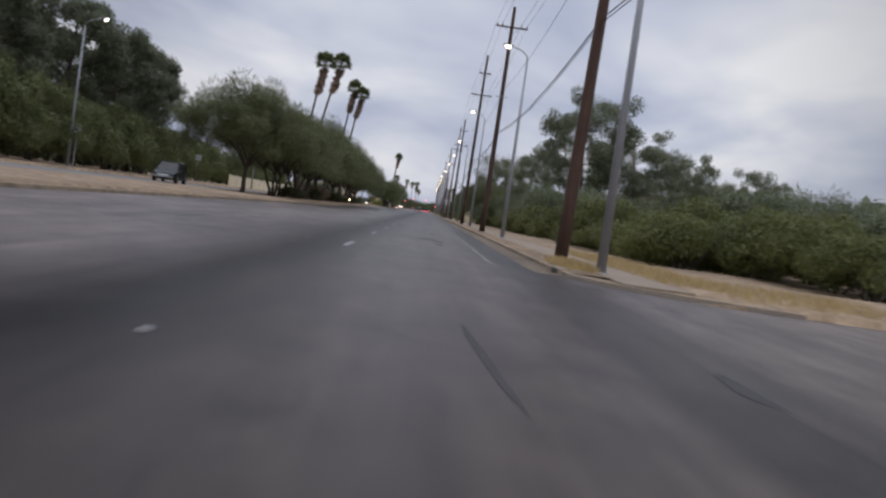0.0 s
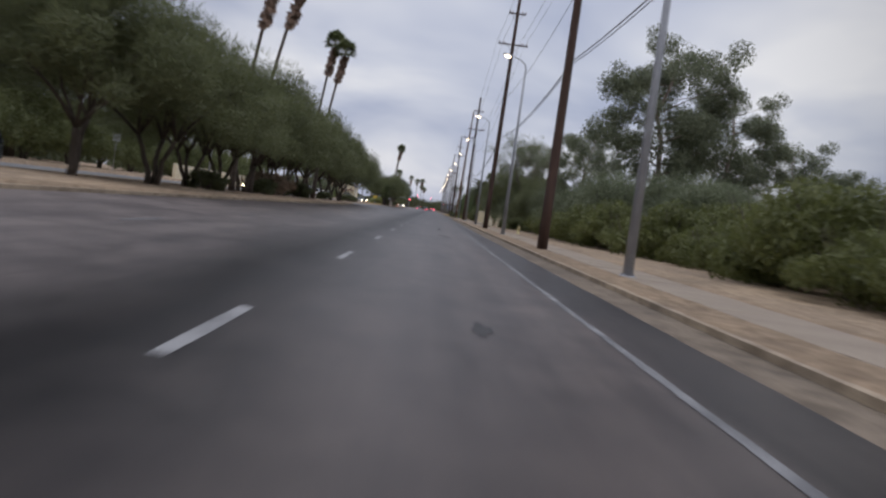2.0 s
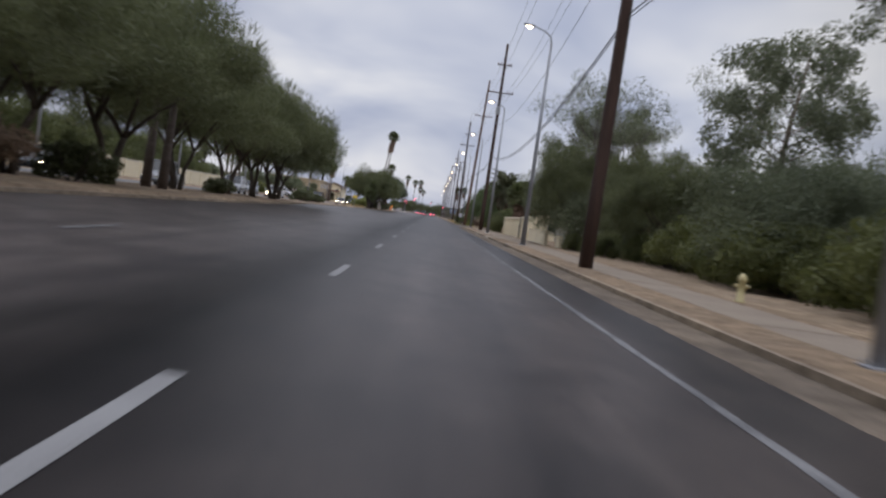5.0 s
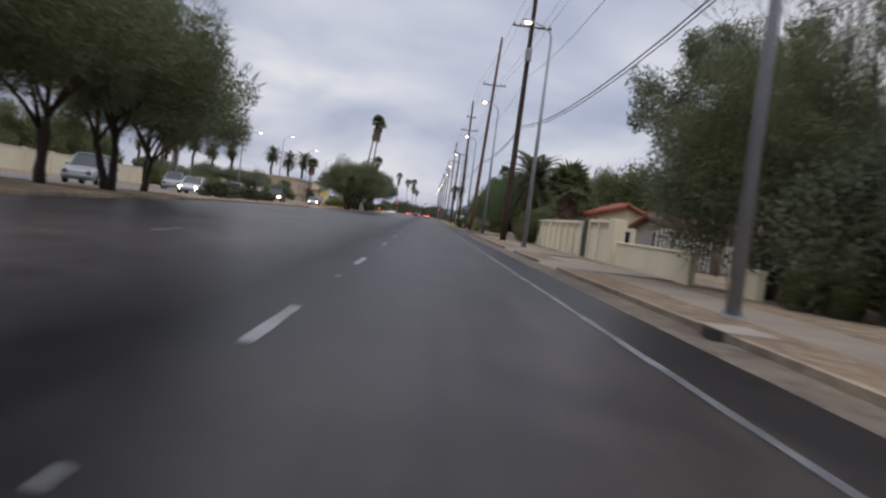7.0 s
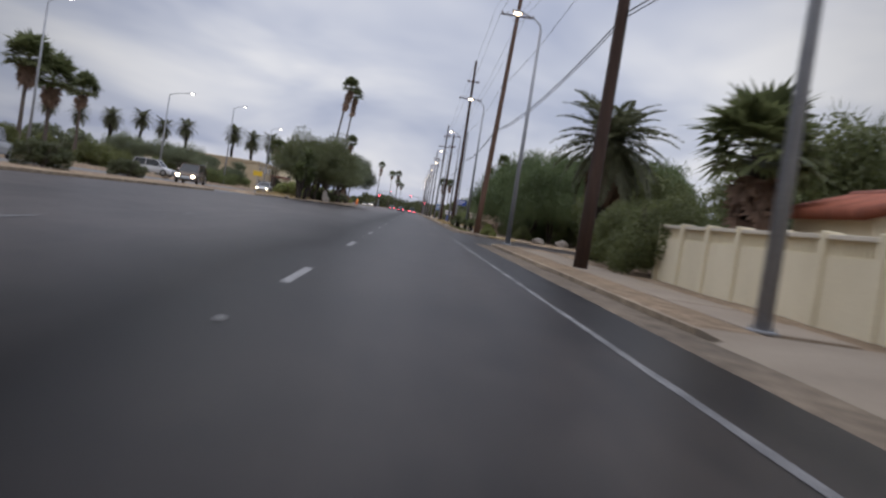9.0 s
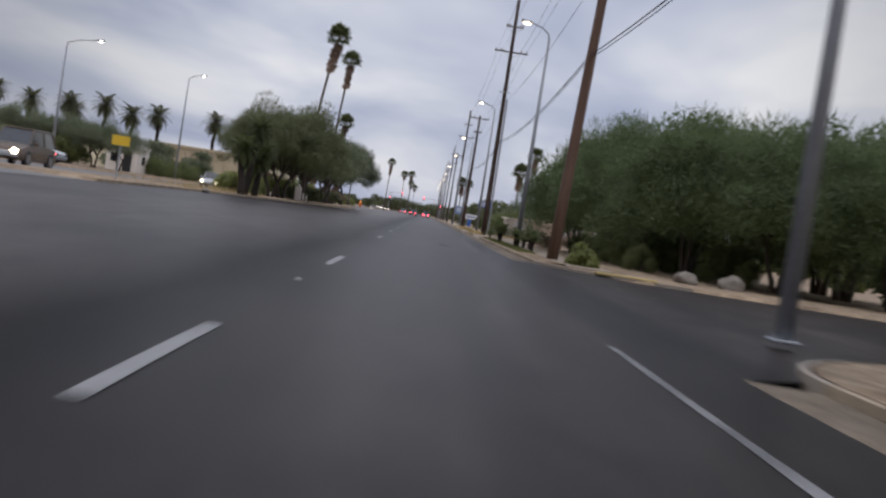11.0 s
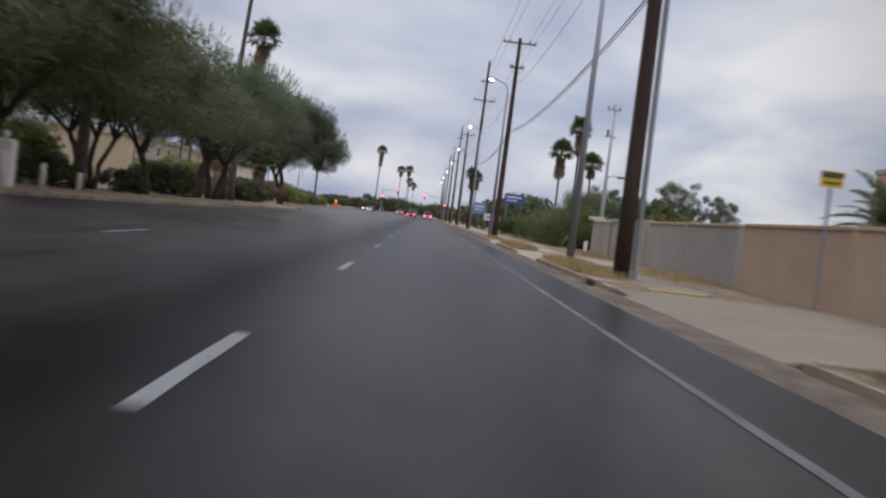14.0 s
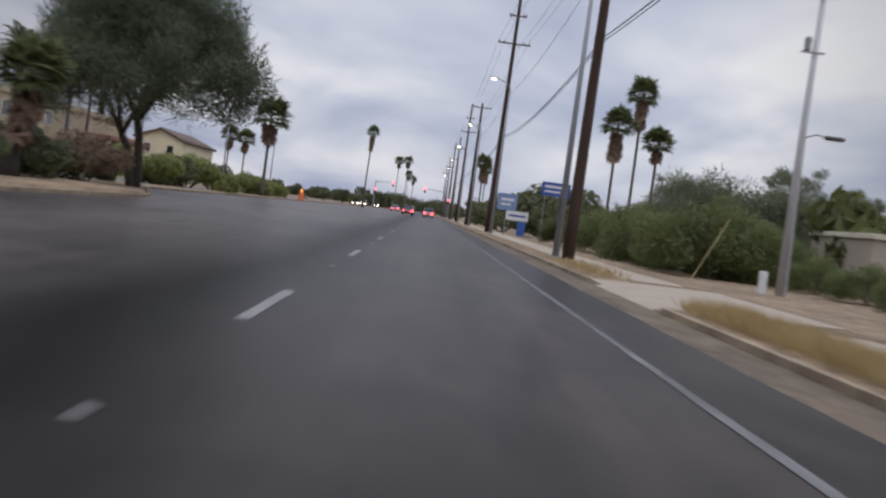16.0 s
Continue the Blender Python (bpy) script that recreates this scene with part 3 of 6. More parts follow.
def ground_cols(y):
    c = curb_left(y)
    out = [(-3000, 0.6), (-400, 0.6), (-120, 0.6), (-60, 0.55), (-34, 0.55), (-28.2, 0.48), (-27.9, 0.10), (-17.0, 0.10), (-16.6, 0.46)]
    gap = OPENING[0] < y < OPENING[1]
    mid = 0.10 if gap else 0.47
    out += [((-16.6) * (1 - f) + (c - 0.25) * f, mid + (0 if gap else wobble(f * 9, y, 0.4, 0.07))) for f in (0.25, 0.5, 0.75)]
    out += [(c - 0.22, mid if gap else 0.44), (c - 0.1, 0.0), (CURB_R + 0.02, -0.32)]
    street = any(a < y < b for a, b in STREETS)
    h = -0.28 if street else 0.0
    dip = 0.25 * min(1, max(0, (y - 368) / 8))     # the land falls away behind the far scrub
    low = 0.16 if 30 < y < 248 or 281 < y < 690 else 0.0
    e = corner(y)
    right = [(CURB_R + 0.12, h - low), (4.4, h - low), (5.2, h - max(low, 0.045)), (6.5, h - 0.045), (7.4, h + 0.02 + wobble(7, y, 0.3, 0.08)), (10, h - dip + wobble(10, y, 0.25, 0.12)), (16, h - dip + wobble(16, y, 0.2, 0.15)), (30, h - dip), (120, h), (400, h), (3000, 0)]
    out[-1] = (out[-1][0] + e, out[-1][1])
    return out + [(x + e * max(0.0, (10 - x) / (10 - CURB_R)), z) for x, z in right]


ys = sorted({-3000, -400, -60, 860, 900, 1000, 1300, 2000, 3200} | {-40 + 4 * i for i in range(220)} | {y + 0.5 * i for y in (-3.0, 23.6, 250.0, 274.1) for i in range(10)} | {1.9, 2.1, 23.4, 254.9, 255.1, 273.9})
v, f = lerp_rows(ys, ground_cols)
tagged(new("ground", mesh_of("ground", v, f, "ground", True)), "dry tan desert soil and gravel along the road", "ground", kind="structure")

ys = [-60 + 6 * i for i in range(180)] + [1100, 1600, 2600]
v, f = lerp_rows(ys, lambda y: [(x, road_z(x)) for x in (curb_left(y) + 0.02, -5.3, -1.45, 2.05, 3.32)])
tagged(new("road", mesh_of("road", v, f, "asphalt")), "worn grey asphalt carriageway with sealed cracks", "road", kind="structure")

v, f = lerp_rows(ys, lambda y: [(-27.75, 0.28), (-22, 0.36), (-17.05, 0.28)])
tagged(new("road_far", mesh_of("road_far", v, f, "asphalt_far")), "opposite carriageway of pale worn asphalt beyond the median", "road", kind="structure")


def strip(name, y0, y1, x0, x1, z, mat, label, category, step=6.0):
    k = max(1, int((y1 - y0) / step))
    v, f = lerp_rows([y0 + (y1 - y0) * i / k for i in range(k + 1)], lambda y: [(x0, z(x0)), (x1, z(x1))])
    return tagged(new(name, mesh_of(name, v, f, mat)), label, category, kind="structure")


for i, (a, b) in enumerate(STREETS):
    k = 10
    verts, faces = [], []
    for j in range(k + 1):
        x = 3.2 + 5.68 * j if j < k else 380.0
        flare = 5.0 * max(0, 1 - (x - 3.2) / 5.8) ** 2
        verts += [(x, a - flare, -0.095), (x, b + flare, -0.095)]
    faces = [(2 * j, 2 * j + 2, 2 * j + 3, 2 * j + 1) for j in range(k)]
    tagged(new(f"road_side_{i + 1}", mesh_of("road_side", verts, faces, "asphalt")), "asphalt mouth of a side street", "road", kind="structure")
k = [(OPENING[0] + 1, 0.2), (OPENING[1] - 1, 0.2)]
tagged(new("road_crossover", mesh_of("road_crossover", [(-17.3, k[0][0], 0.30), (-11.9, k[0][0], 0.362), (-11.9, k[1][0], 0.362), (-17.3, k[1][0], 0.30)], [(0, 1, 2, 3)], "asphalt_far")), "asphalt crossover through the median", "road", kind="structure")

DRAINS = (30.4, 166.75, 333.0)


def drifted(y0, y1, profile, base, amp):
    """A strip of drifted dirt: a cross-profile along the road, heaved by noise at three scales."""
    ys, y = [], y0
    while y < y1:
        ys.append(y)
        y += 0.33 if 20 < y < 460 else 3.0
    ys.append(y1)

    def cols(y):
        out = []
        for x, z in profile:
            q = noise.noise(Vector((x * 0.8, y * 0.35, 1.3))) + 0.8 * noise.noise(Vector((x * 2.1, y * 1.1, 7.1))) + 0.5 * noise.noise(Vector((x * 5, y * 3.1, 4.4)))
            dip = sum(math.exp(-((y - d) / 0.7) ** 2) for d in DRAINS) * 0.085 * min(1, max(0, (x - 3.4) / 0.5)) if x < CURB_R + 0.02 else 0.0
            out.append((x, base(x) + z + amp * q - dip))
        return out

    return lerp_rows(ys, cols)


# gutter pan and kerb on the right, in runs between the side streets
for a, b in ((-60, -3.0), (28.0, 250.0), (278.5, 700.0)):
    v, f = drifted(a, b, ((3.06, -0.030), (3.12, -0.016), (3.17, -0.006), (3.21, 0.003), (3.26, 0.009), (3.6, 0.011), (CURB_R + 0.01, 0.020)), road_z, 0.006)
    tagged(new("gutter", mesh_of("gutter", v, f, "gutter", True)), "dusty concrete gutter with a ragged edge of drifted dirt", "gutter", kind="structure")
for a, b in RUNS:
    bm = bmesh.new()
    n = max(1, int((b - a) / 3.05))
    for i in range(n):
        y0, y1 = a + (b - a) * i / n, a + (b - a) * (i + 1) / n - 0.012
        box(bm, CURB_R, CURB_R + 0.15, y0, y1, -0.30, 0.0, 0.0)
    tagged(new("curb", bm_mesh("curb", bm, "curb")), "worn concrete kerb in jointed lengths", "kerb", kind="structure")
    v, f = drifted(a, b, ((4.02, -0.07), (4.06, -0.020), (4.09, -0.004), (4.15, 0.004), (4.3, 0.010), (4.6, 0.012), (4.85, 0.014), (4.98, 0.020), (5.08, 0.022), (5.16, 0.012), (5.26, -0.01), (5.4, -0.05), (6.5, -0.05), (6.68, -0.01), (6.78, 0.010), (6.88, 0.020), (7.0, 0.022), (7.4, 0.012), (8.0, -0.03)), lambda x: 0.0, 0.017)
    tagged(new("verge", mesh_of("verge", v, f, "verge", True)), "tan dirt drifted over the kerb and the sidewalk's edges", "verge", kind="structure")

# curved kerb returns at the side streets
for a, b, s in ((23.5, 28.0, 1), (-3.0, 2.0, -1), (250.0, 255.0, -1), (274.0, 278.5, 1)):
    bm = bmesh.new()
    rings = []
    for i in range(9):
        t = i / 8 * math.pi / 2
        for_r = []
        for w, z in ((0, -0.3), (0, 0.0), (0.15, 0.0), (0.15, -0.3)):
            r = 4.6 - w
            cx, cy = CURB_R + 4.6, (b if s > 0 else a)
            for_r.append(bm.verts.new((cx - r * math.cos(t), cy - s * r * math.sin(t), z)))
        rings.append(for_r)
    for p, q in zip(rings, rings[1:]):
        for j in range(3):
            bm.faces.new((p[j], p[j + 1], q[j + 1], q[j]))
    tagged(new("curb_return", bm_mesh("curb_return", bm, "concrete")), "curved concrete kerb at a street corner", "kerb", kind="structure")

# median kerb
for a, b in ((-60, OPENING[0]), (OPENING[1], 760)):
    n = int((b - a) / 3.05)
    bm = bmesh.new()
    for i in range(n):
        y0, y1 = a + (b - a) * i / n, a + (b - a) * (i + 1) / n - 0.012
        x0, x1 = curb_left(y0), curb_left(y1)
        vs = [bm.verts.new(p) for p in ((x0, y0, -0.02), (x0, y0, road_z(x0) + 0.10), (x0 - 0.16, y0, road_z(x0) + 0.10), (x0 - 0.16, y0, 0), (x1, y1, -0.02), (x1, y1, road_z(x1) + 0.10), (x1 - 0.16, y1, road_z(x1) + 0.10), (x1 - 0.16, y1, 0))]
        for q in ((0, 1, 5, 4), (1, 2, 6, 5), (2, 3, 7, 6), (0, 3, 2, 1), (4, 5, 6, 7)):
            bm.faces.new([vs[j] for j in q])
    tagged(new("curb_median", bm_mesh("curb_median", bm, "curb")), "low concrete kerb along the planted median", "kerb", kind="structure")

# ---- paint on the road ----
Y0, CYCLE = 27.65, 12.19


def stripe(x, y0, y1, w, name, label, ragged=0.006, mat="paint"):
    rnd = random.Random(int(x * 100 + y0 * 10))
    n = max(2, int((y1 - y0) / 1.0))
    v = []
    for i in range(n + 1):
        y = y0 + (y1 - y0) * i / n
        for s in (-1, 1):
            px = x + s * (w / 2 + rnd.uniform(-ragged, ragged))
            v.append((px, y, road_z(px) + 0.005))
    f = [(2 * i, 2 * i + 1, 2 * i + 3, 2 * i + 2) for i in range(n)]
    return tagged(new(name, mesh_of(name, v, f, mat)), label, "road marking", "lane markings", kind="structure")


for kk in range(-2, 60):
    k = kk if kk < 20 else kk + 0.5
    y = Y0 + CYCLE * k
    if kk == -1:
        continue                       # none painted across the street's mouth
    stripe(-1.45, y - 3.05, y, 0.115, "lane_dash", "white painted lane dash with worn edges")
    stripe(-5.28, y - 3.05 + 0.4, y + 0.4, 0.115, "lane_dash", "worn white painted lane dash", 0.01, "paint_worn")
for a, b, m in ((-60, 0.5, "paint"), (28.3, 251.0, "paint_edge"), (280.6, 300.0, "paint_edge"), (300.0, 720, "paint_worn")):
    stripe(2.05, a, b, 0.115, "edge_line", "continuous white edge line, scuffed and worn", 0.012, m)


def tar_patch(x, y, length, width, slant, seed):
    """A ragged blot of tar laid over a broken place in the asphalt."""
    n = 26
    pts = []
    for i in range(n):
        a = 2 * math.pi * i / n
        q = 1 + 0.45 * noise.noise(Vector((math.cos(a) * 1.6, math.sin(a) * 1.6, seed * 3.1))) + 0.2 * noise.noise(Vector((math.cos(a) * 5, math.sin(a) * 5, seed)))
        py = y + math.sin(a) * length / 2 * q
        px = x + math.cos(a) * width / 2 * q + slant * (py - y)
        pts.append((px, py, road_z(px) + 0.004))
    return tagged(new("tar_patch", mesh_of("tar_patch", pts, [tuple(range(n))], "tar")), "dark ragged tar patch on the worn asphalt", "road patch", "tar patches", kind="structure")


for i, p in enumerate(((0.86, 8.9, 4.2, 0.09, -0.05), (0.42, 42.3, 2.2, 0.42, 0.25), (0.80, 40.9, 1.2, 0.36, 0.1), (0.86, 37.4, 0.9, 0.28, 0.0), (0.62, 53.4, 1.3, 0.2, 0.0), (0.66, 90.7, 0.8, 0.55, -0.2), (0.52, 105.0, 4.0, 0.14, 0.03), (0.80, 280.8, 1.1, 0.42, -0.1), (3.6, 9.6, 2.6, 1.0, 0.0))):
    tar_patch(*p, i + 1)
bm = lathe([(0.055, 0.0), (0.055, 0.004), (0.035, 0.018)], 10)
dot = bm_mesh("pavement_marker", bm, "marker")
for kk in (-2, 10, 11, 12, 13, 14, 16, 18, 21, 22, 24, 25, 26, 27, 28):
    k = kk if kk < 20 else kk + 0.5
    ob = new("pavement_marker", dot)
    y = Y0 + CYCLE * k + (5.15 if kk >= 0 else 3.9)
    ob.location = (-1.45, y, road_z(-1.45) + 0.003)
    tagged(ob, "small round pale marker stuck to the asphalt", "road marker", "lane markers")

# storm drain mouths in the kerb
for y in DRAINS:
    t = thing("storm_drain", "dark storm drain mouth under a concrete kerb lid", "drain", pose(CURB_R, y, 0), "storm drains")
    # no hollow here: a near-black block paints the shade inside the mouth
    part("mouth_shade", boxed(-0.014, 0.02, -0.55, 0.55, -0.2, -0.02), "dark_void", t)
    part("lid", boxed(-0.02, 0.75, -0.8, 0.8, -0.002, 0.034, 0.012), "concrete", t, "pale concrete lid")

# sidewalk slabs
slab_me = bm_mesh("slab", boxed(-0.85, 0.85, -1.49, 1.49, -0.08, 0.0, 0.012), "walk_concrete")
slab_new = bm_mesh("slab", boxed(-0.85, 0.85, -1.49, 1.49, -0.08, 0.0, 0.012), "drive_concrete")
walk_ob = thing("sidewalk", "pale concrete sidewalk of jointed slabs", "sidewalk", pose(5.98, 0, 0.024), kind="structure")
rnd = random.Random(4)
for i in range(-1, 223):
    y = 30.5 + 3.0 * i
    if 248 < y < 278.5 or any(p - 2 < y < q + 2 for p, q, _, _ in DRIVES):
        continue
    part("slab", slab_me if y < 345 else slab_new, None, walk_ob, at=pose(rnd.uniform(-0.015, 0.015), y, rnd.uniform(-0.006, 0.006), rnd.uniform(-0.2, 0.2), rnd.uniform(-0.3, 0.3), 0))

# driveways and kerb ramps: a slope up from the gutter, winged sides, a flat back
for y0, y1, x1, mat in DRIVES:
    bm = bmesh.new()
    rows = [[bm.verts.new(p) for p in row] for row in (
        ((CURB_R + 0.02, y0 - WING, -0.11), (CURB_R + 0.02, y0, -0.11), (CURB_R + 0.02, y1, -0.11), (CURB_R + 0.02, y1 + WING, -0.11)),
        ((CURB_R + 0.04, y0 - WING, 0.002), (CURB_R + 0.22, y0, -0.075), (CURB_R + 0.22, y1, -0.075), (CURB_R + 0.04, y1 + WING, 0.002)),
        ((5.25, y0 - WING, 0.028), (5.25, y0, 0.028), (5.25, y1, 0.028), (5.25, y1 + WING, 0.028)),
        ((x1, y0 - WING, 0.05), (x1, y0, 0.045), (x1, y1, 0.045), (x1, y1 + WING, 0.05)))]
    for r, (p, q) in enumerate(zip(rows, rows[1:])):
        for j in range(3):
            if r == 0 and j != 1:
                continue
            bm.faces.new((p[j], q[j], q[j + 1], p[j + 1]))
    r = bmesh.ops.extrude_face_region(bm, geom=bm.faces[:])
    bmesh.ops.translate(bm, verts=[g for g in r["geom"] if isinstance(g, bmesh.types.BMVert)], vec=(0, 0, -0.14))
    bmesh.ops.recalc_face_normals(bm, faces=bm.faces[:])
    solid("driveway", bm, mat, "worn dusty driveway apron sloping across the sidewalk", "driveway", kind="structure")
solid("curb_nose", boxed(CURB_R + 0.03, 5.3, 317.42, 317.58, -0.1, 0.055, 0.02), "concrete", "pale concrete kerb ending a planted strip", "kerb", kind="structure")
solid("tactile_strip", boxed(5.6, 7.6, 274.6, 275.1, -0.02, 0.055, 0.01), "yellow_paint", "yellow painted strip on the corner kerb ramp", "kerb paint", kind="structure")
solid("tactile_strip", boxed(4.9, 6.2, 330.4, 330.8, -0.02, 0.062, 0.01), "yellow_paint", "yellow painted strip beside the driveway", "kerb paint", kind="structure")


# ---- wooden utility poles ----
def utility_pole(x, y, top, lean, arms, seed, extra=None, wood="wood_pole"):
    rnd = random.Random(seed)
    t = thing("utility_pole", "tall dark creosoted wooden utility pole with crossarms", "utility pole", pose(x, y, -0.05), "utility poles along the road")
    lx, ly = lean
    pts = [(lx * h, ly * h + rnd.uniform(-0.015, 0.015), h) for h in [top * i / 8 for i in range(9)]]
    part("pole", tubed(pts, [0.235 - 0.10 * i / 8 for i in range(9)], 12), wood, t, smooth=True)
    for h, w in arms:
        bx = lx * h
        part("crossarm", boxed(bx - w / 2, bx + w / 2, -0.22, -0.12, h - 0.06, h + 0.06, 0.01), "wood_pole", t)
        for s in (-0.46, -0.3, 0.3, 0.46):
            part("insulator", lathe([(0.03, 0), (0.06, 0.04), (0.035, 0.08), (0.06, 0.12), (0.03, 0.18)], 8), "insulator", t, at=pose(bx + s * w, -0.17, h + 0.06))
        bm = bmesh.new()
        for s in (-1, 1):
            tube(bm, [(bx + s * 0.08, -0.2, h - 0.6), (bx + s * 0.62, -0.2, h - 0.05)], [0.018, 0.018], 5)
        part("arm_brace", bm, "grey_metal", t)
    for kind, h in extra or ():
        bx = lx * h
        if kind == "transformer":
            part("transformer", lathe([(0.2, 0), (0.24, 0.05), (0.24, 0.85), (0.2, 0.92), (0.05, 0.98)], 12), "grey_metal", t, "grey transformer can", at=pose(bx - 0.02, -0.46, h))
        if kind == "riser":
            part("riser", tubed([(0.36, -0.02, 0), (bx + 0.30, -0.02, h)], [0.075, 0.075], 8), "galvanised", t, "galvanised cable riser")
        if kind == "bracket":
            part("bracket", boxed(bx - 0.5, bx + 0.5, -0.2, -0.13, h - 0.03, h + 0.03, 0.008), "grey_metal", t)
    return t


POLES = [
    (5.00, 37.7, 17.5, (0.022, 0), ((15.9, 2.6), (12.2, 1.2)), ()),
    (4.98, 91.1, 18.6, (0.004, 0), ((16.9, 2.6),), (("bracket", 11.2),)),
    (4.98, 143.2, 22.0, (0.012, 0), ((16.8, 2.7), (19.6, 1.5)), ()),
    (5.45, 231.0, 21.0, (0.006, 0), ((15.5, 2.8), (18.6, 1.6)), (("transformer", 13.0),)),
    (5.25, 284.0, 23.4, (0.034, 0.0), ((17.6, 2.7),), ()),
    (5.22, 336.0, 21.0, (-0.004, 0), ((16.1, 2.9), (18.3, 1.5)), (("riser", 12.0), ("bracket", 12.6))),
    (5.30, 392.3, 15.6, (0.006, 0), ((15.2, 2.6), (13.3, 1.1)), ()),
    (5.30, 447.0, 21.5, (0.008, 0), ((16.4, 2.8), (18.8, 1.5)), ()),
    (5.35, 500.0, 16.5, (0.004, 0), ((15.9, 2.6),), (("transformer", 12.8),)),
    (5.35, 552.0, 21.5, (0.010, 0), ((16.4, 2.8), (18.9, 1.5)), ()),
    (5.40, 604.0, 19.0, (0.004, 0), ((16.4, 2.8),), ()),
]
POLES += [(5.44, y, h, (0.005, 0), ((16.4, 2.8),), ()) for y, h in ((656.0, 21.0), (710.0, 19.0), (765.0, 19.0))]
for i, p in enumerate(POLES):
    utility_pole(p[0], p[1], p[2], p[3], p[4], 100 + i, p[5], "wood_pole_brown" if p[1] == 284.0 else "wood_pole")


def sag(a, b, drop, n=12):
    a, b = Vector(a), Vector(b)
    return [a.lerp(b, i / n) - Vector((0, 0, 4 * drop * (i / n) * (1 - i / n))) for i in range(n + 1)]


ends = [(5.4, -16.0)] + [(p[0], p[1]) for p in POLES]
tops = [16.0] + [p[4][0][0] + 0.2 for p in POLES]
for (a, b, za, zb) in zip(ends, ends[1:], tops, tops[1:]):
    for off, r in ((-1.25, 0.011), (-0.75, 0.011), (0.8, 0.011), (1.3, 0.011)):
        solid("power_line", tubed(sag((a[0] + off, a[1] - 0.17, za), (b[0] + off, b[1] - 0.17, zb), 0.5 * ((b[1] - a[1]) / 52) ** 2), [r] * 13, 5), "wire", "thin sagging power line between wooden poles", "cable", group="overhead cables")
    for z, r, off in ((8.35, 0.024, 0.22), (8.2, 0.018, 0.22), (11.9, 0.012, 0.2)):
        solid("telephone_cable", tubed(sag((a[0] + off, a[1], z), (b[0] + off, b[1], z), 0.62 * ((b[1] - a[1]) / 52) ** 2), [r] * 13, 6), "wire", "thick black sagging cable strung between wooden poles", "cable", group="overhead cables")


# ---- street lamps ----
def street_lamp(at, reach=-1.05, lens="lit_lamp", height=11.6, label="tall galvanised street lamp with a glowing head", lens_size=1.0):
    t = thing("street_lamp", label, "street lamp", at, "street lamps along the road")
    part("pole", tubed([(0, 0, 0), (0, 0, height * 0.5), (0, 0, height)], [0.14, 0.105, 0.066], 12), "galvanised", t, smooth=True)
    part("base_plate", boxed(-0.2, 0.2, -0.2, 0.2, 0.0, 0.05, 0.01), "galvanised", t)
    for sx in (-0.14, 0.14):
        for sy in (-0.14, 0.14):
            part("bolt", tubed([(sx, sy, 0.05), (sx, sy, 0.11)], [0.02, 0.02], 6), "grey_metal", t)
    s = 1 if reach > 0 else -1
    part("arm", tubed([(0, 0, height - 0.15), (s * 0.06, 0, height + 0.25), (reach * 0.4, 0, height + 0.55), (reach, 0, height + 0.75)], [0.05, 0.045, 0.04, 0.035], 8), "galvanised", t, smooth=True)
    head = part("lamp_head", boxed(-0.33, 0.33, -0.14, 0.14, -0.06, 0.07, 0.04), "grey_metal", t, at=pose(reach + s * 0.3, 0, height + 0.78, 0, -s * 6, 0))
    part("lens", lathe([(0.08 * lens_size, -0.17), (0.19 * lens_size, -0.12), (0.22 * lens_size, -0.062)], 12, 0.7), lens, head, "glowing warm lens")
    return t


LAMPS = [(5.30, 30.8), (5.33, 71.8), (5.08, 119.7), (5.15, 170.0), (5.27, 212.0), (5.2, 255.0), (5.2, 300.7), (5.0, 345.0), (5.0, 393.6), (5.2, 440.0), (5.2, 487.0), (5.2, 533.0), (5.2, 580.0), (5.2, 626.0), (5.2, 672.0), (5.2, 718.0)]
first = street_lamp(pose(*LAMPS[0], 0.0), lens_size=0.95)
for x, y in LAMPS[1:]:
    copy_thing(first, pose(x, y, 0.0))
far_lamp = street_lamp(pose(-30.0, 93.0, 0.5), 1.4, "lit_lamp_white", 11.8, "galvanised street lamp with a glowing head beyond the median", 0.75)
for y in (190.0, 236.0, 281.6, 371.0, 418.0, 465.0, 512.0, 560.0):
    copy_thing(far_lamp, pose(-30.0, y, 0.5))

street_lamp(pose(-31.0, 330.5, 0.5), 2.4, "lit_lamp_white", 9.6, "galvanised street lamp with a long arm beyond the median", 0.75)


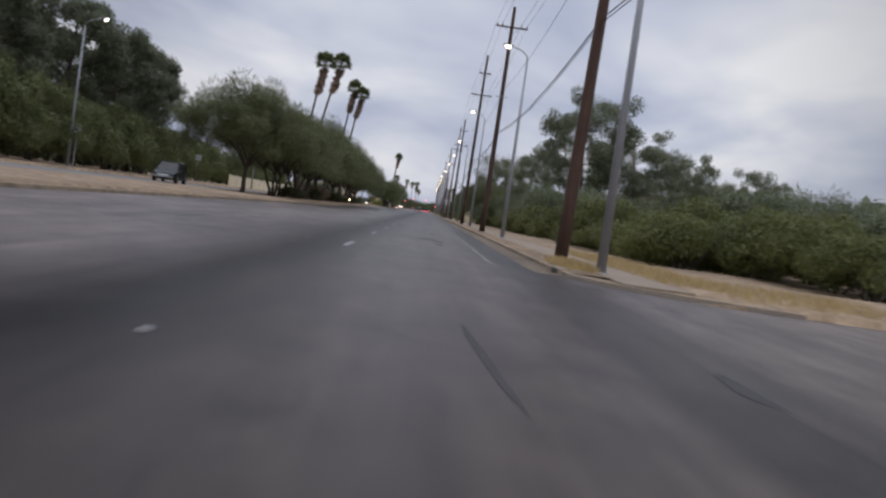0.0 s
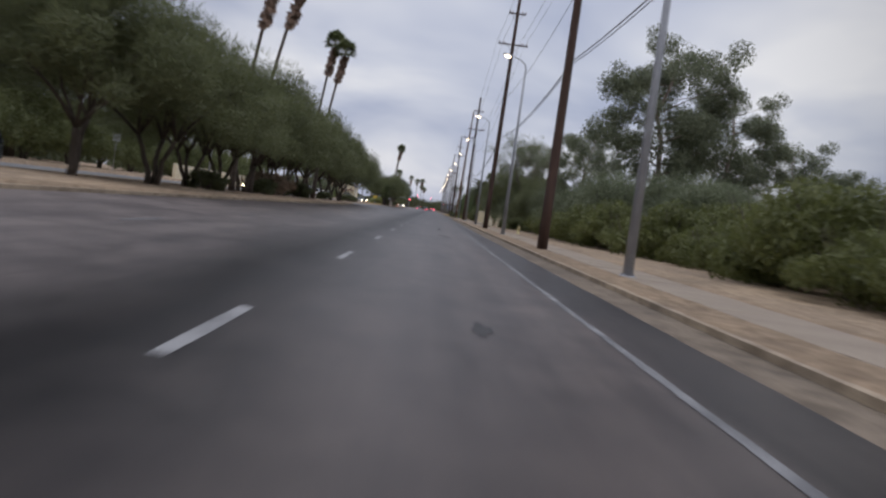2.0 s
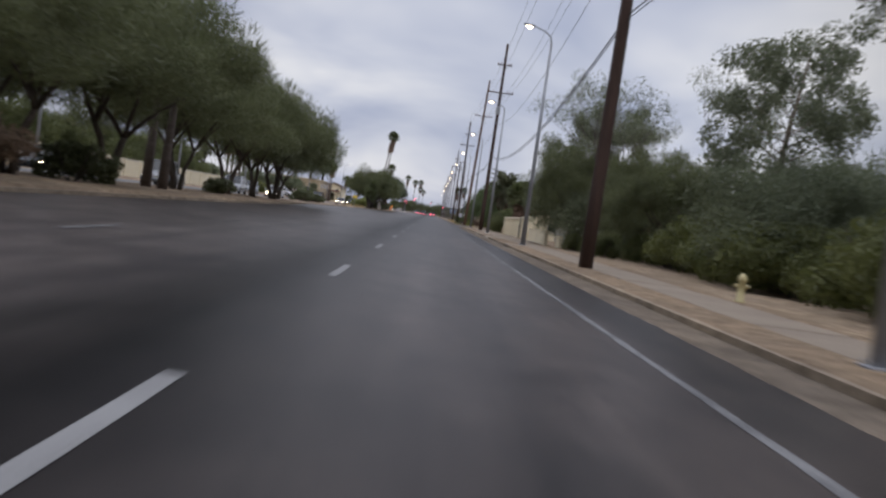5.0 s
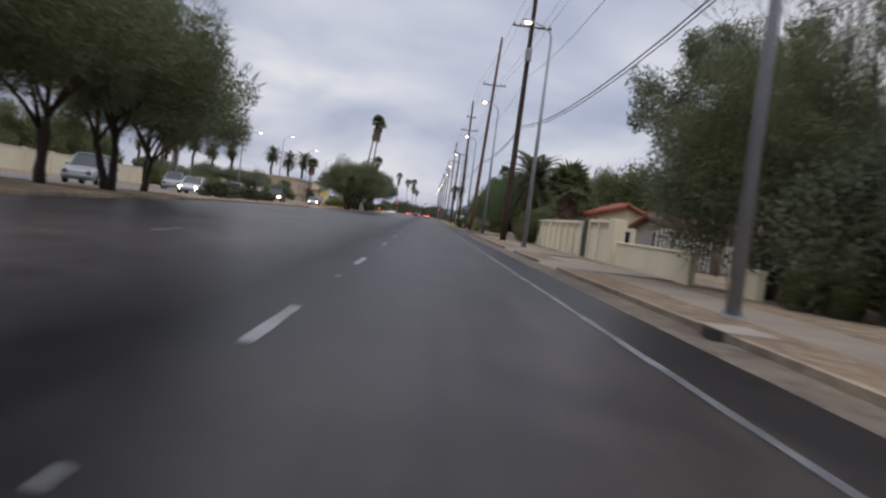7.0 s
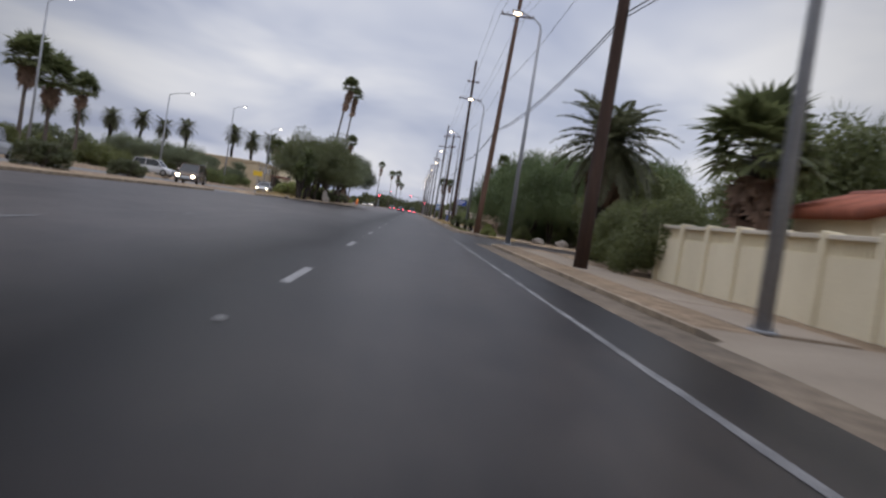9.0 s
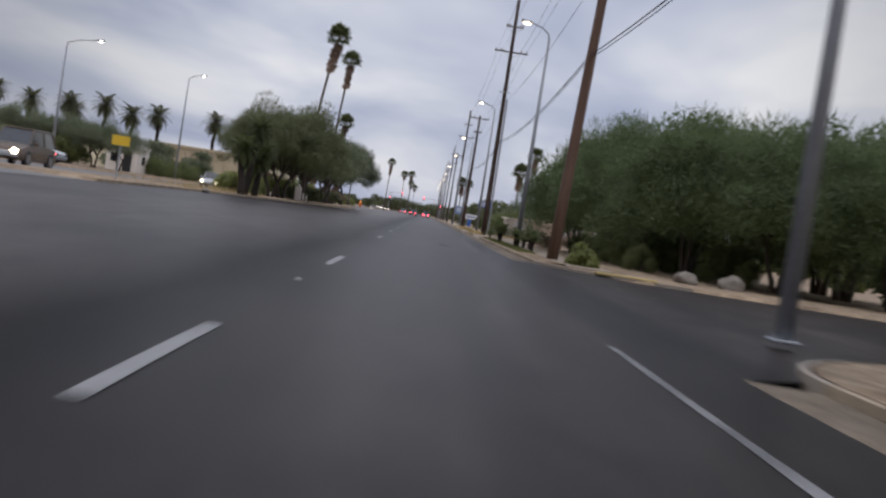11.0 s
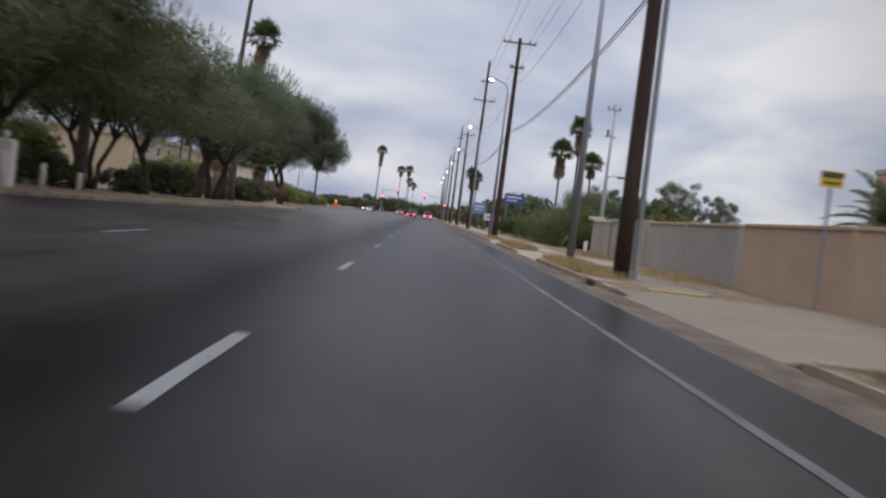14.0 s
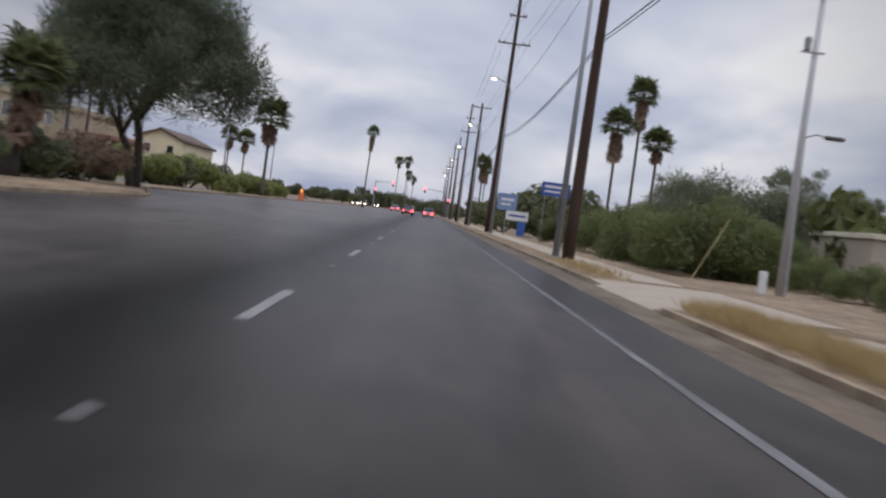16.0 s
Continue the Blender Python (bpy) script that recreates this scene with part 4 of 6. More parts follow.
# ---- trees ----
def branching(rng, height, spread, forks, trunk_r, lean=0.25, stems=1, rise=0.55):
    """A trunk that forks into crooked limbs: the mesh, and the limbs' tips."""
    bm, tips = bmesh.new(), []
    for s in range(stems):
        a0 = 2 * math.pi * (s + rng.random()) / stems
        off = Vector((math.cos(a0), math.sin(a0), 0)) * (0.22 if stems > 1 else 0.0)
        lean_v = Vector((math.cos(a0), math.sin(a0), 0)) * lean
        fork_h = height * rng.uniform(0.2, 0.3)
        pts = [off + Vector((0, 0, -0.15))]
        for i in range(1, 5):
            pts.append(off + lean_v * fork_h * (i / 4) ** 1.5 + Vector((rng.uniform(-0.08, 0.08), rng.uniform(-0.08, 0.08), fork_h * i / 4)))
        r0 = trunk_r * rng.uniform(0.8, 1.1) / math.sqrt(stems) * 1.25
        tube(bm, pts, [r0 * 1.25, r0, r0 * 0.9, r0 * 0.85, r0 * 0.8], 8)
        for f in range(forks):
            a = a0 + 2 * math.pi * (f + rng.uniform(-0.3, 0.3)) / forks
            end = pts[-1] + Vector((math.cos(a) * spread * rng.uniform(0.45, 0.8), math.sin(a) * spread * rng.uniform(0.45, 0.8), height * rise * rng.uniform(0.5, 1.0)))
            mid = pts[-1].lerp(end, 0.5) + Vector((rng.uniform(-0.35, 0.35), rng.uniform(-0.35, 0.35), rng.uniform(-0.2, 0.35)))
            tube(bm, [pts[-1], pts[-1].lerp(mid, 0.5) + Vector((0, 0, 0.1)), mid, end], [r0 * 0.6, r0 * 0.48, r0 * 0.36, r0 * 0.14], 6)
            tips.append(end)
            for g in range(3):
                b = mid.lerp(end, rng.uniform(0.1, 0.8))
                e2 = b + Vector((rng.uniform(-1, 1), rng.uniform(-1, 1), rng.uniform(0.0, 0.9))) * spread * 0.34
                tube(bm, [b, b.lerp(e2, 0.5) + Vector((0, 0, 0.12)), e2], [r0 * 0.26, r0 * 0.18, r0 * 0.05], 5)
                tips.append(e2)
    return bm, tips


def umbrella_tree(name, label, seed, height, spread, base, leaves, mat, stems=2, leaf=0.22, clumps=34, flat=0.62, bark="bark", lump=(0.75, 1.5)):
    """A broad desert tree: crooked stems under a wide, domed crown of fine leaves."""
    rng, nrg = random.Random(seed), np.random.default_rng(seed)
    t = thing(name, label, "tree")
    wood, tips = branching(rng, height, spread * 0.75, 4, 0.21, 0.3, stems)
    part("trunk", wood, bark, t, smooth=True)
    blobs = []
    for _ in range(clumps):
        a, q = rng.uniform(0, 2 * math.pi), math.sqrt(rng.random())
        r = spread * q
        dome = height - (height - base) * 0.62 * q ** 2.2
        low = base + (height - base) * 0.12 * (1 - q) + 0.35 * rng.random()
        z = low + (dome - low) * rng.random() ** 0.6
        blobs.append((r * math.cos(a), r * math.sin(a), z - 0.5, rng.uniform(*lump), flat))
    for p in tips:
        blobs.append((p.x, p.y, min(p.z, height - 0.8), rng.uniform(0.6, 1.1), flat))
    part("crown", leaf_cloud("crown", blobs, leaves, leaf, mat, nrg, 0.25), None, t)
    nrg2 = np.random.default_rng(seed + 7)
    part("outer_sprays", twig_sprays("outer_sprays", blobs, leaves // 7, min(leaf * 3.6, 0.28), mat, nrg2), None, t)
    return t


def place(proto, spots, first=True):
    """The first spot takes the thing itself, the others copies: x, y, z, turn, scale."""
    for i, (x, y, z, a, s) in enumerate(spots):
        m = pose(x, y, z, 0, 0, a) @ Matrix.Diagonal((s, s, s, 1))
        if i == 0 and first:
            proto.matrix_basis = m
        else:
            copy_thing(proto, m)


G = 0.44
mesq_a = umbrella_tree("mesquite_tree", "broad dark green mesquite with a domed crown on the median", 11, 9.4, 5.6, 3.1, 82000, "mesquite", 2, leaf=0.074, clumps=64, lump=(0.65, 1.4))
mesq_b = umbrella_tree("mesquite_tree", "wide multi-stemmed mesquite with a low dense crown", 12, 8.6, 5.8, 3.0, 80000, "mesquite", 3, leaf=0.074, clumps=64, lump=(0.65, 1.4))
mesq_c = umbrella_tree("mesquite_tree", "grey-green mesquite with a lacy rounded crown", 13, 8.0, 4.8, 3.3, 32000, "mesquite_grey", 2, leaf=0.08, clumps=26)
for ob in (mesq_a, mesq_b, mesq_c):
    ob["group"] = "trees on the median"
place(mesq_a, [(-14.2, 86.0, G, 0, 0.95), (-13.6, 121.0, G, 70, 1.03), (-13.0, 151.0, G, 150, 1.0), (-13.4, 189.0, G, 200, 1.0), (-13.6, 203.0, G, 20, 0.76), (-12.8, 336.5, G, 110, 0.98), (-13.2, 333.0, G, 260, 0.84)])
place(mesq_b, [(-12.9, 93.5, G, 30, 0.92), (-13.4, 103.0, G, 60, 0.86), (-13.0, 110.0, G, 210, 0.98), (-13.2, 131.0, G, 120, 1.05), (-13.6, 142.0, G, 10, 1.0), (-13.4, 178.0, G, 0, 1.05), (-13.6, 165.0, G, 80, 1.0), (-12.4, 346.0, G, 40, 0.9)])
place(mesq_c, [(-12.0, 362.2, G, 0, 1.0), (-11.8, 366.0, G, 100, 0.95), (-12.8, 195.0, G, 240, 0.95), (-12.2, 354.0, G, 190, 0.85)])
mesq_d = umbrella_tree("mesquite_tree", "full dark grey-green mesquite on two stems at the median end", 17, 9.6, 4.4, 3.0, 120000, "ironwood", 2, leaf=0.066, clumps=92, flat=0.75, lump=(0.5, 1.25))
mesq_d["group"] = "trees on the median"
place(mesq_d, [(-12.0, 396.5, G, 20, 1.0)])
for x, y, s in ((-30.6, 341.0, 0.6), (-31.4, 352.0, 0.58), (-34.0, 345.0, 0.62), (-38.5, 344.0, 0.65)):
    copy_thing(mesq_c, pose(x, y, 0.5, 0, 0, y * 31) @ Matrix.Diagonal((s, s, s, 1)))
# smaller trees of the same kind far down the median
mesq_far = umbrella_tree("mesquite_tree", "small distant mesquite with a rounded dark crown on the median", 19, 8.4, 5.4, 2.4, 12000, "mesquite", 3, leaf=0.19, clumps=44, lump=(0.65, 1.4))
mesq_far["group"] = "trees on the median"
spots = []
for i, y in enumerate((425, 447, 470, 520, 548, 580, 604, 640, 675, 710)):
    rnd = random.Random(y)
    s = (0.36, 0.38, 0.44, 0.6, 0.72, 1.1, 0.95, 1.1, 1.1, 1.1)[i]
    spots.append((-16.5 - rnd.uniform(0, 2.0), y, G - (0.6 if s < 0.5 else 0), rnd.uniform(0, 360), s))
place(mesq_far, spots)


def tall_tree(name, label, seed, height, spread, leaves, mat, bark, gaps=0.62, leaf=0.24, droop=0.6, lowest=0.35, clumps=26, sub=2):
    """A tall tree of separate leaf masses on bare limbs."""
    rng, nrg = random.Random(seed), np.random.default_rng(seed)
    t = thing(name, label, "tree")
    bm = bmesh.new()
    pts = [Vector((rng.uniform(-0.12, 0.12) * i, rng.uniform(-0.12, 0.12) * i, height * 0.93 * i / 7 - 0.1)) for i in range(8)]
    r0 = height * 0.018
    tube(bm, pts, [r0 * (1.15 - 0.95 * i / 7) for i in range(8)], 8)
    blobs = [(pts[-1].x, pts[-1].y, height - spread * 0.25, spread * 0.3, 0.85)]
    for c in range(clumps):
        q = lowest + (0.95 - lowest) * (c + rng.random()) / clumps
        k = min(6, int(q * 7))
        b = pts[k].lerp(pts[k + 1], q * 7 - k) if k < 7 else pts[-1]
        wide = spread * (0.5 + 0.5 * math.sin(math.pi * min(1, (q - lowest * 0.6) / (1.02 - lowest * 0.6)))) * rng.uniform(0.45, 1.0)
        a = c * 2.4 + rng.uniform(-0.5, 0.5)
        e2 = b + Vector((math.cos(a) * wide, math.sin(a) * wide, wide * rng.uniform(0.15, 0.6)))
        tube(bm, [b, b.lerp(e2, 0.5) + Vector((0, 0, -0.1)), e2], [r0 * 0.38 * (1.15 - q), r0 * 0.26 * (1.15 - q), r0 * 0.08], 5)
        for s in range(sub):
            w = 0.3 * sub
            blobs.append((e2.x + rng.uniform(-w, w), e2.y + rng.uniform(-w, w), e2.z + rng.uniform(-w, w) * 0.7, spread * rng.uniform(0.15, 0.3) * gaps / 0.62, 0.9))
    part("trunk", bm, bark, t, smooth=True)
    part("crown", leaf_cloud("crown", blobs, leaves, leaf, mat, nrg, droop, 0.34, 0.35), None, t)
    return t


euc_a = tall_tree("eucalyptus_tree", "tall eucalyptus with separate drooping leaf masses and pale limbs", 21, 17.8, 6.0, 40000, "euc", "euc_bark", 0.46, 0.15, 0.6, 0.35, 30, 4)
euc_b = tall_tree("eucalyptus_tree", "eucalyptus with ragged grey-green clumps", 22, 13.5, 4.2, 18000, "euc", "euc_bark", 0.48, 0.15, 0.6, 0.32, 28, 4)
euc_a["group"] = euc_b["group"] = "eucalyptus trees behind the scrub"
place(euc_a, [(18.6, 138.0, -0.1, 0, 1.02), (25.0, 140.0, -0.1, 130, 0.84)])
place(euc_b, [(31.5, 142.0, -0.1, 0, 0.86), (35.0, 147.0, -0.1, 90, 0.8), (38.5, 150.0, -0.1, 200, 0.88), (40.0, 150.0, -0.1, 20, 0.85), (15.0, 157.0, -0.1, 300, 1.0), (47.0, 150.0, -0.1, 300, 0.8), (18.5, 80.0, -0.1, 40, 0.68), (26.0, 86.0, -0.1, 140, 0.66), (30.0, 108.0, -0.1, 240, 0.66), (20.5, 184.0, -0.1, 240, 0.62)])

mid = umbrella_tree("desert_tree", "loose grey-green desert tree standing in the scrub", 45, 6.4, 3.6, 1.2, 24000, "mesquite_grey", 3, 0.1, 36, 0.85, "twig")
mid["group"] = "roadside scrub"
place(mid, [(14.0, 128.0, -0.1, 0, 1.0), (19.0, 126.0, -0.1, 60, 1.05), (24.0, 130.0, -0.1, 130, 1.0), (29.0, 134.0, -0.1, 200, 1.05), (12.5, 147.0, -0.1, 260, 0.85), (17.0, 150.0, -0.1, 20, 0.95), (34.0, 138.0, -0.1, 90, 1.0), (17.0, 112.0, -0.1, 170, 0.9), (25.0, 114.0, -0.1, 280, 0.95), (22.0, 84.0, -0.1, 10, 1.0), (28.0, 80.0, -0.1, 100, 1.05), (17.5, 78.0, -0.1, 220, 0.8), (15.0, 165.0, -0.1, 220, 0.8), (24.0, 66.0, -0.1, 220, 0.9), (16.0, 414.0, -0.1, 30, 0.92), (20.5, 413.5, -0.1, 130, 0.85), (9.9, 183.6, -0.05, 60, 0.92), (11.5, 178.0, -0.05, 200, 0.85)])

# lacy trees beyond the shrubs at the far end
for x, y, a, s in ((31.7, 449.0, 0, 0.8), (37.0, 446.0, 90, 0.68), (26.5, 472.0, 200, 0.72), (30.0, 470.0, 300, 0.66)):
    copy_thing(euc_b, pose(x, y, -0.1, 0, 0, a) @ Matrix.Diagonal((s, s, s, 1)))
pine = tall_tree("pine_tree", "tall dark pine beyond the opposite carriageway", 31, 17.5, 5.6, 30000, "pine", "bark", 0.5, 0.2, 0.0, 0.3, 30, 3)
pine["group"] = "dark trees beyond the opposite carriageway"
place(pine, [(-39, 118.0, 0.5, 0, 1.05), (-45, 108.0, 0.5, 80, 1.0), (-36, 88.0, 0.5, 160, 0.85), (-48, 130.0, 0.5, 220, 0.95), (-42, 98.0, 0.5, 300, 0.95), (-44, 76.0, 0.5, 30, 0.8), (-38.5, 142.0, 0.5, 200, 0.9), (-37.0, 129.0, 0.5, 100, 0.93), (-41.0, 150.0, 0.5, 20, 1.0)])
broad = umbrella_tree("broadleaf_tree", "rounded green broadleaf tree in a garden", 33, 7.4, 4.4, 1.0, 20000, "garden", 2, 0.16, 44, 0.8)
place(broad, [(-33.5, 84.0, 0.5, 0, 1.05), (-34.5, 74.0, 0.5, 90, 1.0), (-34.0, 95.0, 0.5, 60, 0.95), (-33.5, 106.0, 0.5, 150, 0.85), (-34.0, 117.0, 0.5, 240, 0.9), (-36.0, 128.0, 0.5, 0, 0.95), (-36.0, 140.0, 0.5, 70, 0.9), (-36, 152.0, 0.5, 130, 0.9), (-37, 165.0, 0.5, 10, 0.9), (-37, 178.0, 0.5, 70, 0.85), (-36.5, 204.0, 0.5, 30, 0.72), (-36.0, 214.0, 0.5, 0, 0.7), (-37.0, 226.0, 0.5, 190, 0.75), (-36.0, 236.0, 0.5, 100, 0.7), (-37.0, 246.0, 0.5, 20, 0.75), (-36.5, 258.0, 0.5, 250, 0.75), (-37.0, 270.0, 0.5, 250, 0.7)])
place(broad, [(15.2, 236.0, -0.1, 0, 0.92), (19.5, 241.0, -0.1, 120, 0.95), (24.0, 246.0, -0.1, 210, 0.85), (13.0, 260.0, -0.1, 10, 0.75), (17.0, 226.0, -0.1, 300, 0.7), (22.0, 222.0, -0.1, 60, 0.75)], False)

big_r = umbrella_tree("mesquite_tree", "large ragged mesquite overhanging the sidewalk", 41, 9.2, 4.9, 2.6, 90000, "mesquite", 3, 0.06, 96, 0.85, lump=(0.4, 1.0))
place(big_r, [(9.6, 182.0, -0.02, 0, 0.86), (13.2, 174.0, -0.05, 120, 0.92), (12.4, 165.0, -0.05, 200, 0.8)])
copy_thing(euc_a, pose(13.9, 204.3, -0.05, 0, 0, 70) @ Matrix.Diagonal((0.74, 0.74, 0.70, 1)))
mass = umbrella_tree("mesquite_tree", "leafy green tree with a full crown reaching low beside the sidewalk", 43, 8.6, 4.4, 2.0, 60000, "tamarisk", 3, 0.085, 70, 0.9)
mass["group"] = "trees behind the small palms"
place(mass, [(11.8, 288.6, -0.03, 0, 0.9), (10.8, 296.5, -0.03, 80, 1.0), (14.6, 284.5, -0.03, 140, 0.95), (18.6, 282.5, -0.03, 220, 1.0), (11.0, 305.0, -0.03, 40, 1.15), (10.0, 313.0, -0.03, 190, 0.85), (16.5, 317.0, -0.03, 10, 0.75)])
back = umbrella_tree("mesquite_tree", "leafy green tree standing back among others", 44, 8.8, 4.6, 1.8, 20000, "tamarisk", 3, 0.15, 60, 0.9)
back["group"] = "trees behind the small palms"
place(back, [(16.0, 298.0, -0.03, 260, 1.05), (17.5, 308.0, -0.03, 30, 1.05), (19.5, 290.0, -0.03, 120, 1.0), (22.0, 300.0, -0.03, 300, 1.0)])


def bush(name, label, seed, width, height, leaves, mat, leaf=0.16, clumps=16, flat=0.75):
    rng, nrg = random.Random(seed), np.random.default_rng(seed)
    t = thing(name, label, "bush")
    bm = bmesh.new()
    for i in range(7):
        a = i * 0.9 + rng.random()
        tube(bm, [(0.1 * math.cos(a), 0.1 * math.sin(a), -0.1), (0.3 * width * math.cos(a), 0.3 * width * math.sin(a), height * 0.45), (0.42 * width * math.cos(a), 0.42 * width * math.sin(a), height * 0.8)], [0.035, 0.025, 0.008], 5)
    part("stem", bm, "twig", t)
    blobs = []
    for _ in range(clumps):
        a, q = rng.uniform(0, 6.28), math.sqrt(rng.random())
        r = width * 0.5 * q
        top = height * (1 - 0.5 * q * q)
        blobs.append((r * math.cos(a), r * math.sin(a), top * rng.uniform(0.25, 0.82), width * rng.uniform(0.12, 0.22), flat))
    part("foliage", leaf_cloud("foliage", blobs, leaves, leaf, mat, nrg, 0.0, 0.4, 0.5), None, t)
    return t


scrub_a = bush("scrub_bush", "dense olive-green desert scrub bush behind the sidewalk", 51, 5.2, 3.6, 10000, "olive", 0.115, 26)
scrub_b = bush("scrub_bush", "rounded dark olive scrub bush", 52, 4.4, 3.0, 8000, "olive", 0.115, 24)
scrub_c = bush("scrub_bush", "tall loose grey-green scrub bush", 53, 4.8, 4.6, 8500, "mesquite_grey", 0.125, 26)
for ob in (scrub_a, scrub_b, scrub_c):
    ob["group"] = "roadside scrub"
rnd = random.Random(8)
spots = {0: [], 1: [], 2: [], 3: []}
y = 45.0
while y < 168:
    for row, (x0, x1, z0) in enumerate(((12.4, 13.8, 1.12), (16.4, 18.6, 1.3), (21.0, 24.5, 1.35))):
        if (row == 0 and y < 52) or (row == 2 and int(y / 4.0) % 2):
            continue
        k = (0 if rnd.random() < 0.5 else 1) if row < 2 else (2 if rnd.random() < 0.6 else 0)
        k = k if row < 2 or rnd.random() < 0.5 else 0
        spots[k].append((rnd.uniform(x0, x1), y + rnd.uniform(-1, 1), -0.1, rnd.uniform(0, 360), z0 * rnd.uniform(0.65, 1.25)))
    y += 4.0
for yy in range(374, 432, 4):
    for x0 in ((16.8, 19.5, 22.0) if yy < 400 else (12.8, 15.4, 18.5)):
        if (x0 > 19 and yy > 394) or (x0 == 18.5 and yy < 412):
            continue
        spots[3].append((x0 + rnd.uniform(-0.6, 0.8), yy + rnd.uniform(-1, 1), -0.3, rnd.uniform(0, 360), (rnd.uniform(0.8, 1.05) if yy < 384 else 0.62) if yy < 400 else rnd.uniform(1.05, 1.4)))
palo = bush("scrub_bush", "feathery green shrub with fine drooping twigs beside the verge", 59, 5.0, 4.2, 14000, "feathery", 0.09, 30, 0.85)
palo["group"] = "roadside scrub"
for yy in range(366, 398, 8):
    spots[3].append((-30.6 - 0.3 * (yy % 5), yy, 0.4, yy * 29, 0.72 + 0.06 * (yy % 4)))
spots[3] += [(-14.2, 326.0, G - 0.1, 20, 0.5), (-14.6, 329.5, G - 0.1, 120, 0.55)]
place(palo, spots[3])
place(scrub_a, spots[0])
for yy in range(286, 345, 6):
    spots[1].append((-33.0 - (yy % 5), yy, 0.45, yy * 37, 1.0))
place(scrub_b, spots[1])
for yy in (374, 383, 392, 466, 475):
    spots[2].append((-32.0 - (yy % 4), yy, 0.45, yy * 41, 0.85 + 0.1 * (yy % 3)))
place(scrub_c, spots[2])
hedge = bush("garden_hedge", "tall dark green hedge bush behind the sidewalk", 54, 4.4, 4.3, 20000, "garden", 0.09, 34, 0.95)
# a row beside the date palm, dark shrubs under the big mesquite, a thicket behind the small palms, two far ahead
place(hedge, [(8.4, 231.9, -0.03, 150, 0.72), (8.6, 234.4, -0.03, 0, 0.92), (8.4, 238.0, -0.03, 60, 0.96), (8.8, 242.5, -0.03, 200, 0.95), (9.4, 246.5, -0.03, 120, 0.9), (12.0, 233.5, -0.03, 10, 0.95), (13.0, 240.0, -0.03, 20, 1.0), (10.5, 250.5, -0.03, 90, 0.7)])
place(hedge, [(8.9, 176.9, -0.05, 30, 0.42), (9.9, 176.5, -0.1, 30, 0.5), (9.4, 167.5, -0.1, 10, 0.5), (10.4, 173.4, -0.1, 0, 0.55), (10.2, 170.4, -0.1, 80, 0.6), (12.4, 170.0, -0.1, 160, 0.65), (12.6, 173.4, -0.1, 20, 0.6), (11.2, 166.5, -0.1, 50, 0.6), (14.4, 169.0, -0.1, 50, 0.7)], False)
place(hedge, [(24.0, 282.0, -0.1, 0, 0.9), (13.0, 286.0, -0.05, 0, 0.75), (13.4, 291.0, -0.05, 70, 0.8), (13.8, 296.5, -0.05, 140, 0.85), (13.8, 302.0, -0.05, 210, 0.8), (13.6, 307.5, -0.05, 280, 0.8), (11.6, 309.5, -0.05, 30, 0.6), (12.2, 299.5, -0.05, 130, 0.65), (12.0, 293.5, -0.05, 230, 0.65), (14.5, 316.0, -0.05, 0, 0.75)], False)
for i in range(6):
    place(hedge, [(9.2 + 0.15 * (i % 3), 286.0 + 3.85 * i, -0.05, 10 + 60 * i, 0.42 + 0.04 * (i % 3))], False)
place(hedge, [(10.0, 436.0, -0.05, 0, 0.75), (11.0, 441.0, -0.05, 0, 0.85)], False)
fresh = bush("low_bush", "low bright green bush on the median", 55, 3.2, 1.7, 3600, "bright", 0.13)
place(fresh, [(-14.0, 322.5, G, 0, 1.15), (-14.6, 344.0, G, 40, 1.1), (-15.4, 372.0, G, 40, 1.2), (-15.6, 404.5, G, 0, 1.0), (-17.2, 421.0, G, 0, 1.1), (-16.6, 427.0, G, 30, 1.25), (-16.0, 433.0, G, 200, 0.95), (-16.6, 446.0, G, 0, 0.9), (-16.2, 454.0, G, 150, 1.05), (-16.0, 466.0, G, 150, 0.9)])
dusk = bush("low_bush", "dense dark rounded bush on the median", 56, 3.4, 2.1, 3800, "bush", 0.13)
place(dusk, [(-14.0, 224.0, G, 10, 0.72), (-12.4, 103.0, G, 0, 0.9), (-12.6, 126.0, G, 120, 1.0), (-12.8, 146.0, G, 0, 1.15), (-12.6, 357.5, G, 0, 1.25), (-12.2, 378.5, G, 40, 1.3), (-12.6, 341.5, G, 10, 0.95), (-12.4, 350.5, G, 220, 0.8), (-14.4, 238.0, G, 0, 0.9), (-12.6, 172.0, G, 50, 0.8), (-15.5, 255.0, G, 0, 0.8), (-13.2, 385.5, G, 10, 1.35), (-13.8, 390.5, G, 10, 1.15)])
brown = bush("low_bush", "leafless brownish shrub with fine grey twigs", 57, 3.6, 2.3, 3000, "purple", 0.12)
place(brown, [(-12.8, 392.0, G, 0, 1.0), (-13.8, 140.0, G, 0, 1.0), (-13.0, 128.0, G, 80, 0.95), (-13.6, 372.5, G, 100, 0.75), (12.0, 337.4, -0.05, 80, 0.5), (13.6, 336.6, -0.05, 200, 0.8), (14.0, 331.0, -0.05, 20, 0.9), (17.5, 382.0, -0.25, 0, 0.9), (8.3, 314.6, -0.03, 40, 0.55), (8.2, 322.5, -0.03, 140, 0.6)])


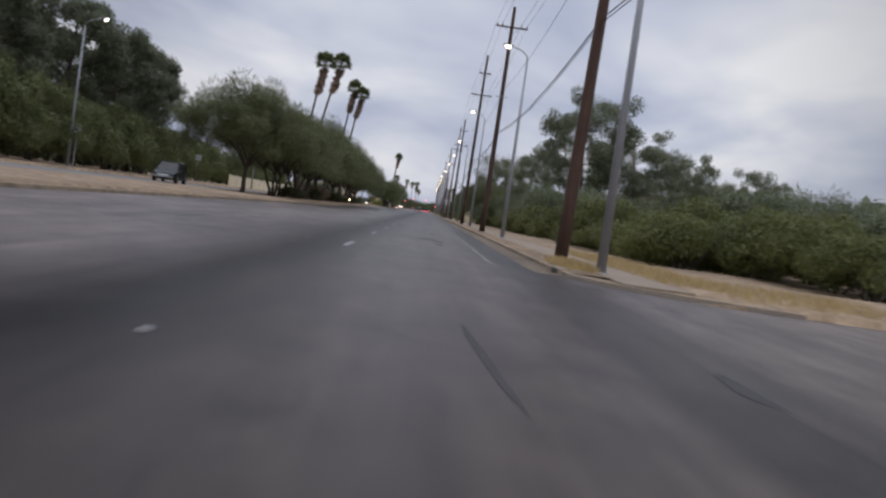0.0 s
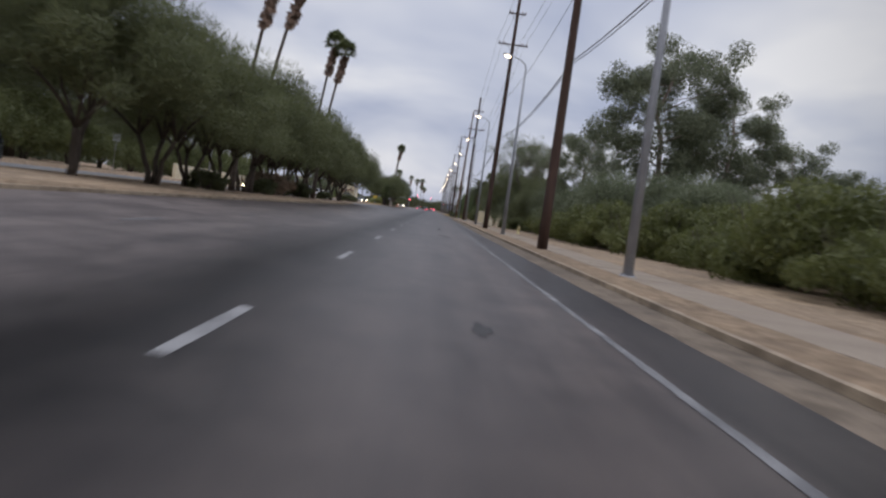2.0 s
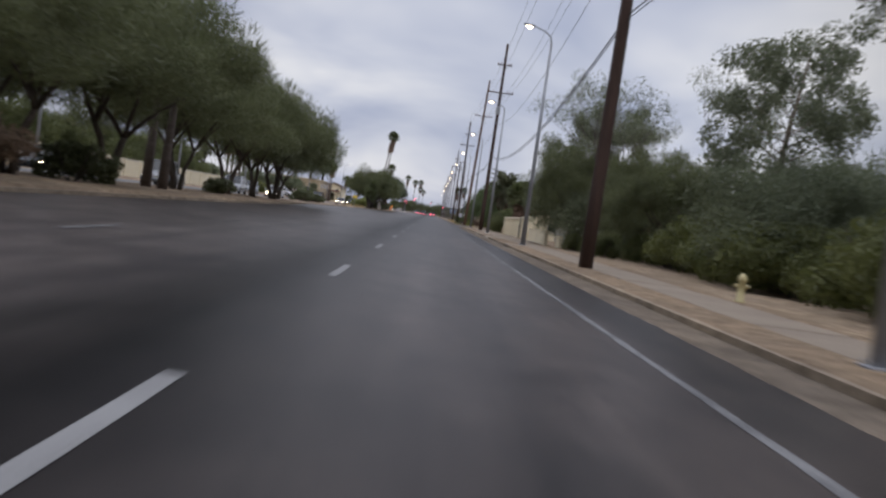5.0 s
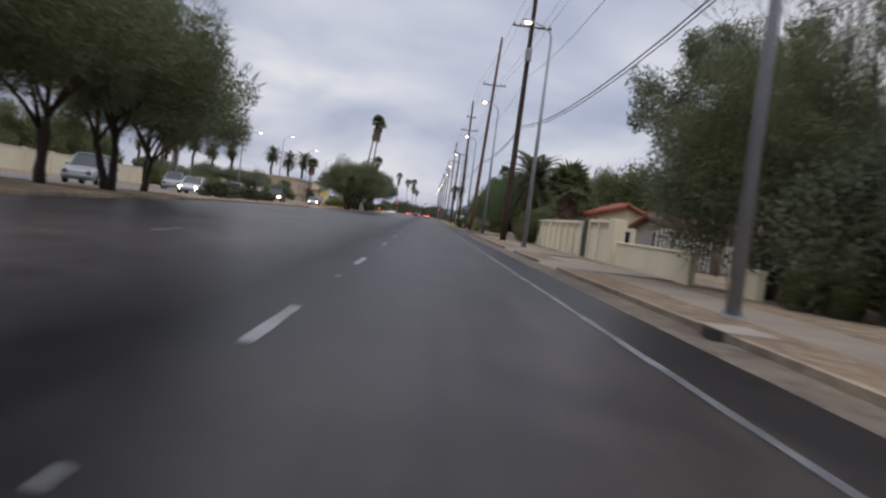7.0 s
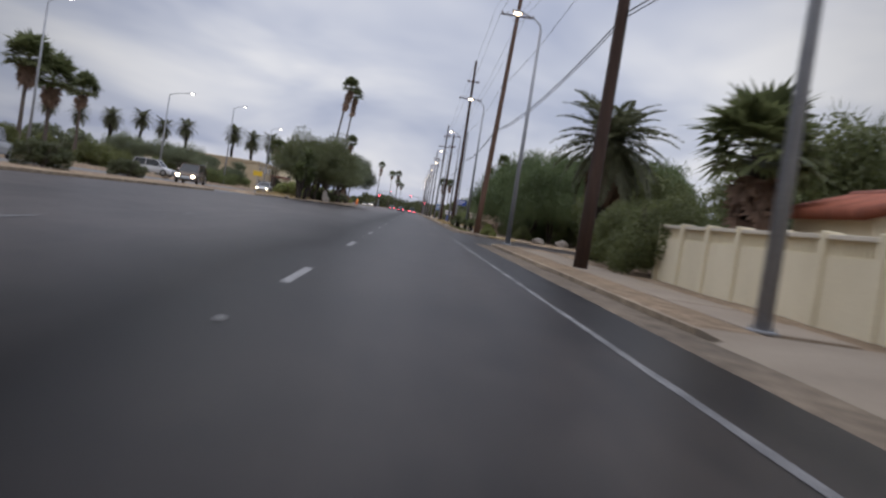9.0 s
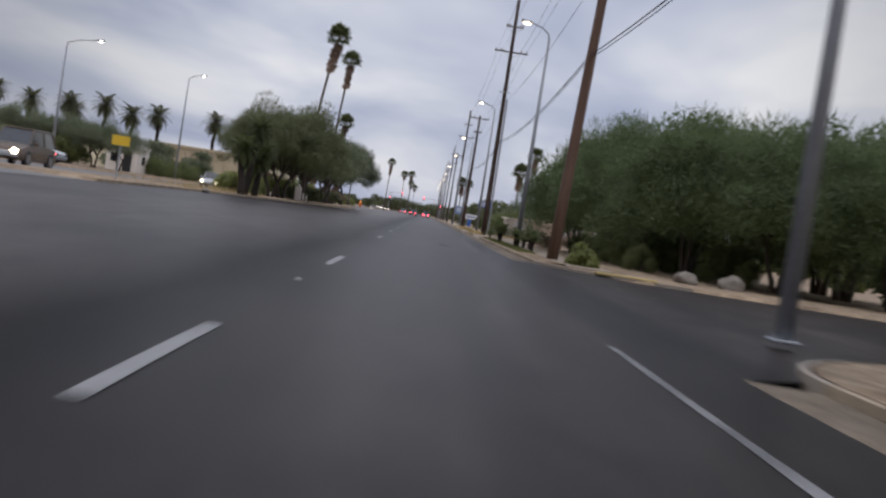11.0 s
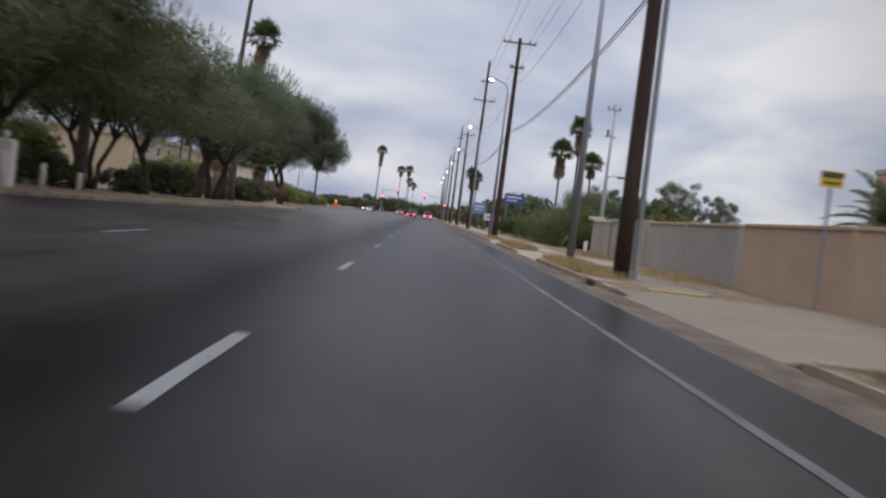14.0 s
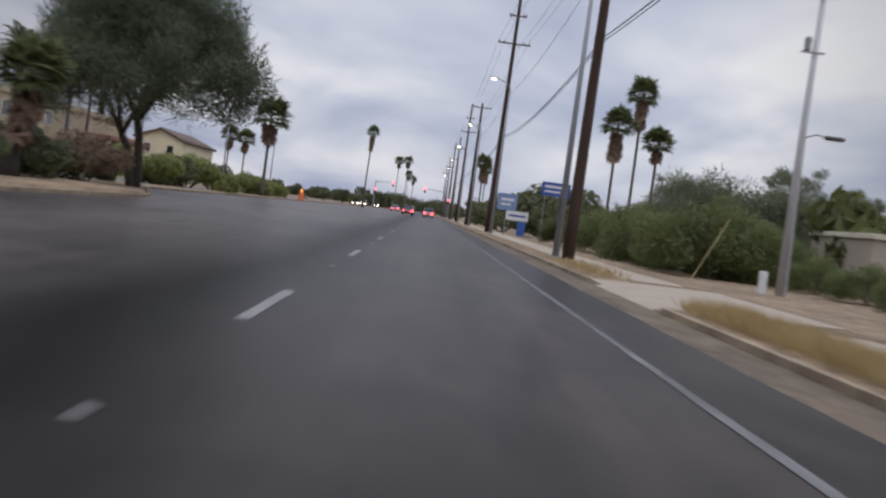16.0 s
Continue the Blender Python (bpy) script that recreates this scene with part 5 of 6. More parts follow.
def bare_tree(at, seed, height=7.0, leaves=0):
    rng = random.Random(seed)
    t = thing("bare_tree", "nearly bare grey tree with sparse small leaves" if leaves else "leafless grey tree with fine upright branches", "tree", at)
    tips = []
    bm = bmesh.new()

    def grow(p, d, length, r, depth):
        q = p + d * length
        tube(bm, [p, p.lerp(q, 0.5) + Vector((rng.uniform(-1, 1), rng.uniform(-1, 1), 0)) * length * 0.06, q], [r, r * 0.8, r * 0.6], 5 if depth < 3 else 4)
        if depth >= 4:
            tips.append(q)
        if depth < 6:
            for _ in range(3 if depth < 3 else 2):
                e2 = (d + Vector((rng.uniform(-1, 1), rng.uniform(-1, 1), rng.uniform(-0.1, 0.6))) * 0.6).normalized()
                grow(q, e2, length * rng.uniform(0.6, 0.82), r * 0.58, depth + 1)

    grow(Vector((0, 0, -0.1)), Vector((0.05, 0, 1)), height * 0.22, 0.085, 0)
    part("trunk", bm, "twig", t)
    if leaves:
        blobs = [(p.x, p.y, p.z - 0.1, rng.uniform(0.25, 0.6), 0.9) for p in tips[::3]]
        part("foliage", leaf_cloud("foliage", blobs, leaves, 0.07, "mesquite_grey", np.random.default_rng(seed), 0.3), None, t)
    return t


for x, y, s in ((16.0, 176.0, 17.0), (11.3, 186.0, 16.0), (13.4, 188.0, 15.5), (10.8, 178.5, 16.0), (24.0, 356.0, 6.0), (28.0, 172.0, 9.0)):
    bare_tree(pose(x, y, -0.05, 0, 0, 40 * x), int(x * 7 + y), s, 3600 if s > 10 else 0)


# ---- palms ----
def fan_leaf(seed):
    """One fan frond along +x: a stalk and a pleated fan of narrow blades with drooping tips."""
    rng = random.Random(seed)
    v, f = [], []

    def blade(p, d, n, length, w):
        s = d.cross(n).normalized() * w
        k = len(v)
        mid = p + d * length * 0.6 - n * 0.02
        tip = p + d * length - Vector((0, 0, 0.22 * length))
        v.extend([p - s * 0.3, p + s * 0.3, mid + s, mid - s, tip])
        f.extend([(k, k + 1, k + 2, k + 3), (k + 3, k + 2, k + 4)])

    stalk = 0.75
    v.extend([Vector((0, -0.03, 0)), Vector((0, 0.03, 0)), Vector((stalk, 0.02, 0.02)), Vector((stalk, -0.02, 0.02))])
    f.append((0, 1, 2, 3))
    for i in range(17):
        a = radians(-100 + 200 * i / 16)
        d = Vector((math.cos(a), math.sin(a), rng.uniform(-0.1, 0.18))).normalized()
        blade(Vector((stalk, 0, 0.02)), d, Vector((0, 0, 1)), rng.uniform(0.75, 1.0), 0.08)
    return v, f


def feather_leaf(seed, length=2.8):
    """One feather frond along +x, arching over, with two rows of narrow leaflets."""
    rng = random.Random(seed)
    v, f = [], []
    rib = [Vector((length * t, 0, 0.62 * length * t - 0.95 * length * t * t * 0.75)) for t in [i / 14 for i in range(15)]]
    for a, b in zip(rib, rib[1:]):
        k = len(v)
        v.extend([a + Vector((0, -0.025, 0)), a + Vector((0, 0.025, 0)), b + Vector((0, 0.02, 0)), b + Vector((0, -0.02, 0))])
        f.append((k, k + 1, k + 2, k + 3))
    for i in range(2, 45):
        t = i / 45
        j = min(13, int(t * 14))
        p = rib[j].lerp(rib[j + 1], t * 14 - j)
        w = 0.62 * math.sin(math.pi * (0.12 + 0.85 * t)) * rng.uniform(0.85, 1.1)
        for s in (-1, 1):
            d = Vector((0.55, s * 0.85, rng.uniform(-0.35, 0.05))).normalized()
            k = len(v)
            v.extend([p, p + d * w * 0.5 + Vector((0.055, 0, 0)), p + d * w, p + d * w * 0.5 - Vector((0.055, 0, 0))])
            f.append((k, k + 1, k + 2, k + 3))
    return v, f


fan_me = [mesh_of("frond", *fan_leaf(s), "frond") for s in (1, 2, 3)]
dry_me = [mesh_of("dry_frond", *fan_leaf(s), "skirt") for s in (4, 5)]
feather_me = [mesh_of("frond", *feather_leaf(s), "date") for s in (6, 7, 8)]
feather_small = [mesh_of("frond", *feather_leaf(s), "small_palm") for s in (11, 12)]
feather_dry = [mesh_of("dry_frond", *feather_leaf(s), "skirt") for s in (13, 14)]
feather_green = [mesh_of("frond", *feather_leaf(s), "garden_dark") for s in (9, 10)]


def fan_palm(at, height, seed, lean=(0, 0), crown=1.0, skirt=1.0, fronds=30, label="tall thin fan palm with a brown skirt of dead fronds", thick=0.17, bark="palm_bark"):
    rng = random.Random(seed)
    t = thing("fan_palm", label, "palm tree", at, "fan palms")
    pts = [Vector((lean[0] * height * q * q, lean[1] * height * q * q, height * q)) for q in [i / 9 for i in range(10)]]
    pts[0].z = -0.15
    part("trunk", tubed(pts, [thick * (1.5 - 0.7 * min(1, i / 3)) * (1 - 0.02 * i) for i in range(10)], 9), bark, t, smooth=True)
    top = pts[-1]
    for i in range(fronds):
        a = i * 2.4 + rng.uniform(-0.2, 0.2)
        up = 78 - 105 * (i / fronds) ** 0.9
        m = Matrix.Translation(top) @ Euler((0, radians(-up), a), "XYZ").to_matrix().to_4x4() @ Matrix.Diagonal((crown * rng.uniform(0.85, 1.1),) * 3 + (1,))
        part("frond", fan_me[i % 3], None, t, at=m)
    n = int(26 * skirt)
    for i in range(n):
        a = i * 2.4 + rng.uniform(-0.3, 0.3)
        drop = 2.3 * skirt * (i / max(1, n)) ** 1.3
        q = max(0.0, (height - drop) / height)
        p = Vector((lean[0] * height * q * q, lean[1] * height * q * q, height * q - 0.1))
        m = Matrix.Translation(p) @ Euler((0, radians(rng.uniform(58, 82)), a), "XYZ").to_matrix().to_4x4() @ Matrix.Diagonal((crown * rng.uniform(0.55, 0.75),) * 3 + (1,))
        part("dry_frond", dry_me[i % 2], None, t, at=m)
    return t


def feather_palm(at, height, seed, meshes, crown=1.0, fronds=34, thick=0.28, label="feather palm with arching grey-green fronds", bark="palm_bark_dark", spread=(80, -28), dry=-90):
    rng = random.Random(seed)
    t = thing("feather_palm", label, "palm tree", at, "feather palms")
    pts = [Vector((0.005 * height * i * rng.uniform(-1, 1), 0.005 * height * i * rng.uniform(-1, 1), height * i / 6 - (0.15 if i == 0 else 0))) for i in range(7)]
    part("trunk", tubed(pts, [thick * k for k in (1.15, 1.0, 0.95, 0.95, 1.0, 1.1, 1.2)], 10), bark, t, smooth=True)
    for i in range(fronds):
        a = i * 2.4 + rng.uniform(-0.2, 0.2)
        up = spread[0] + (spread[1] - spread[0]) * (i / fronds)
        m = Matrix.Translation(pts[-1]) @ Euler((0, radians(-(up - 30)), a), "XYZ").to_matrix().to_4x4() @ Matrix.Diagonal((crown * rng.uniform(0.85, 1.1),) * 3 + (1,))
        if up < dry:
            part("dry_frond", feather_dry[i % 2], None, t, at=m)
        else:
            part("frond", meshes[i % len(meshes)], None, t, at=m)
    return t


# tall pairs on the median, then singles far ahead
for i, (x, y, h, ln) in enumerate(((-13.7, 118.0, 14.5, (0.08, 0)), (-13.1, 121.7, 15.1, (0.125, 0)), (-13.4, 158.2, 16.3, (0.07, 0)), (-12.4, 157.2, 15.4, (0.09, 0)), (-11.7, 342.7, 15.4, (0.083, 0)), (-12.2, 371.1, 17.1, (0.046, 0)), (-11.5, 548.0, 13.2, (0.02, 0)))):
    fan_palm(pose(x, y, G), h, 60 + i, ln, 0.92, 1.15, 24)
fan_palm(pose(-12.1, 373.1, G), 9.8, 71, (0.10, 0), 0.85, 0.9, 20, thick=0.2)
for i, (x, y, h) in enumerate(((20.7, 466.4, 16.2), (22.7, 465.7, 11.2), (17.8, 462.1, 12.2), (9.5, 560.0, 11.5), (14.0, 640.0, 14.0))):
    fan_palm(pose(x, y, -0.1, 0, 0, 70 * i), h, 80 + i, (0.004 * (i - 1), 0), 1.35, 1.1 if i != 1 else 0.4, thick=0.2)
for i, (x, y, h) in enumerate(((-11.3, 727.0, 16.2), (-8.2, 725.0, 16.6), (-9.4, 820.0, 15.0), (-7.6, 850.0, 14.0), (-14.7, 449.0, 7.0), (-34.6, 539.0, 8.9), (-32.2, 541.0, 8.7))):
    fan_palm(pose(x, y, 0.4, 0, 0, 30 * i), h, 90 + i, (0, 0), 1.35, 0.6, 26)
for i, (x, y, h) in enumerate(((-18.2, 401.0, 3.2), (-20.5, 408.0, 4.2), (-15.2, 384.5, 3.4))):
    fan_palm(pose(x, y, 0.42, 0, 0, 60 * i), h, 240 + i, (0.01, 0), 0.8, 0.5, 24, "short fan palm among bushes near the median", 0.16)
fan_palm(pose(-12.35, 383.7, G), 3.0, 251, (0.12, 0), 0.85, 0.7, 30, "short stout fan palm with a dark leaning trunk among bushes", 0.24, "palm_bark_dark")
for i, (x, y, h) in enumerate(((-32.5, 449.5, 10.2), (-32.6, 455.5, 10.6))):
    fan_palm(pose(x, y, 0.5), h, 255 + i, (0, 0), 1.2, 0.8, 26, "slim fan palm standing before a tan building", 0.2)
# garden palms behind the cream wall
feather_palm(pose(8.75, 248.6, -0.05), 5.6, 110, feather_me, 1.12, 84, 0.36, "stout date palm with arching grey-green fronds and dry hanging ones", spread=(84, -66), dry=-34)
fan_palm(pose(9.1, 226.0, -0.05), 4.1, 112, (0, 0), 1.35, 0.7, 30, "stout fan palm with a thick dark trunk behind the cream wall", 0.36, "palm_bark_dark")
# clump of stout palms on the median, leaning apart
for i, (x, y, h, ln) in enumerate(((-11.95, 310.6, 2.9, -6), (-12.0, 312.2, 4.4, 4), (-11.65, 314.2, 2.8, 3), (-12.2, 313.4, 2.3, 9))):
    feather_palm(pose(x, y, G, 0, ln, 0), h, 120 + i, feather_green, 0.46, 60, 0.22, "stout dark-trunked palm in a leaning clump on the median", spread=(86, -70))
# palms beyond the opposite carriageway
for i, (x, y, h) in enumerate(((-33.8, 290.0, 8.2), (-43.4, 337.3, 9.2), (-33.4, 295.5, 7.2))):
    fan_palm(pose(x, y, 0.5, 0, 0, 20 * i), h, 130 + i, (0, 0), 1.6, 0.55, 36, "garden fan palm beyond the opposite carriageway", 0.24)
for i, (x, y) in enumerate(((-84, 470), (-76, 470), (-68.4, 470), (-63.3, 472), (-57.4, 470), (-46.3, 474), (-40.9, 470), (-37.5, 476), (-92, 472), (-80, 486))):
    feather_palm(pose(x, y, 0.5, 0, 0, 25 * i), 11.4 + (i % 3) * 0.6, 140 + i, feather_me, 1.2, 44, 0.36, "tall date palm with a dense round crown in a distant row", spread=(82, -45))
# small planted palms beside the sidewalk
for i, (x, y, h, c, w) in enumerate(((5.3, 293.2, 0.5, 0.22, 0.08), (5.64, 298.0, 0.55, 0.27, 0.08), (5.48, 299.7, 0.32, 0.22, 0.08), (5.12, 300.2, 0.48, 0.27, 0.16), (4.57, 305.7, 0.55, 0.34, 0.13), (4.9, 311.0, 0.2, 0.14, 0.06), (5.2, 314.9, 0.36, 0.27, 0.1), (4.6, 316.0, 0.25, 0.18, 0.06), (10.6, 331.5, 1.9, 0.6, 0.15))):
    feather_palm(pose(x, y, 0.0, 0, 0, 33 * i), h, 160 + i, feather_small, c, 32, w, "small planted palm with a short dark trunk", spread=(88, 22))
low_green = bush("yucca_clump", "bright green spiky clump beside the sidewalk", 58, 1.3, 1.3, 4500, "bright", 0.1, 34, 1.0)
place(low_green, [(5.9, 280.2, -0.1, 0, 0.8)])


# ---- far woods closing the view, and grass ----
def woods(x0, x1, y0, y1, count, seed, h, mat):
    rng, nrg = random.Random(seed), np.random.default_rng(seed)
    blobs = []
    for _ in range(count):
        hh = h * rng.uniform(0.5, 1.15)
        x, y = rng.uniform(x0, x1), rng.uniform(y0, y1)
        for _ in range(4):
            blobs.append((x + rng.uniform(-2.5, 2.5), y + rng.uniform(-2.5, 2.5), hh * rng.uniform(0.2, 0.8), hh * rng.uniform(0.25, 0.42), 0.9))
    ob = new("far_trees", leaf_cloud("far_trees", blobs, count * 520, 0.5, mat, nrg, 0, 0.5, 0.6))
    return tagged(ob, "belt of distant trees and bushes", "trees", kind="stuff")


woods(-75, -38, 60, 250, 60, 201, 8.0, "bush")
woods(-110, -40, 300, 620, 70, 202, 5.0, "mesquite_grey")
woods(-60, -14, 660, 1000, 50, 203, 5.0, "bush")
woods(8, 50, 450, 1000, 110, 204, 6.0, "mesquite")
woods(25, 70, 60, 300, 90, 205, 5.0, "mesquite_grey")
woods(22, 70, 330, 460, 40, 206, 4.5, "olive")
woods(-30, 30, 1000, 1500, 90, 207, 9.0, "bush")
woods(30, 60, -40, 60, 40, 208, 6.0, "olive")


def grass(name, label, spots, seed, height, mat):
    nrg = np.random.default_rng(seed)
    pos, al = [], []
    for x0, x1, y0, y1, n in spots:
        p = np.stack([nrg.uniform(x0, x1, n), nrg.uniform(y0, y1, n), np.full(n, 0.02)], 1)
        pos.append(p)
    pos = np.concatenate(pos)
    n = len(pos)
    h = height * (0.4 + 0.9 * nrg.random(n))[:, None]
    along = unit(np.stack([nrg.normal(0, 0.45, n), nrg.normal(0, 0.45, n), np.ones(n)], 1)) * h / 2
    side = unit(np.stack([nrg.normal(size=n), nrg.normal(size=n), np.zeros(n)], 1)) * 0.014
    ob = new(name, quads_mesh(name, pos + along, side, along, mat))
    return tagged(ob, label, "grass", kind="stuff")


grass("dry_grass", "dry straw-coloured grass along the kerb and fence line", [(4.15, 5.1, 29.5, 35.0, 1500), (6.6, 9.0, 28.5, 52.0, 3200), (7.5, 13, 24, 34, 2100), (4.1, 5.2, 336.8, 345.8, 2800), (6.7, 8.8, 337.0, 346.0, 700), (7.6, 8.9, 357.4, 368.0, 900), (4.2, 5.2, 357.4, 369.4, 5200), (4.0, 5.2, 378.5, 388.0, 500), (4.2, 5.0, 332.5, 339.0, 400)], 301, 0.26, "straw")
grass("green_grass", "thin green weeds between kerb and sidewalk", [(4.15, 5.05, 288.0, 317.0, 4200)], 303, 0.11, "olive")
grass("median_grass", "sparse dry grass on the median", [(-16, -11.8, 296, 322, 2500)], 302, 0.75, "straw")


# ---- walls and houses ----
def panel_wall(name, label, x, y0, y1, h, mat, cap, pitch=3.2, thick=0.2, z=-0.05, posts=True, pierced=False):
    """A garden wall along the road: panels between pilasters, under a cap."""
    t = thing(name, label, "wall", pose(x, y0, z))
    n = max(1, round((y1 - y0) / pitch))
    d = (y1 - y0) / n
    for i in range(n):
        part("panel", boxed(0.05, 0.05 + thick, i * d + 0.16, (i + 1) * d - 0.16, 0, h - 0.10 - (0.34 if pierced else 0)), mat, t)
        if pierced:
            bm = boxed(0.09, 0.05 + thick - 0.04, i * d + 0.16, (i + 1) * d - 0.16, h - 0.44, h - 0.40)
            k = 9
            for j in range(k):
                yy = i * d + 0.2 + (d - 0.4) * (j + 0.5) / k
                box(bm, 0.10, 0.05 + thick - 0.05, yy - 0.05, yy + 0.05, h - 0.40, h - 0.1)
            part("pierced_course", bm, mat, t)
        part("cap", boxed(0.0, 0.1 + thick, i * d + 0.16, (i + 1) * d - 0.16, h - 0.10, h, 0.015), cap, t)
    if posts:
        for i in range(n + 1):
            part("pilaster", boxed(-0.04, 0.14 + thick, i * d - 0.158, i * d + 0.158, 0, h + 0.06, 0.02), mat, t)
    return t


panel_wall("garden_wall", "cream stucco garden wall with pilasters and a pierced top course", 7.85, 208.6, 231.0, 1.86, "stucco", "cap", 2.8, pierced=True)
panel_wall("garden_wall", "cream stucco garden wall with a pierced top course beside a gate", 7.85, 199.9, 206.0, 1.93, "stucco", "cap", 3.05, pierced=True)
solid("garden_wall_pier", boxed(7.78, 8.3, 198.42, 199.72, -0.05, 1.97, 0.02), "stucco", "broad plain cream stucco pier ending the wall", "wall")
panel_wall("low_garden_wall", "low cream stucco garden wall", 7.85, 184.6, 198.2, 1.08, "stucco", "stucco", 13.6, posts=False)
panel_wall("low_garden_wall", "short low cream wall half hidden by shrubs", 8.15, 178.6, 180.9, 0.84, "stucco", "stucco", 2.3, posts=False)
gate = thing("metal_gate", "closed dark metal gate in the cream garden wall", "gate", pose(7.95, 206.2, 0.0))
part("gate_frame", boxed(-0.03, 0.03, 0, 2.3, 0.06, 0.12), "iron", gate)
part("gate_frame", boxed(-0.03, 0.03, 0, 2.3, 1.84, 1.9), "iron", gate)
for i in range(12):
    part("slat", boxed(-0.02, 0.02, 0.02 + i * 0.19, 0.02 + i * 0.19 + 0.17, 0.12, 1.84), "iron", gate)
part("handle", boxed(-0.07, -0.03, 2.05, 2.1, 0.9, 1.15, 0.01), "iron", gate)


def tiled_roof(bm_name, parent, x0, x1, y0, y1, eave, ridge, mat, along="x"):
    """Two slopes of curved clay tiles: each course of tiles is a row of half-round ribs."""
    for s in (0, 1):
        if along == "x":
            n = max(4, int((x1 - x0) / 0.3))
            ym = (y0 + y1) / 2
            for i in range(n):
                x = x0 + (x1 - x0) * (i + 0.5) / n
                ya = y0 if s == 0 else y1
                part("tile_course", tubed([(x, ya, eave), (x, (ya + ym) / 2, (eave + ridge) / 2 + 0.01), (x, ym, ridge)], [0.155, 0.15, 0.145], 7), mat, parent, smooth=True)
        else:
            n = max(4, int((y1 - y0) / 0.3))
            xm = (x0 + x1) / 2
            for i in range(n):
                y = y0 + (y1 - y0) * (i + 0.5) / n
                xa = x0 if s == 0 else x1
                part("tile_course", tubed([(xa, y, eave), ((xa + xm) / 2, y, (eave + ridge) / 2 + 0.01), (xm, y, ridge)], [0.155, 0.15, 0.145], 7), mat, parent, smooth=True)
    if along == "x":
        part("ridge_tiles", tubed([(x0, (y0 + y1) / 2, ridge + 0.06), (x1, (y0 + y1) / 2, ridge + 0.06)], [0.15, 0.15], 8), mat, parent, smooth=True)
    else:
        part("ridge_tiles", tubed([((x0 + x1) / 2, y0, ridge + 0.06), ((x0 + x1) / 2, y1, ridge + 0.06)], [0.15, 0.15], 8), mat, parent, smooth=True)


def gabled(x0, x1, y0, y1, h, ridge, along):
    bm = bmesh.new()
    if along == "y":
        xm = (x0 + x1) / 2
        a = [(x0, 0), (x1, 0), (x1, h), (xm, ridge), (x0, h)]
        f = [bm.verts.new((x, y0, z)) for x, z in a]
        g = [bm.verts.new((x, y1, z)) for x, z in a]
    else:
        ym = (y0 + y1) / 2
        a = [(y0, 0), (y1, 0), (y1, h), (ym, ridge), (y0, h)]
        f = [bm.verts.new((x0, y, z)) for y, z in a]
        g = [bm.verts.new((x1, y, z)) for y, z in a]
    bm.faces.new(f)
    bm.faces.new(g[::-1])
    for i in range(5):
        bm.faces.new((f[i], g[i], g[(i + 1) % 5], f[(i + 1) % 5]))
    return bm


def house(name, label, at, size, h, ridge, along, wall_mat, roof_mat, windows=(), eaves=0.45):
    w, d = size
    t = thing(name, label, "house", at)
    part("wall", gabled(0, w, 0, d, h, ridge - 0.16, along), wall_mat, t)
    slope = (ridge - h) / ((w if along == "y" else d) / 2)
    if along == "y":
        tiled_roof("roof", t, -eaves, w + eaves, -eaves, d + eaves, h - slope * eaves, ridge, roof_mat, "y")
    else:
        tiled_roof("roof", t, -eaves, w + eaves, -eaves, d + eaves, h - slope * eaves, ridge, roof_mat, "x")
    for face, a, b, z0, z1 in windows:
        if face == "front":
            win = part("window", boxed(a, b, -0.05, -0.003, z0, z1), "white_wood", t)
            part("pane", boxed(a + 0.07, b - 0.07, -0.07, -0.052, z0 + 0.07, z1 - 0.07), "glass", win)
        else:
            win = part("window", boxed(-0.05, -0.003, a, b, z0, z1), "white_wood", t)
            part("pane", boxed(-0.07, -0.052, a + 0.07, b - 0.07, z0 + 0.07, z1 - 0.07), "glass", win)
    return t


house("villa", "two-storey cream villa with a tiled gable beyond the median", pose(-38.4, 495.0, 0.45), (6.0, 20.0), 5.4, 6.6, "y", "stucco", "tile_brown", (("front", 1.0, 1.9, 3.4, 4.6), ("front", 4.0, 4.9, 3.4, 4.6), ("front", 0.9, 2.1, 0.9, 2.2), ("front", 3.8, 5.0, 0.9, 2.2)))
ob = thing("office_building", "long flat-roofed tan stucco building with a tiled porch", "building", pose(-50.0, 436.0, 0.45))
part("wall", boxed(0, 16, 0, 37, 0, 5.4, 0.04), "stucco_sand", ob)
part("parapet", boxed(-0.15, 16.15, -0.15, 37.15, 5.4, 5.95, 0.04), "stucco_sand", ob)
for k in range(7):
    for z0 in (0.9, 3.6) if k < 4 else (0.9,):
        win = part("window", boxed(16.002, 16.06, 2.2 + 5 * k, 3.9 + 5 * k, z0, z0 + 1.3), "white_wood", ob)
        part("pane", boxed(16.062, 16.08, 2.3 + 5 * k, 3.8 + 5 * k, z0 + 0.1, z0 + 1.2), "glass", win)
porch = part("porch_roof", boxed(16.01, 19.0, 22.0, 36.5, 3.3, 3.75, 0.05), "tile_dark", ob, "brown tiled porch roof")
for k in range(5):
    part("column", boxed(18.5, 18.85, 22.4 + 3.4 * k, 22.75 + 3.4 * k, 0, 3.29, 0.03), "stucco", ob)
ob = thing("rear_house", "low flat-roofed beige house half hidden behind green shrubs", "house", pose(19.9, 400.5, -0.2))
part("wall", boxed(0, 12, 0, 8, 0, 2.75, 0.03), "stucco_wall", ob)
part("parapet", boxed(-0.12, 12.12, -0.12, 8.12, 2.75, 3.0, 0.02), "cap", ob)
win = part("window", boxed(2.0, 3.4, -0.05, -0.002, 0.9, 2.1), "white_wood", ob)
part("pane", boxed(2.08, 3.32, -0.07, -0.052, 0.98, 2.02), "glass", win)
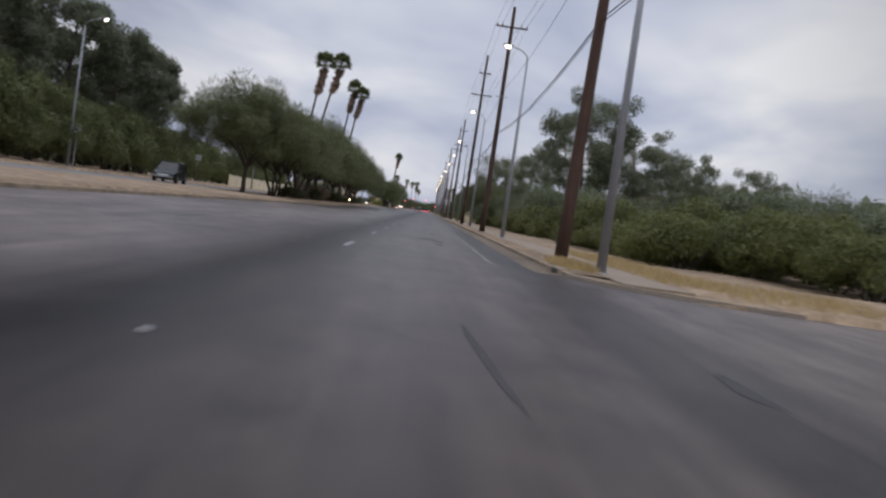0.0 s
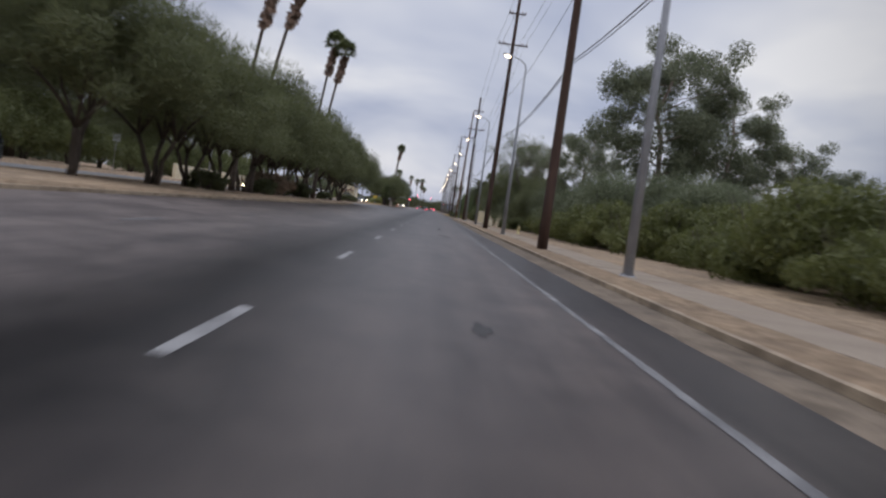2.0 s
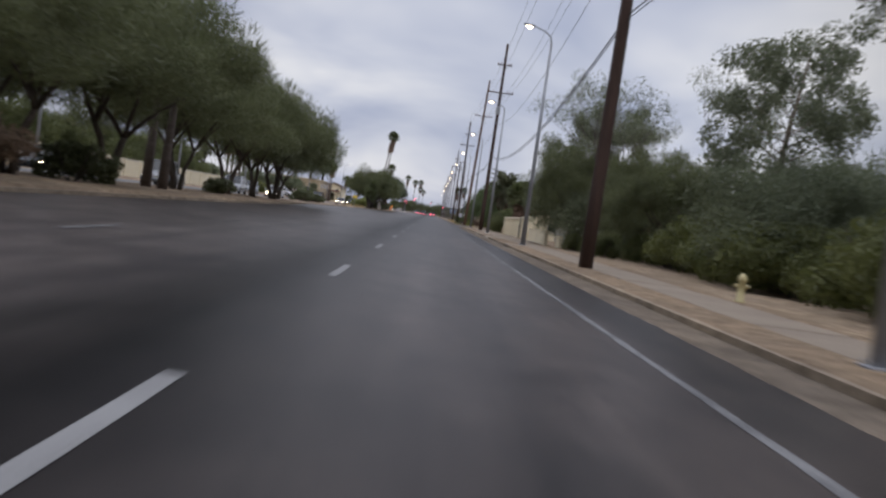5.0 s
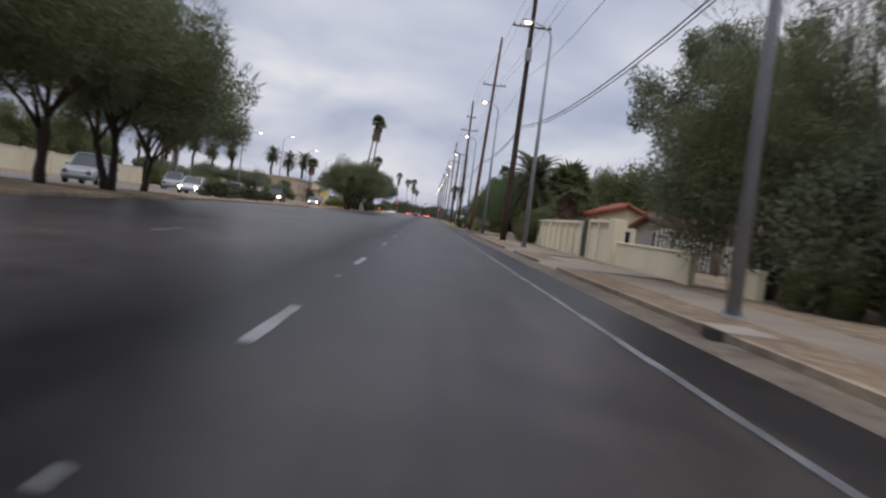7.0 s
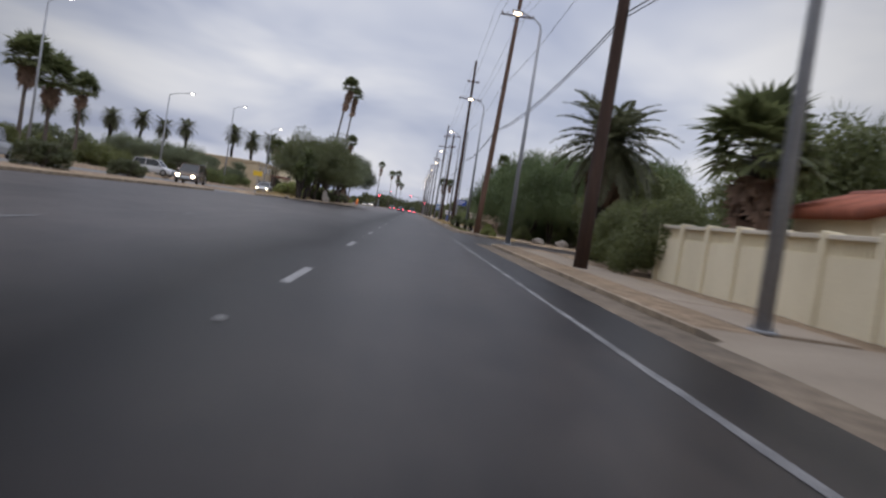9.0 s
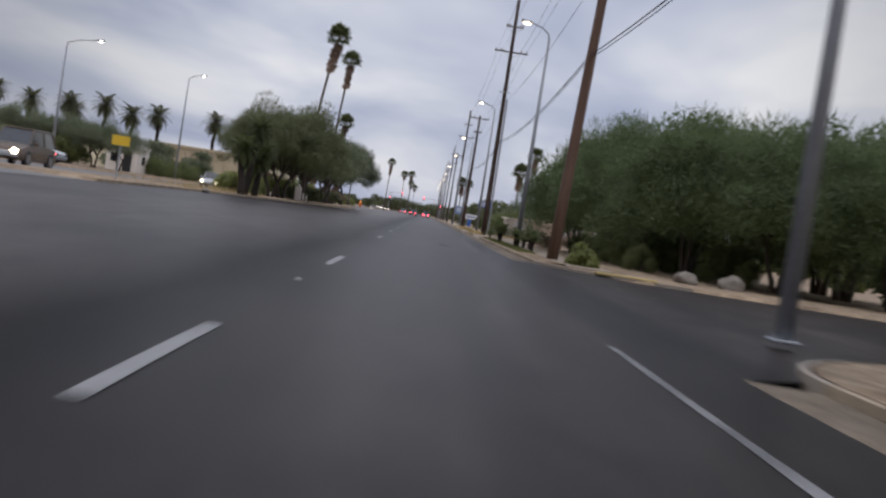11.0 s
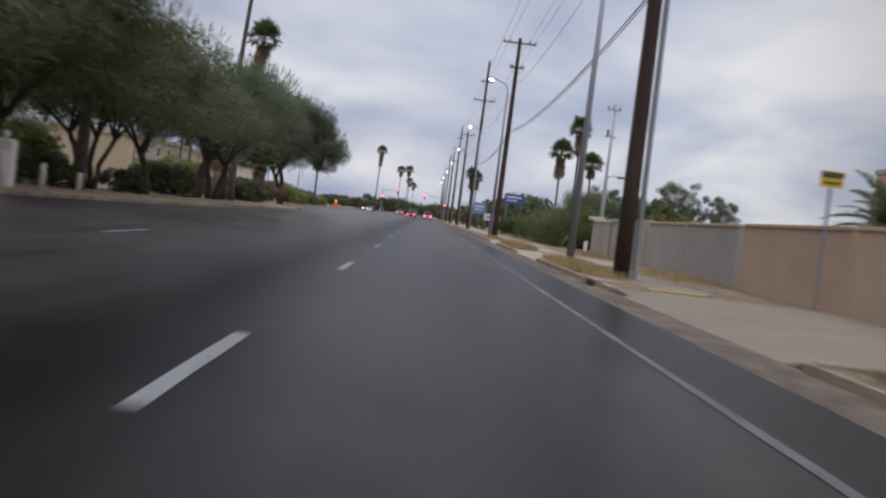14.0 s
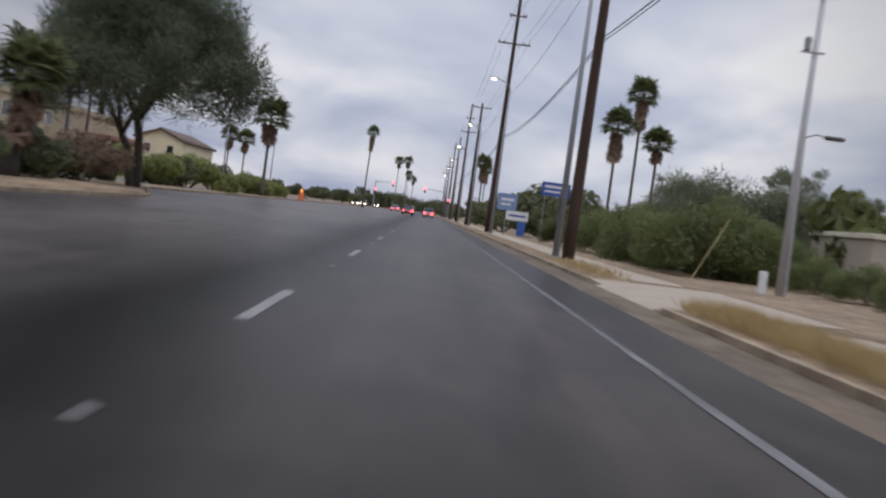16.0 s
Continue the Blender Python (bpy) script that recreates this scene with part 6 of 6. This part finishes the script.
house("gatehouse", "small cream house with a low red tile gable behind the wall", pose(10.6, 221.3, -0.05), (3.5, 5.5), 2.75, 3.38, "y", "stucco", "tile", (("front", 1.2, 2.2, 0.9, 1.8), ("side", 2.2, 2.9, 1.3, 2.0)))
# the grey wall colour stands in for shade under a deep porch
house("bungalow", "low bungalow with a brown tile roof and white slatted screen", pose(12.1, 207.0, -0.05), (9.5, 9.0), 2.12, 2.72, "x", "stucco_grey", "tile_dark", (("front", 1.0, 2.6, 0.8, 1.9), ("front", 4.2, 5.8, 0.8, 1.9), ("side", 2.0, 3.8, 0.9, 1.9)))
screen = thing("slatted_screen", "white slatted fence in front of the bungalow", "fence", pose(11.1, 205.6, -0.02))
for i in range(22):
    part("slat", boxed(i * 0.21, i * 0.21 + 0.12, 0, 0.03, 0.1, 2.0), "white_wood", screen)
part("rail", boxed(0, 4.6, 0.03, 0.07, 0.5, 0.58), "white_wood", screen)
part("rail", boxed(0, 4.6, 0.03, 0.07, 1.4, 1.48), "white_wood", screen)

panel_wall("block_wall", "grey-tan stucco boundary wall, stained along its foot", 9.0, 338.6, 352.0, 2.0, "stucco_grey", "stucco_tan", 6.7, posts=False)
panel_wall("block_wall", "tan block boundary wall with shallow pilasters", 9.0, 352.3, 361.1, 2.0, "stucco_wall", "stucco_grey", 2.2)
panel_wall("block_wall", "plain grey-tan end of a boundary wall", 9.0, 361.4, 367.4, 1.98, "stucco_wall", "cap", 6.0, posts=False)
solid("wall_pier_cap", boxed(8.8, 9.6, 366.6, 367.62, 1.935, 2.12, 0.02), "cap", "pale slab capping the end of the boundary wall", "wall cap")
panel_wall("block_wall", "tan stucco boundary wall behind the paved pull-off", 9.0, 313.0, 338.3, 2.02, "stucco_tan", "stucco_tan", 8.4, posts=False)
solid("block_wall_return", boxed(9.35, 30.0, 367.1, 367.3, -0.05, 1.95, 0.02), "stucco_grey", "grey block wall running back from the road", "wall")
tower = thing("tower_building", "tall tan building far off behind the trees", "building", pose(103.5, 546.0, -0.05))
part("wall", boxed(0, 22, 0, 18, 0, 23.5, 0.05), "stucco_tan", tower)
part("parapet", boxed(-0.4, 22.4, -0.4, 18.4, 23.5, 24.6, 0.05), "stucco_grey", tower)
part("stair_block", boxed(-2.6, -0.02, 2, 12, 0, 19.0, 0.05), "stucco_tan", tower)
ob = thing("stucco_building", "low tan building behind the scrub", "building", pose(26.4, 424.0, -0.05))
part("wall", boxed(0, 14, 0, 8, 0, 3.6, 0.03), "stucco_grey", ob)
part("parapet", boxed(-0.12, 14.12, -0.12, 8.12, 3.6, 3.95, 0.02), "stucco_tan", ob)
part("window", boxed(-0.06, -0.002, 2, 3.6, 1.0, 2.2), "glass", ob)

# beyond the opposite carriageway
panel_wall("garden_wall", "long cream garden wall beyond the opposite carriageway", -31.4, 176.0, 272.0, 1.75, "stucco", "cap", 6.0, z=0.5)
cot = thing("small_building", "off-white flat-roofed cottage with a dark doorway", "building", pose(-35.4, 361.0, 0.5))
part("wall", boxed(0, 3.4, 0, 5.0, 0, 2.7, 0.03), "stucco_white", cot)
part("parapet", boxed(-0.1, 3.5, -0.1, 5.1, 2.7, 2.95, 0.03), "stucco_white", cot)
part("doorway", boxed(1.9, 2.8, -0.05, -0.002, 0, 2.1), "dark_void", cot)
part("window", boxed(0.5, 1.3, -0.05, -0.002, 1.0, 1.9), "glass", cot)
part("window", boxed(3.402, 3.45, 2.0, 3.2, 1.0, 1.9), "glass", cot)
for i, (x, y, w, d, h, n) in enumerate(((-70, 440.0, 22, 34, 4.0, 7), (-52, 486.0, 14, 26, 4.0, 5))):
    b = thing("office_building", "low tan office building with recessed windows", "building", pose(x, y, 0.5))
    part("wall", boxed(0, w, 0, d, 0, h, 0.04), ("stucco", "stucco_tan")[i], b)
    part("roof", boxed(-0.4, w + 0.4, -0.4, d + 0.4, h, h + 0.6, 0.05), ("stucco_grey", "stucco_tan")[i], b)
    for st in (0.9, 4.0):
        if st + 1.6 > h:
            continue
        for k in range(n):
            yy = 1.2 + k * (d - 2) / n
            win = part("window", boxed(w + 0.002, w + 0.07, yy, yy + 1.9, st, st + 1.6), "white_wood", b)
            part("pane", boxed(w + 0.072, w + 0.09, yy + 0.1, yy + 1.8, st + 0.1, st + 1.5), "glass", win)
        for k in range(4):
            xx = 1.2 + k * (w - 2) / 4
            win = part("window", boxed(xx, xx + 1.9, -0.07, -0.002, st, st + 1.6), "white_wood", b)
            part("pane", boxed(xx + 0.1, xx + 1.8, -0.09, -0.072, st + 0.1, st + 1.5), "glass", win)


# ---- service pole, signs, small fixtures ----
t = thing("service_pole", "grey steel service pole with an unlit lamp arm", "utility pole", pose(13.45, 392.7, -0.35))
part("pole", tubed([(0, 0, 0), (0.0, 0, 6), (0.05, 0, 11.9)], [0.15, 0.125, 0.1], 10), "pale_steel", t, smooth=True)
part("riser", tubed([(0.22, 0, 0), (0.1, 0, 6.2)], [0.05, 0.05], 8), "pale_steel", t)
part("transformer", lathe([(0.1, 0), (0.125, 0.03), (0.125, 0.46), (0.09, 0.52)], 12), "galvanised", t, "grey transformer can", at=pose(-0.3, -0.05, 9.3))
part("crossarm", boxed(-0.6, 0.5, -0.16, -0.1, 11.3, 11.4, 0.01), "grey_metal", t)
part("bracket", boxed(-0.55, 0.35, -0.14, -0.1, 9.2, 9.28, 0.01), "grey_metal", t)
for s in (-0.5, -0.15, 0.4):
    part("insulator", lathe([(0.03, 0), (0.06, 0.05), (0.03, 0.1), (0.06, 0.15), (0.03, 0.25)], 8), "insulator", t, at=pose(s, -0.13, 11.4))
arm = part("lamp_arm", tubed([(0, 0, 5.7), (0.15, 0, 6.1), (0.55, 0, 6.25), (0.9, 0, 6.2)], [0.04, 0.035, 0.03, 0.03], 7), "galvanised", t)
part("lamp_head", boxed(0.85, 1.6, -0.14, 0.14, 6.1, 6.26, 0.05), "lens_off", arm, "dark unlit lamp head")
solid("service_box", boxed(-0.14, 0.14, -0.12, 0.12, 0, 0.85, 0.03), "sign_white", "small pale service pedestal on the verge", "utility box", pose(12.3, 391.2, -0.28))
solid("guy_wire", tubed([(11.1, 397.0, -0.3), (12.4, 397.0, 2.46)], [0.022, 0.022], 6), "guard", "yellow plastic guard on a slanting guy wire", "cable guard")


def street_sign(name, label, at, w, h, z, face, posts=1, bars=()):
    t = thing(name, label, "sign", at)
    for i in range(posts):
        x = 0 if posts == 1 else -w * 0.35 + w * 0.7 * i
        part("post", boxed(x - 0.03, x + 0.03, 0.02, 0.07, -0.1, z + h * 0.9), "galvanised", t)
    b = part("panel", boxed(-w / 2, w / 2, -0.012, 0.018, z, z + h, 0.006), face, t)
    for x0, x1, z0, z1, m in bars:
        part("bar", boxed(x0, x1, -0.02, -0.0125, z + z0, z + z1), m, b)
    return t


street_sign("blue_sign", "wide blue business sign on two posts with white lettering bars", pose(10.9, 448.5, -0.1), 2.5, 1.2, 4.0, "sign_blue", 2, ((-1.0, 0.9, 0.7, 0.92, "sign_white"), (-1.0, 0.4, 0.3, 0.46, "sign_white")))
street_sign("roadside_sign", "pale blue sign on a single post", pose(6.0, 437, 0), 1.5, 1.3, 2.0, "sign_pale_blue", 1, ((-0.5, 0.5, 0.75, 0.95, "sign_white"), (-0.5, 0.3, 0.4, 0.55, "sign_white")))
street_sign("white_sign", "low white sign board among bushes", pose(9.6, 470, 0), 2.4, 1.0, 1.4, "sign_white", 2, ((-0.9, 0.9, 0.4, 0.6, "sign_blue"),))
street_sign("street_name_sign", "small yellow and dark sign board on a thin post", pose(8.5, 330.2, 0), 0.52, 0.36, 2.76, "sign_yellow", 1, ((-0.24, 0.24, 0.21, 0.33, "sign_dark"), (-0.18, 0.18, 0.07, 0.12, "sign_dark")))
street_sign("warning_sign", "yellow warning sign on the median nose", pose(-12.7, 284.5, 0.40), 0.72, 0.4, 1.45, "sign_yellow")
t = thing("stop_sign", "back of an octagonal sign on a thin post", "sign", pose(-29.7, 93.5, 0.5))
part("post", boxed(-0.05, 0.05, 0.02, 0.1, 0, 3.6), "galvanised", t)
bm = bmesh.new()
vs = [bm.verts.new((0.42 * math.cos(a), 0, 3.25 + 0.42 * math.sin(a))) for a in (radians(22.5 + 45 * i) for i in range(8))]
f = bm.faces.new(vs)
r = bmesh.ops.extrude_face_region(bm, geom=[f])
bmesh.ops.translate(bm, verts=[g for g in r["geom"] if isinstance(g, bmesh.types.BMVert)], vec=(0, 0.015, 0))
part("panel", bm, "grey_metal", t)
street_sign("small_sign", "bare metal back of a small sign on a post", pose(-16.3, 173.5, 0.42, 0, 0, 180), 0.5, 0.65, 1.6, "sign_back")
street_sign("small_sign", "bare metal back of a sign on a tall post among trees", pose(-31.5, 151.5, 0.5, 0, 0, 180), 0.8, 0.8, 2.9, "sign_back")
solid("blue_bin", boxed(-0.35, 0.35, -0.35, 0.35, 0, 1.3, 0.06), "blue_box", "blue plastic bin beside the sidewalk", "bin", pose(8.6, 452.0, -0.02))
for x, y, h in ((-10.9, 337.0, 0.75), (-11.0, 340.6, 0.62), (-10.8, 333.8, 0.95)):
    solid("marker_post", lathe([(0.09, 0), (0.09, h * 0.85), (0.07, h * 0.95), (0.03, h)], 10), "stucco_white", "short pale marker post on the median", "bollard", pose(x, y, 0.42), smooth=True)
t = thing("pedestal", "pale concrete monument stub with a small knob on the median", "monument", pose(-11.1, 334.6, 0.42))
part("block", boxed(-0.25, 0.25, -0.25, 0.25, 0, 1.25, 0.05), "stucco_white", t)
part("knob", lathe([(0.05, 1.25), (0.11, 1.33), (0.1, 1.42), (0.03, 1.48)], 10), "stucco_white", t)
t = thing("hydrant", "small faded yellow fire hydrant beside the sidewalk", "hydrant", pose(7.2, 133.0, 0.0))
part("barrel", lathe([(0.13, 0), (0.13, 0.05), (0.09, 0.06), (0.09, 0.5), (0.12, 0.52), (0.1, 0.62), (0.03, 0.7)], 12), "guard", t, smooth=True)
part("outlet", tubed([(-0.17, 0, 0.4), (0.17, 0, 0.4)], [0.045, 0.045], 8), "guard", t)
for i, (x, y, s) in enumerate(((9.9, 280.4, 0.4), (11.8, 281.0, 0.5), (-11.6, 297.5, 0.2), (4.6, 359.4, 0.14), (4.4, 337.6, 0.12))):
    rng = random.Random(i)
    bm = bmesh.new()
    bmesh.ops.create_icosphere(bm, subdivisions=3, radius=1)
    for v in bm.verts:
        q = 1 + 0.28 * noise.noise(v.co * 1.3 + Vector((i * 7, 0, 0))) + 0.08 * noise.noise(v.co * 4)
        v.co = Vector((v.co.x * q * 1.2, v.co.y * q, v.co.z * q * 0.75))
    solid("boulder", bm, "boulder", "pale rounded boulder on the verge", "boulder", pose(x, y, 0.25 * s + (0.4 if x < 0 else 0), 0, 0, 50 * i) @ Matrix.Diagonal((s, s, s, 1)), smooth=True)


# ---- traffic signals far ahead ----
def signal(at, reach, label):
    t = thing("traffic_signal", label, "traffic light", at)
    part("pole", tubed([(0, 0, 0), (0, 0, 6.2)], [0.13, 0.1], 10), "galvanised", t)
    if reach:
        part("mast_arm", tubed([(0, 0, 5.9), (reach, 0, 6.3)], [0.08, 0.05], 8), "galvanised", t)
    for x, z in (((reach, 5.3),) if reach else ()) + ((0.0, 3.4),):
        h = part("signal_head", boxed(x - 0.2, x + 0.2, -0.34, -0.12, z, z + 1.1, 0.03), "iron", t)
        for k, m in enumerate(("lens_off", "lens_off", "red_signal")):
            part("lens", lathe([(0.14, 0), (0.15, 0.03), (0.1, 0.06)], 12), m, h, at=pose(x, -0.345, z + 0.19 + 0.36 * k, 90, 0, 0))
    return t


signal(pose(-12.2, 600, 0.3), 4.0, "traffic signal with a mast arm showing red")
signal(pose(4.6, 606, 0.0), -5.6, "traffic signal with a mast arm showing red")
t = thing("traffic_barrel", "orange construction barrel with a lit beacon", "traffic barrel", pose(-13.6, 470.0, 0.42))
part("barrel", lathe([(0.3, 0), (0.28, 0.1), (0.26, 0.5), (0.23, 0.9), (0.2, 0.95)], 12), "orange", t, smooth=True)
part("beacon", lathe([(0.09, 0.95), (0.1, 1.0), (0.08, 1.15), (0.03, 1.2)], 10), "amber", t, "lit amber beacon")


# ---- vehicles ----
def loft(sections, mat_name):
    """A body from cross-sections along y: each a list of (x, z) half-outline points, mirrored."""
    bm = bmesh.new()
    rings = []
    for y, half in sections:
        pts = [(x, z) for x, z in half] + [(-x, z) for x, z in reversed(half)]
        rings.append([bm.verts.new((x, y, z)) for x, z in pts])
    k = len(rings[0])
    for a, b in zip(rings, rings[1:]):
        for j in range(k):
            bm.faces.new((a[j], a[(j + 1) % k], b[(j + 1) % k], b[j]))
    bm.faces.new(rings[0][::-1])
    bm.faces.new(rings[-1])
    return bm


def vehicle(label, at, paint, style="sedan", lit=True, group="traffic"):
    """A car with its nose towards -y."""
    L, W, H = {"sedan": (4.7, 1.82, 1.45), "suv": (4.9, 1.92, 1.78), "pickup": (5.6, 1.98, 1.85)}[style]
    t = thing({"sedan": "sedan_car", "suv": "suv_car", "pickup": "pickup_truck"}[style], label, {"pickup": "truck"}.get(style, "car"), at, group)
    w, c = W / 2, 0.28
    belt = H * 0.58
    hood = belt * (0.93 if style != "sedan" else 0.88)

    def sec(y, x, z0, z1, tuck=0.06):
        return (y, [(x * 0.3, z0), (x - 0.05, z0), (x, z0 + 0.12), (x, (z0 + z1) / 2), (x - tuck, z1 - 0.05), (x - tuck - 0.1, z1), (x * 0.3, z1 + 0.02)])

    f, b = -L / 2, L / 2
    tail = belt * (0.97 if style != "pickup" else 0.95)
    body = [sec(f, w * 0.86, c + 0.12, hood * 0.72), sec(f + 0.12, w * 0.95, c, hood * 0.86), sec(f + 0.6, w, c - 0.02, hood * 0.95), sec(f + L * 0.27, w, c - 0.02, belt), sec(0.3, w, c - 0.02, belt), sec(b - 0.7, w, c - 0.02, tail), sec(b - 0.12, w * 0.96, c, tail * 0.97), sec(b, w * 0.88, c + 0.14, tail * 0.85)]
    part("body", loft(body, paint), paint, t, smooth=False)
    y0 = f + L * 0.25
    y1 = {"sedan": b - 0.75, "suv": b - 0.12, "pickup": 0.75}[style]
    ft, bk = y0 + (0.85 if style != "suv" else 0.7), y1 - {"sedan": 0.75, "suv": 0.3, "pickup": 0.2}[style]

    def cab(s, z0, z1):
        bm = bmesh.new()
        lo = [(-w * 0.9, y0), (w * 0.9, y0), (w * 0.9, y1), (-w * 0.9, y1)]
        hi = [(-w * 0.72, ft), (w * 0.72, ft), (w * 0.72, bk), (-w * 0.72, bk)]
        a = [bm.verts.new((x * s, y, z0)) for x, y in lo]
        d = [bm.verts.new((x * s, y, z1)) for x, y in hi]
        for j in range(4):
            bm.faces.new((a[j], a[(j + 1) % 4], d[(j + 1) % 4], d[j]))
        bm.faces.new(d)
        bm.faces.new(a[::-1])
        bmesh.ops.bevel(bm, geom=[e for e in bm.edges if all(v in d for v in e.verts)], offset=0.06, segments=2, affect="EDGES")
        return bm

    part("glazing", cab(1.0, belt - 0.03, H - 0.05), "glass", t, "dark tinted glass")
    part("roof", boxed(-w * 0.73, w * 0.73, ft - 0.03, bk + 0.03, H - 0.07, H, 0.03), paint, t)
    ym = (ft + bk) / 2
    for s in (-1, 1):
        part("pillar", tubed([(s * w * 0.9, y0, belt - 0.02), (s * w * 0.725, ft, H - 0.04)], [0.045, 0.04], 5), paint, t)
        part("pillar", tubed([(s * w * 0.9, y1, belt - 0.02), (s * w * 0.725, bk, H - 0.04)], [0.06, 0.05], 5), paint, t)
        part("pillar", tubed([(s * w * 0.91, ym, belt - 0.02), (s * w * 0.735, ym, H - 0.04)], [0.04, 0.035], 5), paint, t)
    if style == "pickup":
        part("bed", boxed(-w * 0.86, w * 0.86, y1 + 0.1, b - 0.1, belt - 0.02, belt + 0.004), "iron", t, "dark open load bed")
    rad = 0.33 if style == "sedan" else 0.38
    for s in (-1, 1):
        for y in (f + 0.92, b - 0.98):
            wh = part("wheel", lathe([(rad - 0.03, -0.11), (rad, -0.08), (rad, 0.08), (rad - 0.03, 0.11)], 18), "rubber", t, smooth=False, at=pose(s * (w - 0.08), y, rad, 0, 90, 0))
            part("rim", lathe([(rad * 0.6, -0.115), (rad * 0.62, 0.115)], 12), "alloy", wh)
        part("mirror", boxed(s * w - 0.02 if s > 0 else -w - 0.2, w + 0.2 if s > 0 else -w + 0.02, y0 + 0.25, y0 + 0.37, belt - 0.02, belt + 0.14, 0.03), paint, t)
        part("headlight", lathe([(0.08, 0), (0.14, 0.02), (0.11, 0.07)], 12), "headlight" if lit else "lens_off", t, "lit headlight" if lit else "", at=pose(s * w * 0.68, f + 0.02, hood * 0.68, 90, 0, 0))
        part("tail_light", boxed(s * w * 0.72 - 0.17, s * w * 0.72 + 0.17, b - 0.06, b + 0.02, tail * 0.64, tail * 0.88, 0.02), "taillight" if lit else "lens_off", t)
    part("grille", boxed(-w * 0.48, w * 0.48, f - 0.02, f + 0.06, hood * 0.5, hood * 0.68, 0.02), "chrome", t, "bright grille")
    part("bumper", boxed(-w * 0.86, w * 0.86, f - 0.06, f + 0.1, c + 0.1, c + 0.3, 0.04), paint if style == "sedan" else "grey_metal", t)
    part("rear_bumper", boxed(-w * 0.86, w * 0.86, b - 0.1, b + 0.06, c + 0.1, c + 0.3, 0.04), paint if style == "sedan" else "grey_metal", t)
    part("number_plate", boxed(-0.16, 0.16, b + 0.06, b + 0.07, c + 0.32, c + 0.46), "sign_white", t)
    return t


R2 = 0.31
vehicle("dark grey SUV on the opposite carriageway", pose(-21.4, 93.0, R2 + 0.02), "car_dark", "suv", False)
vehicle("dark sedan with lit headlights behind the median trees", pose(-19.4, 162.0, R2), "car_dark", "sedan")
vehicle("pale pickup with lit headlights behind the median trees", pose(-19.4, 186.0, R2), "car_silver", "pickup")
vehicle("silver SUV on the opposite carriageway", pose(-19.4, 214.0, R2), "car_silver", "suv", False)
vehicle("white sedan with lit headlights on the opposite carriageway", pose(-19.4, 242.0, R2), "car_white", "sedan")
vehicle("brown SUV with lit headlights on the opposite carriageway", pose(-19.4, 292.0, R2), "car_brown", "suv")
vehicle("white sedan with bright headlights far along the opposite carriageway", pose(-19.4, 340.0, R2), "car_white", "sedan")
vehicle("pickup parked beyond the opposite carriageway", pose(-25.6, 262.0, R2, 0, 0, 8), "car_silver", "pickup", False)
vehicle("white van-like car parked beyond the median", pose(-29.6, 322.0, 0.5, 0, 0, 80), "car_white", "suv", False)
for y, x, p in ((690.0, -15.4, "car_dark"), (640.0, -18.6, "car_silver"), (622.0, -15.6, "car_white"), (400.0, -19.4, "car_white"), (410.0, -22.6, "car_dark")):
    vehicle("car with lit headlights far ahead on the opposite carriageway", pose(x, y, R2 + 0.02), p, "sedan")
for y, x, p, st in ((540.0, -3.3, "car_dark", "sedan"), (556.0, 0.3, "car_silver", "suv"), (566.0, -3.4, "car_white", "suv"), (580.0, 0.4, "car_dark", "sedan"), (592.0, -6.9, "car_silver", "sedan")):
    vehicle("car with red tail lights waiting far ahead in the lane", pose(x, y, road_z(x) + 0.01, 0, 0, 180), p, st, group="queue at the signal")
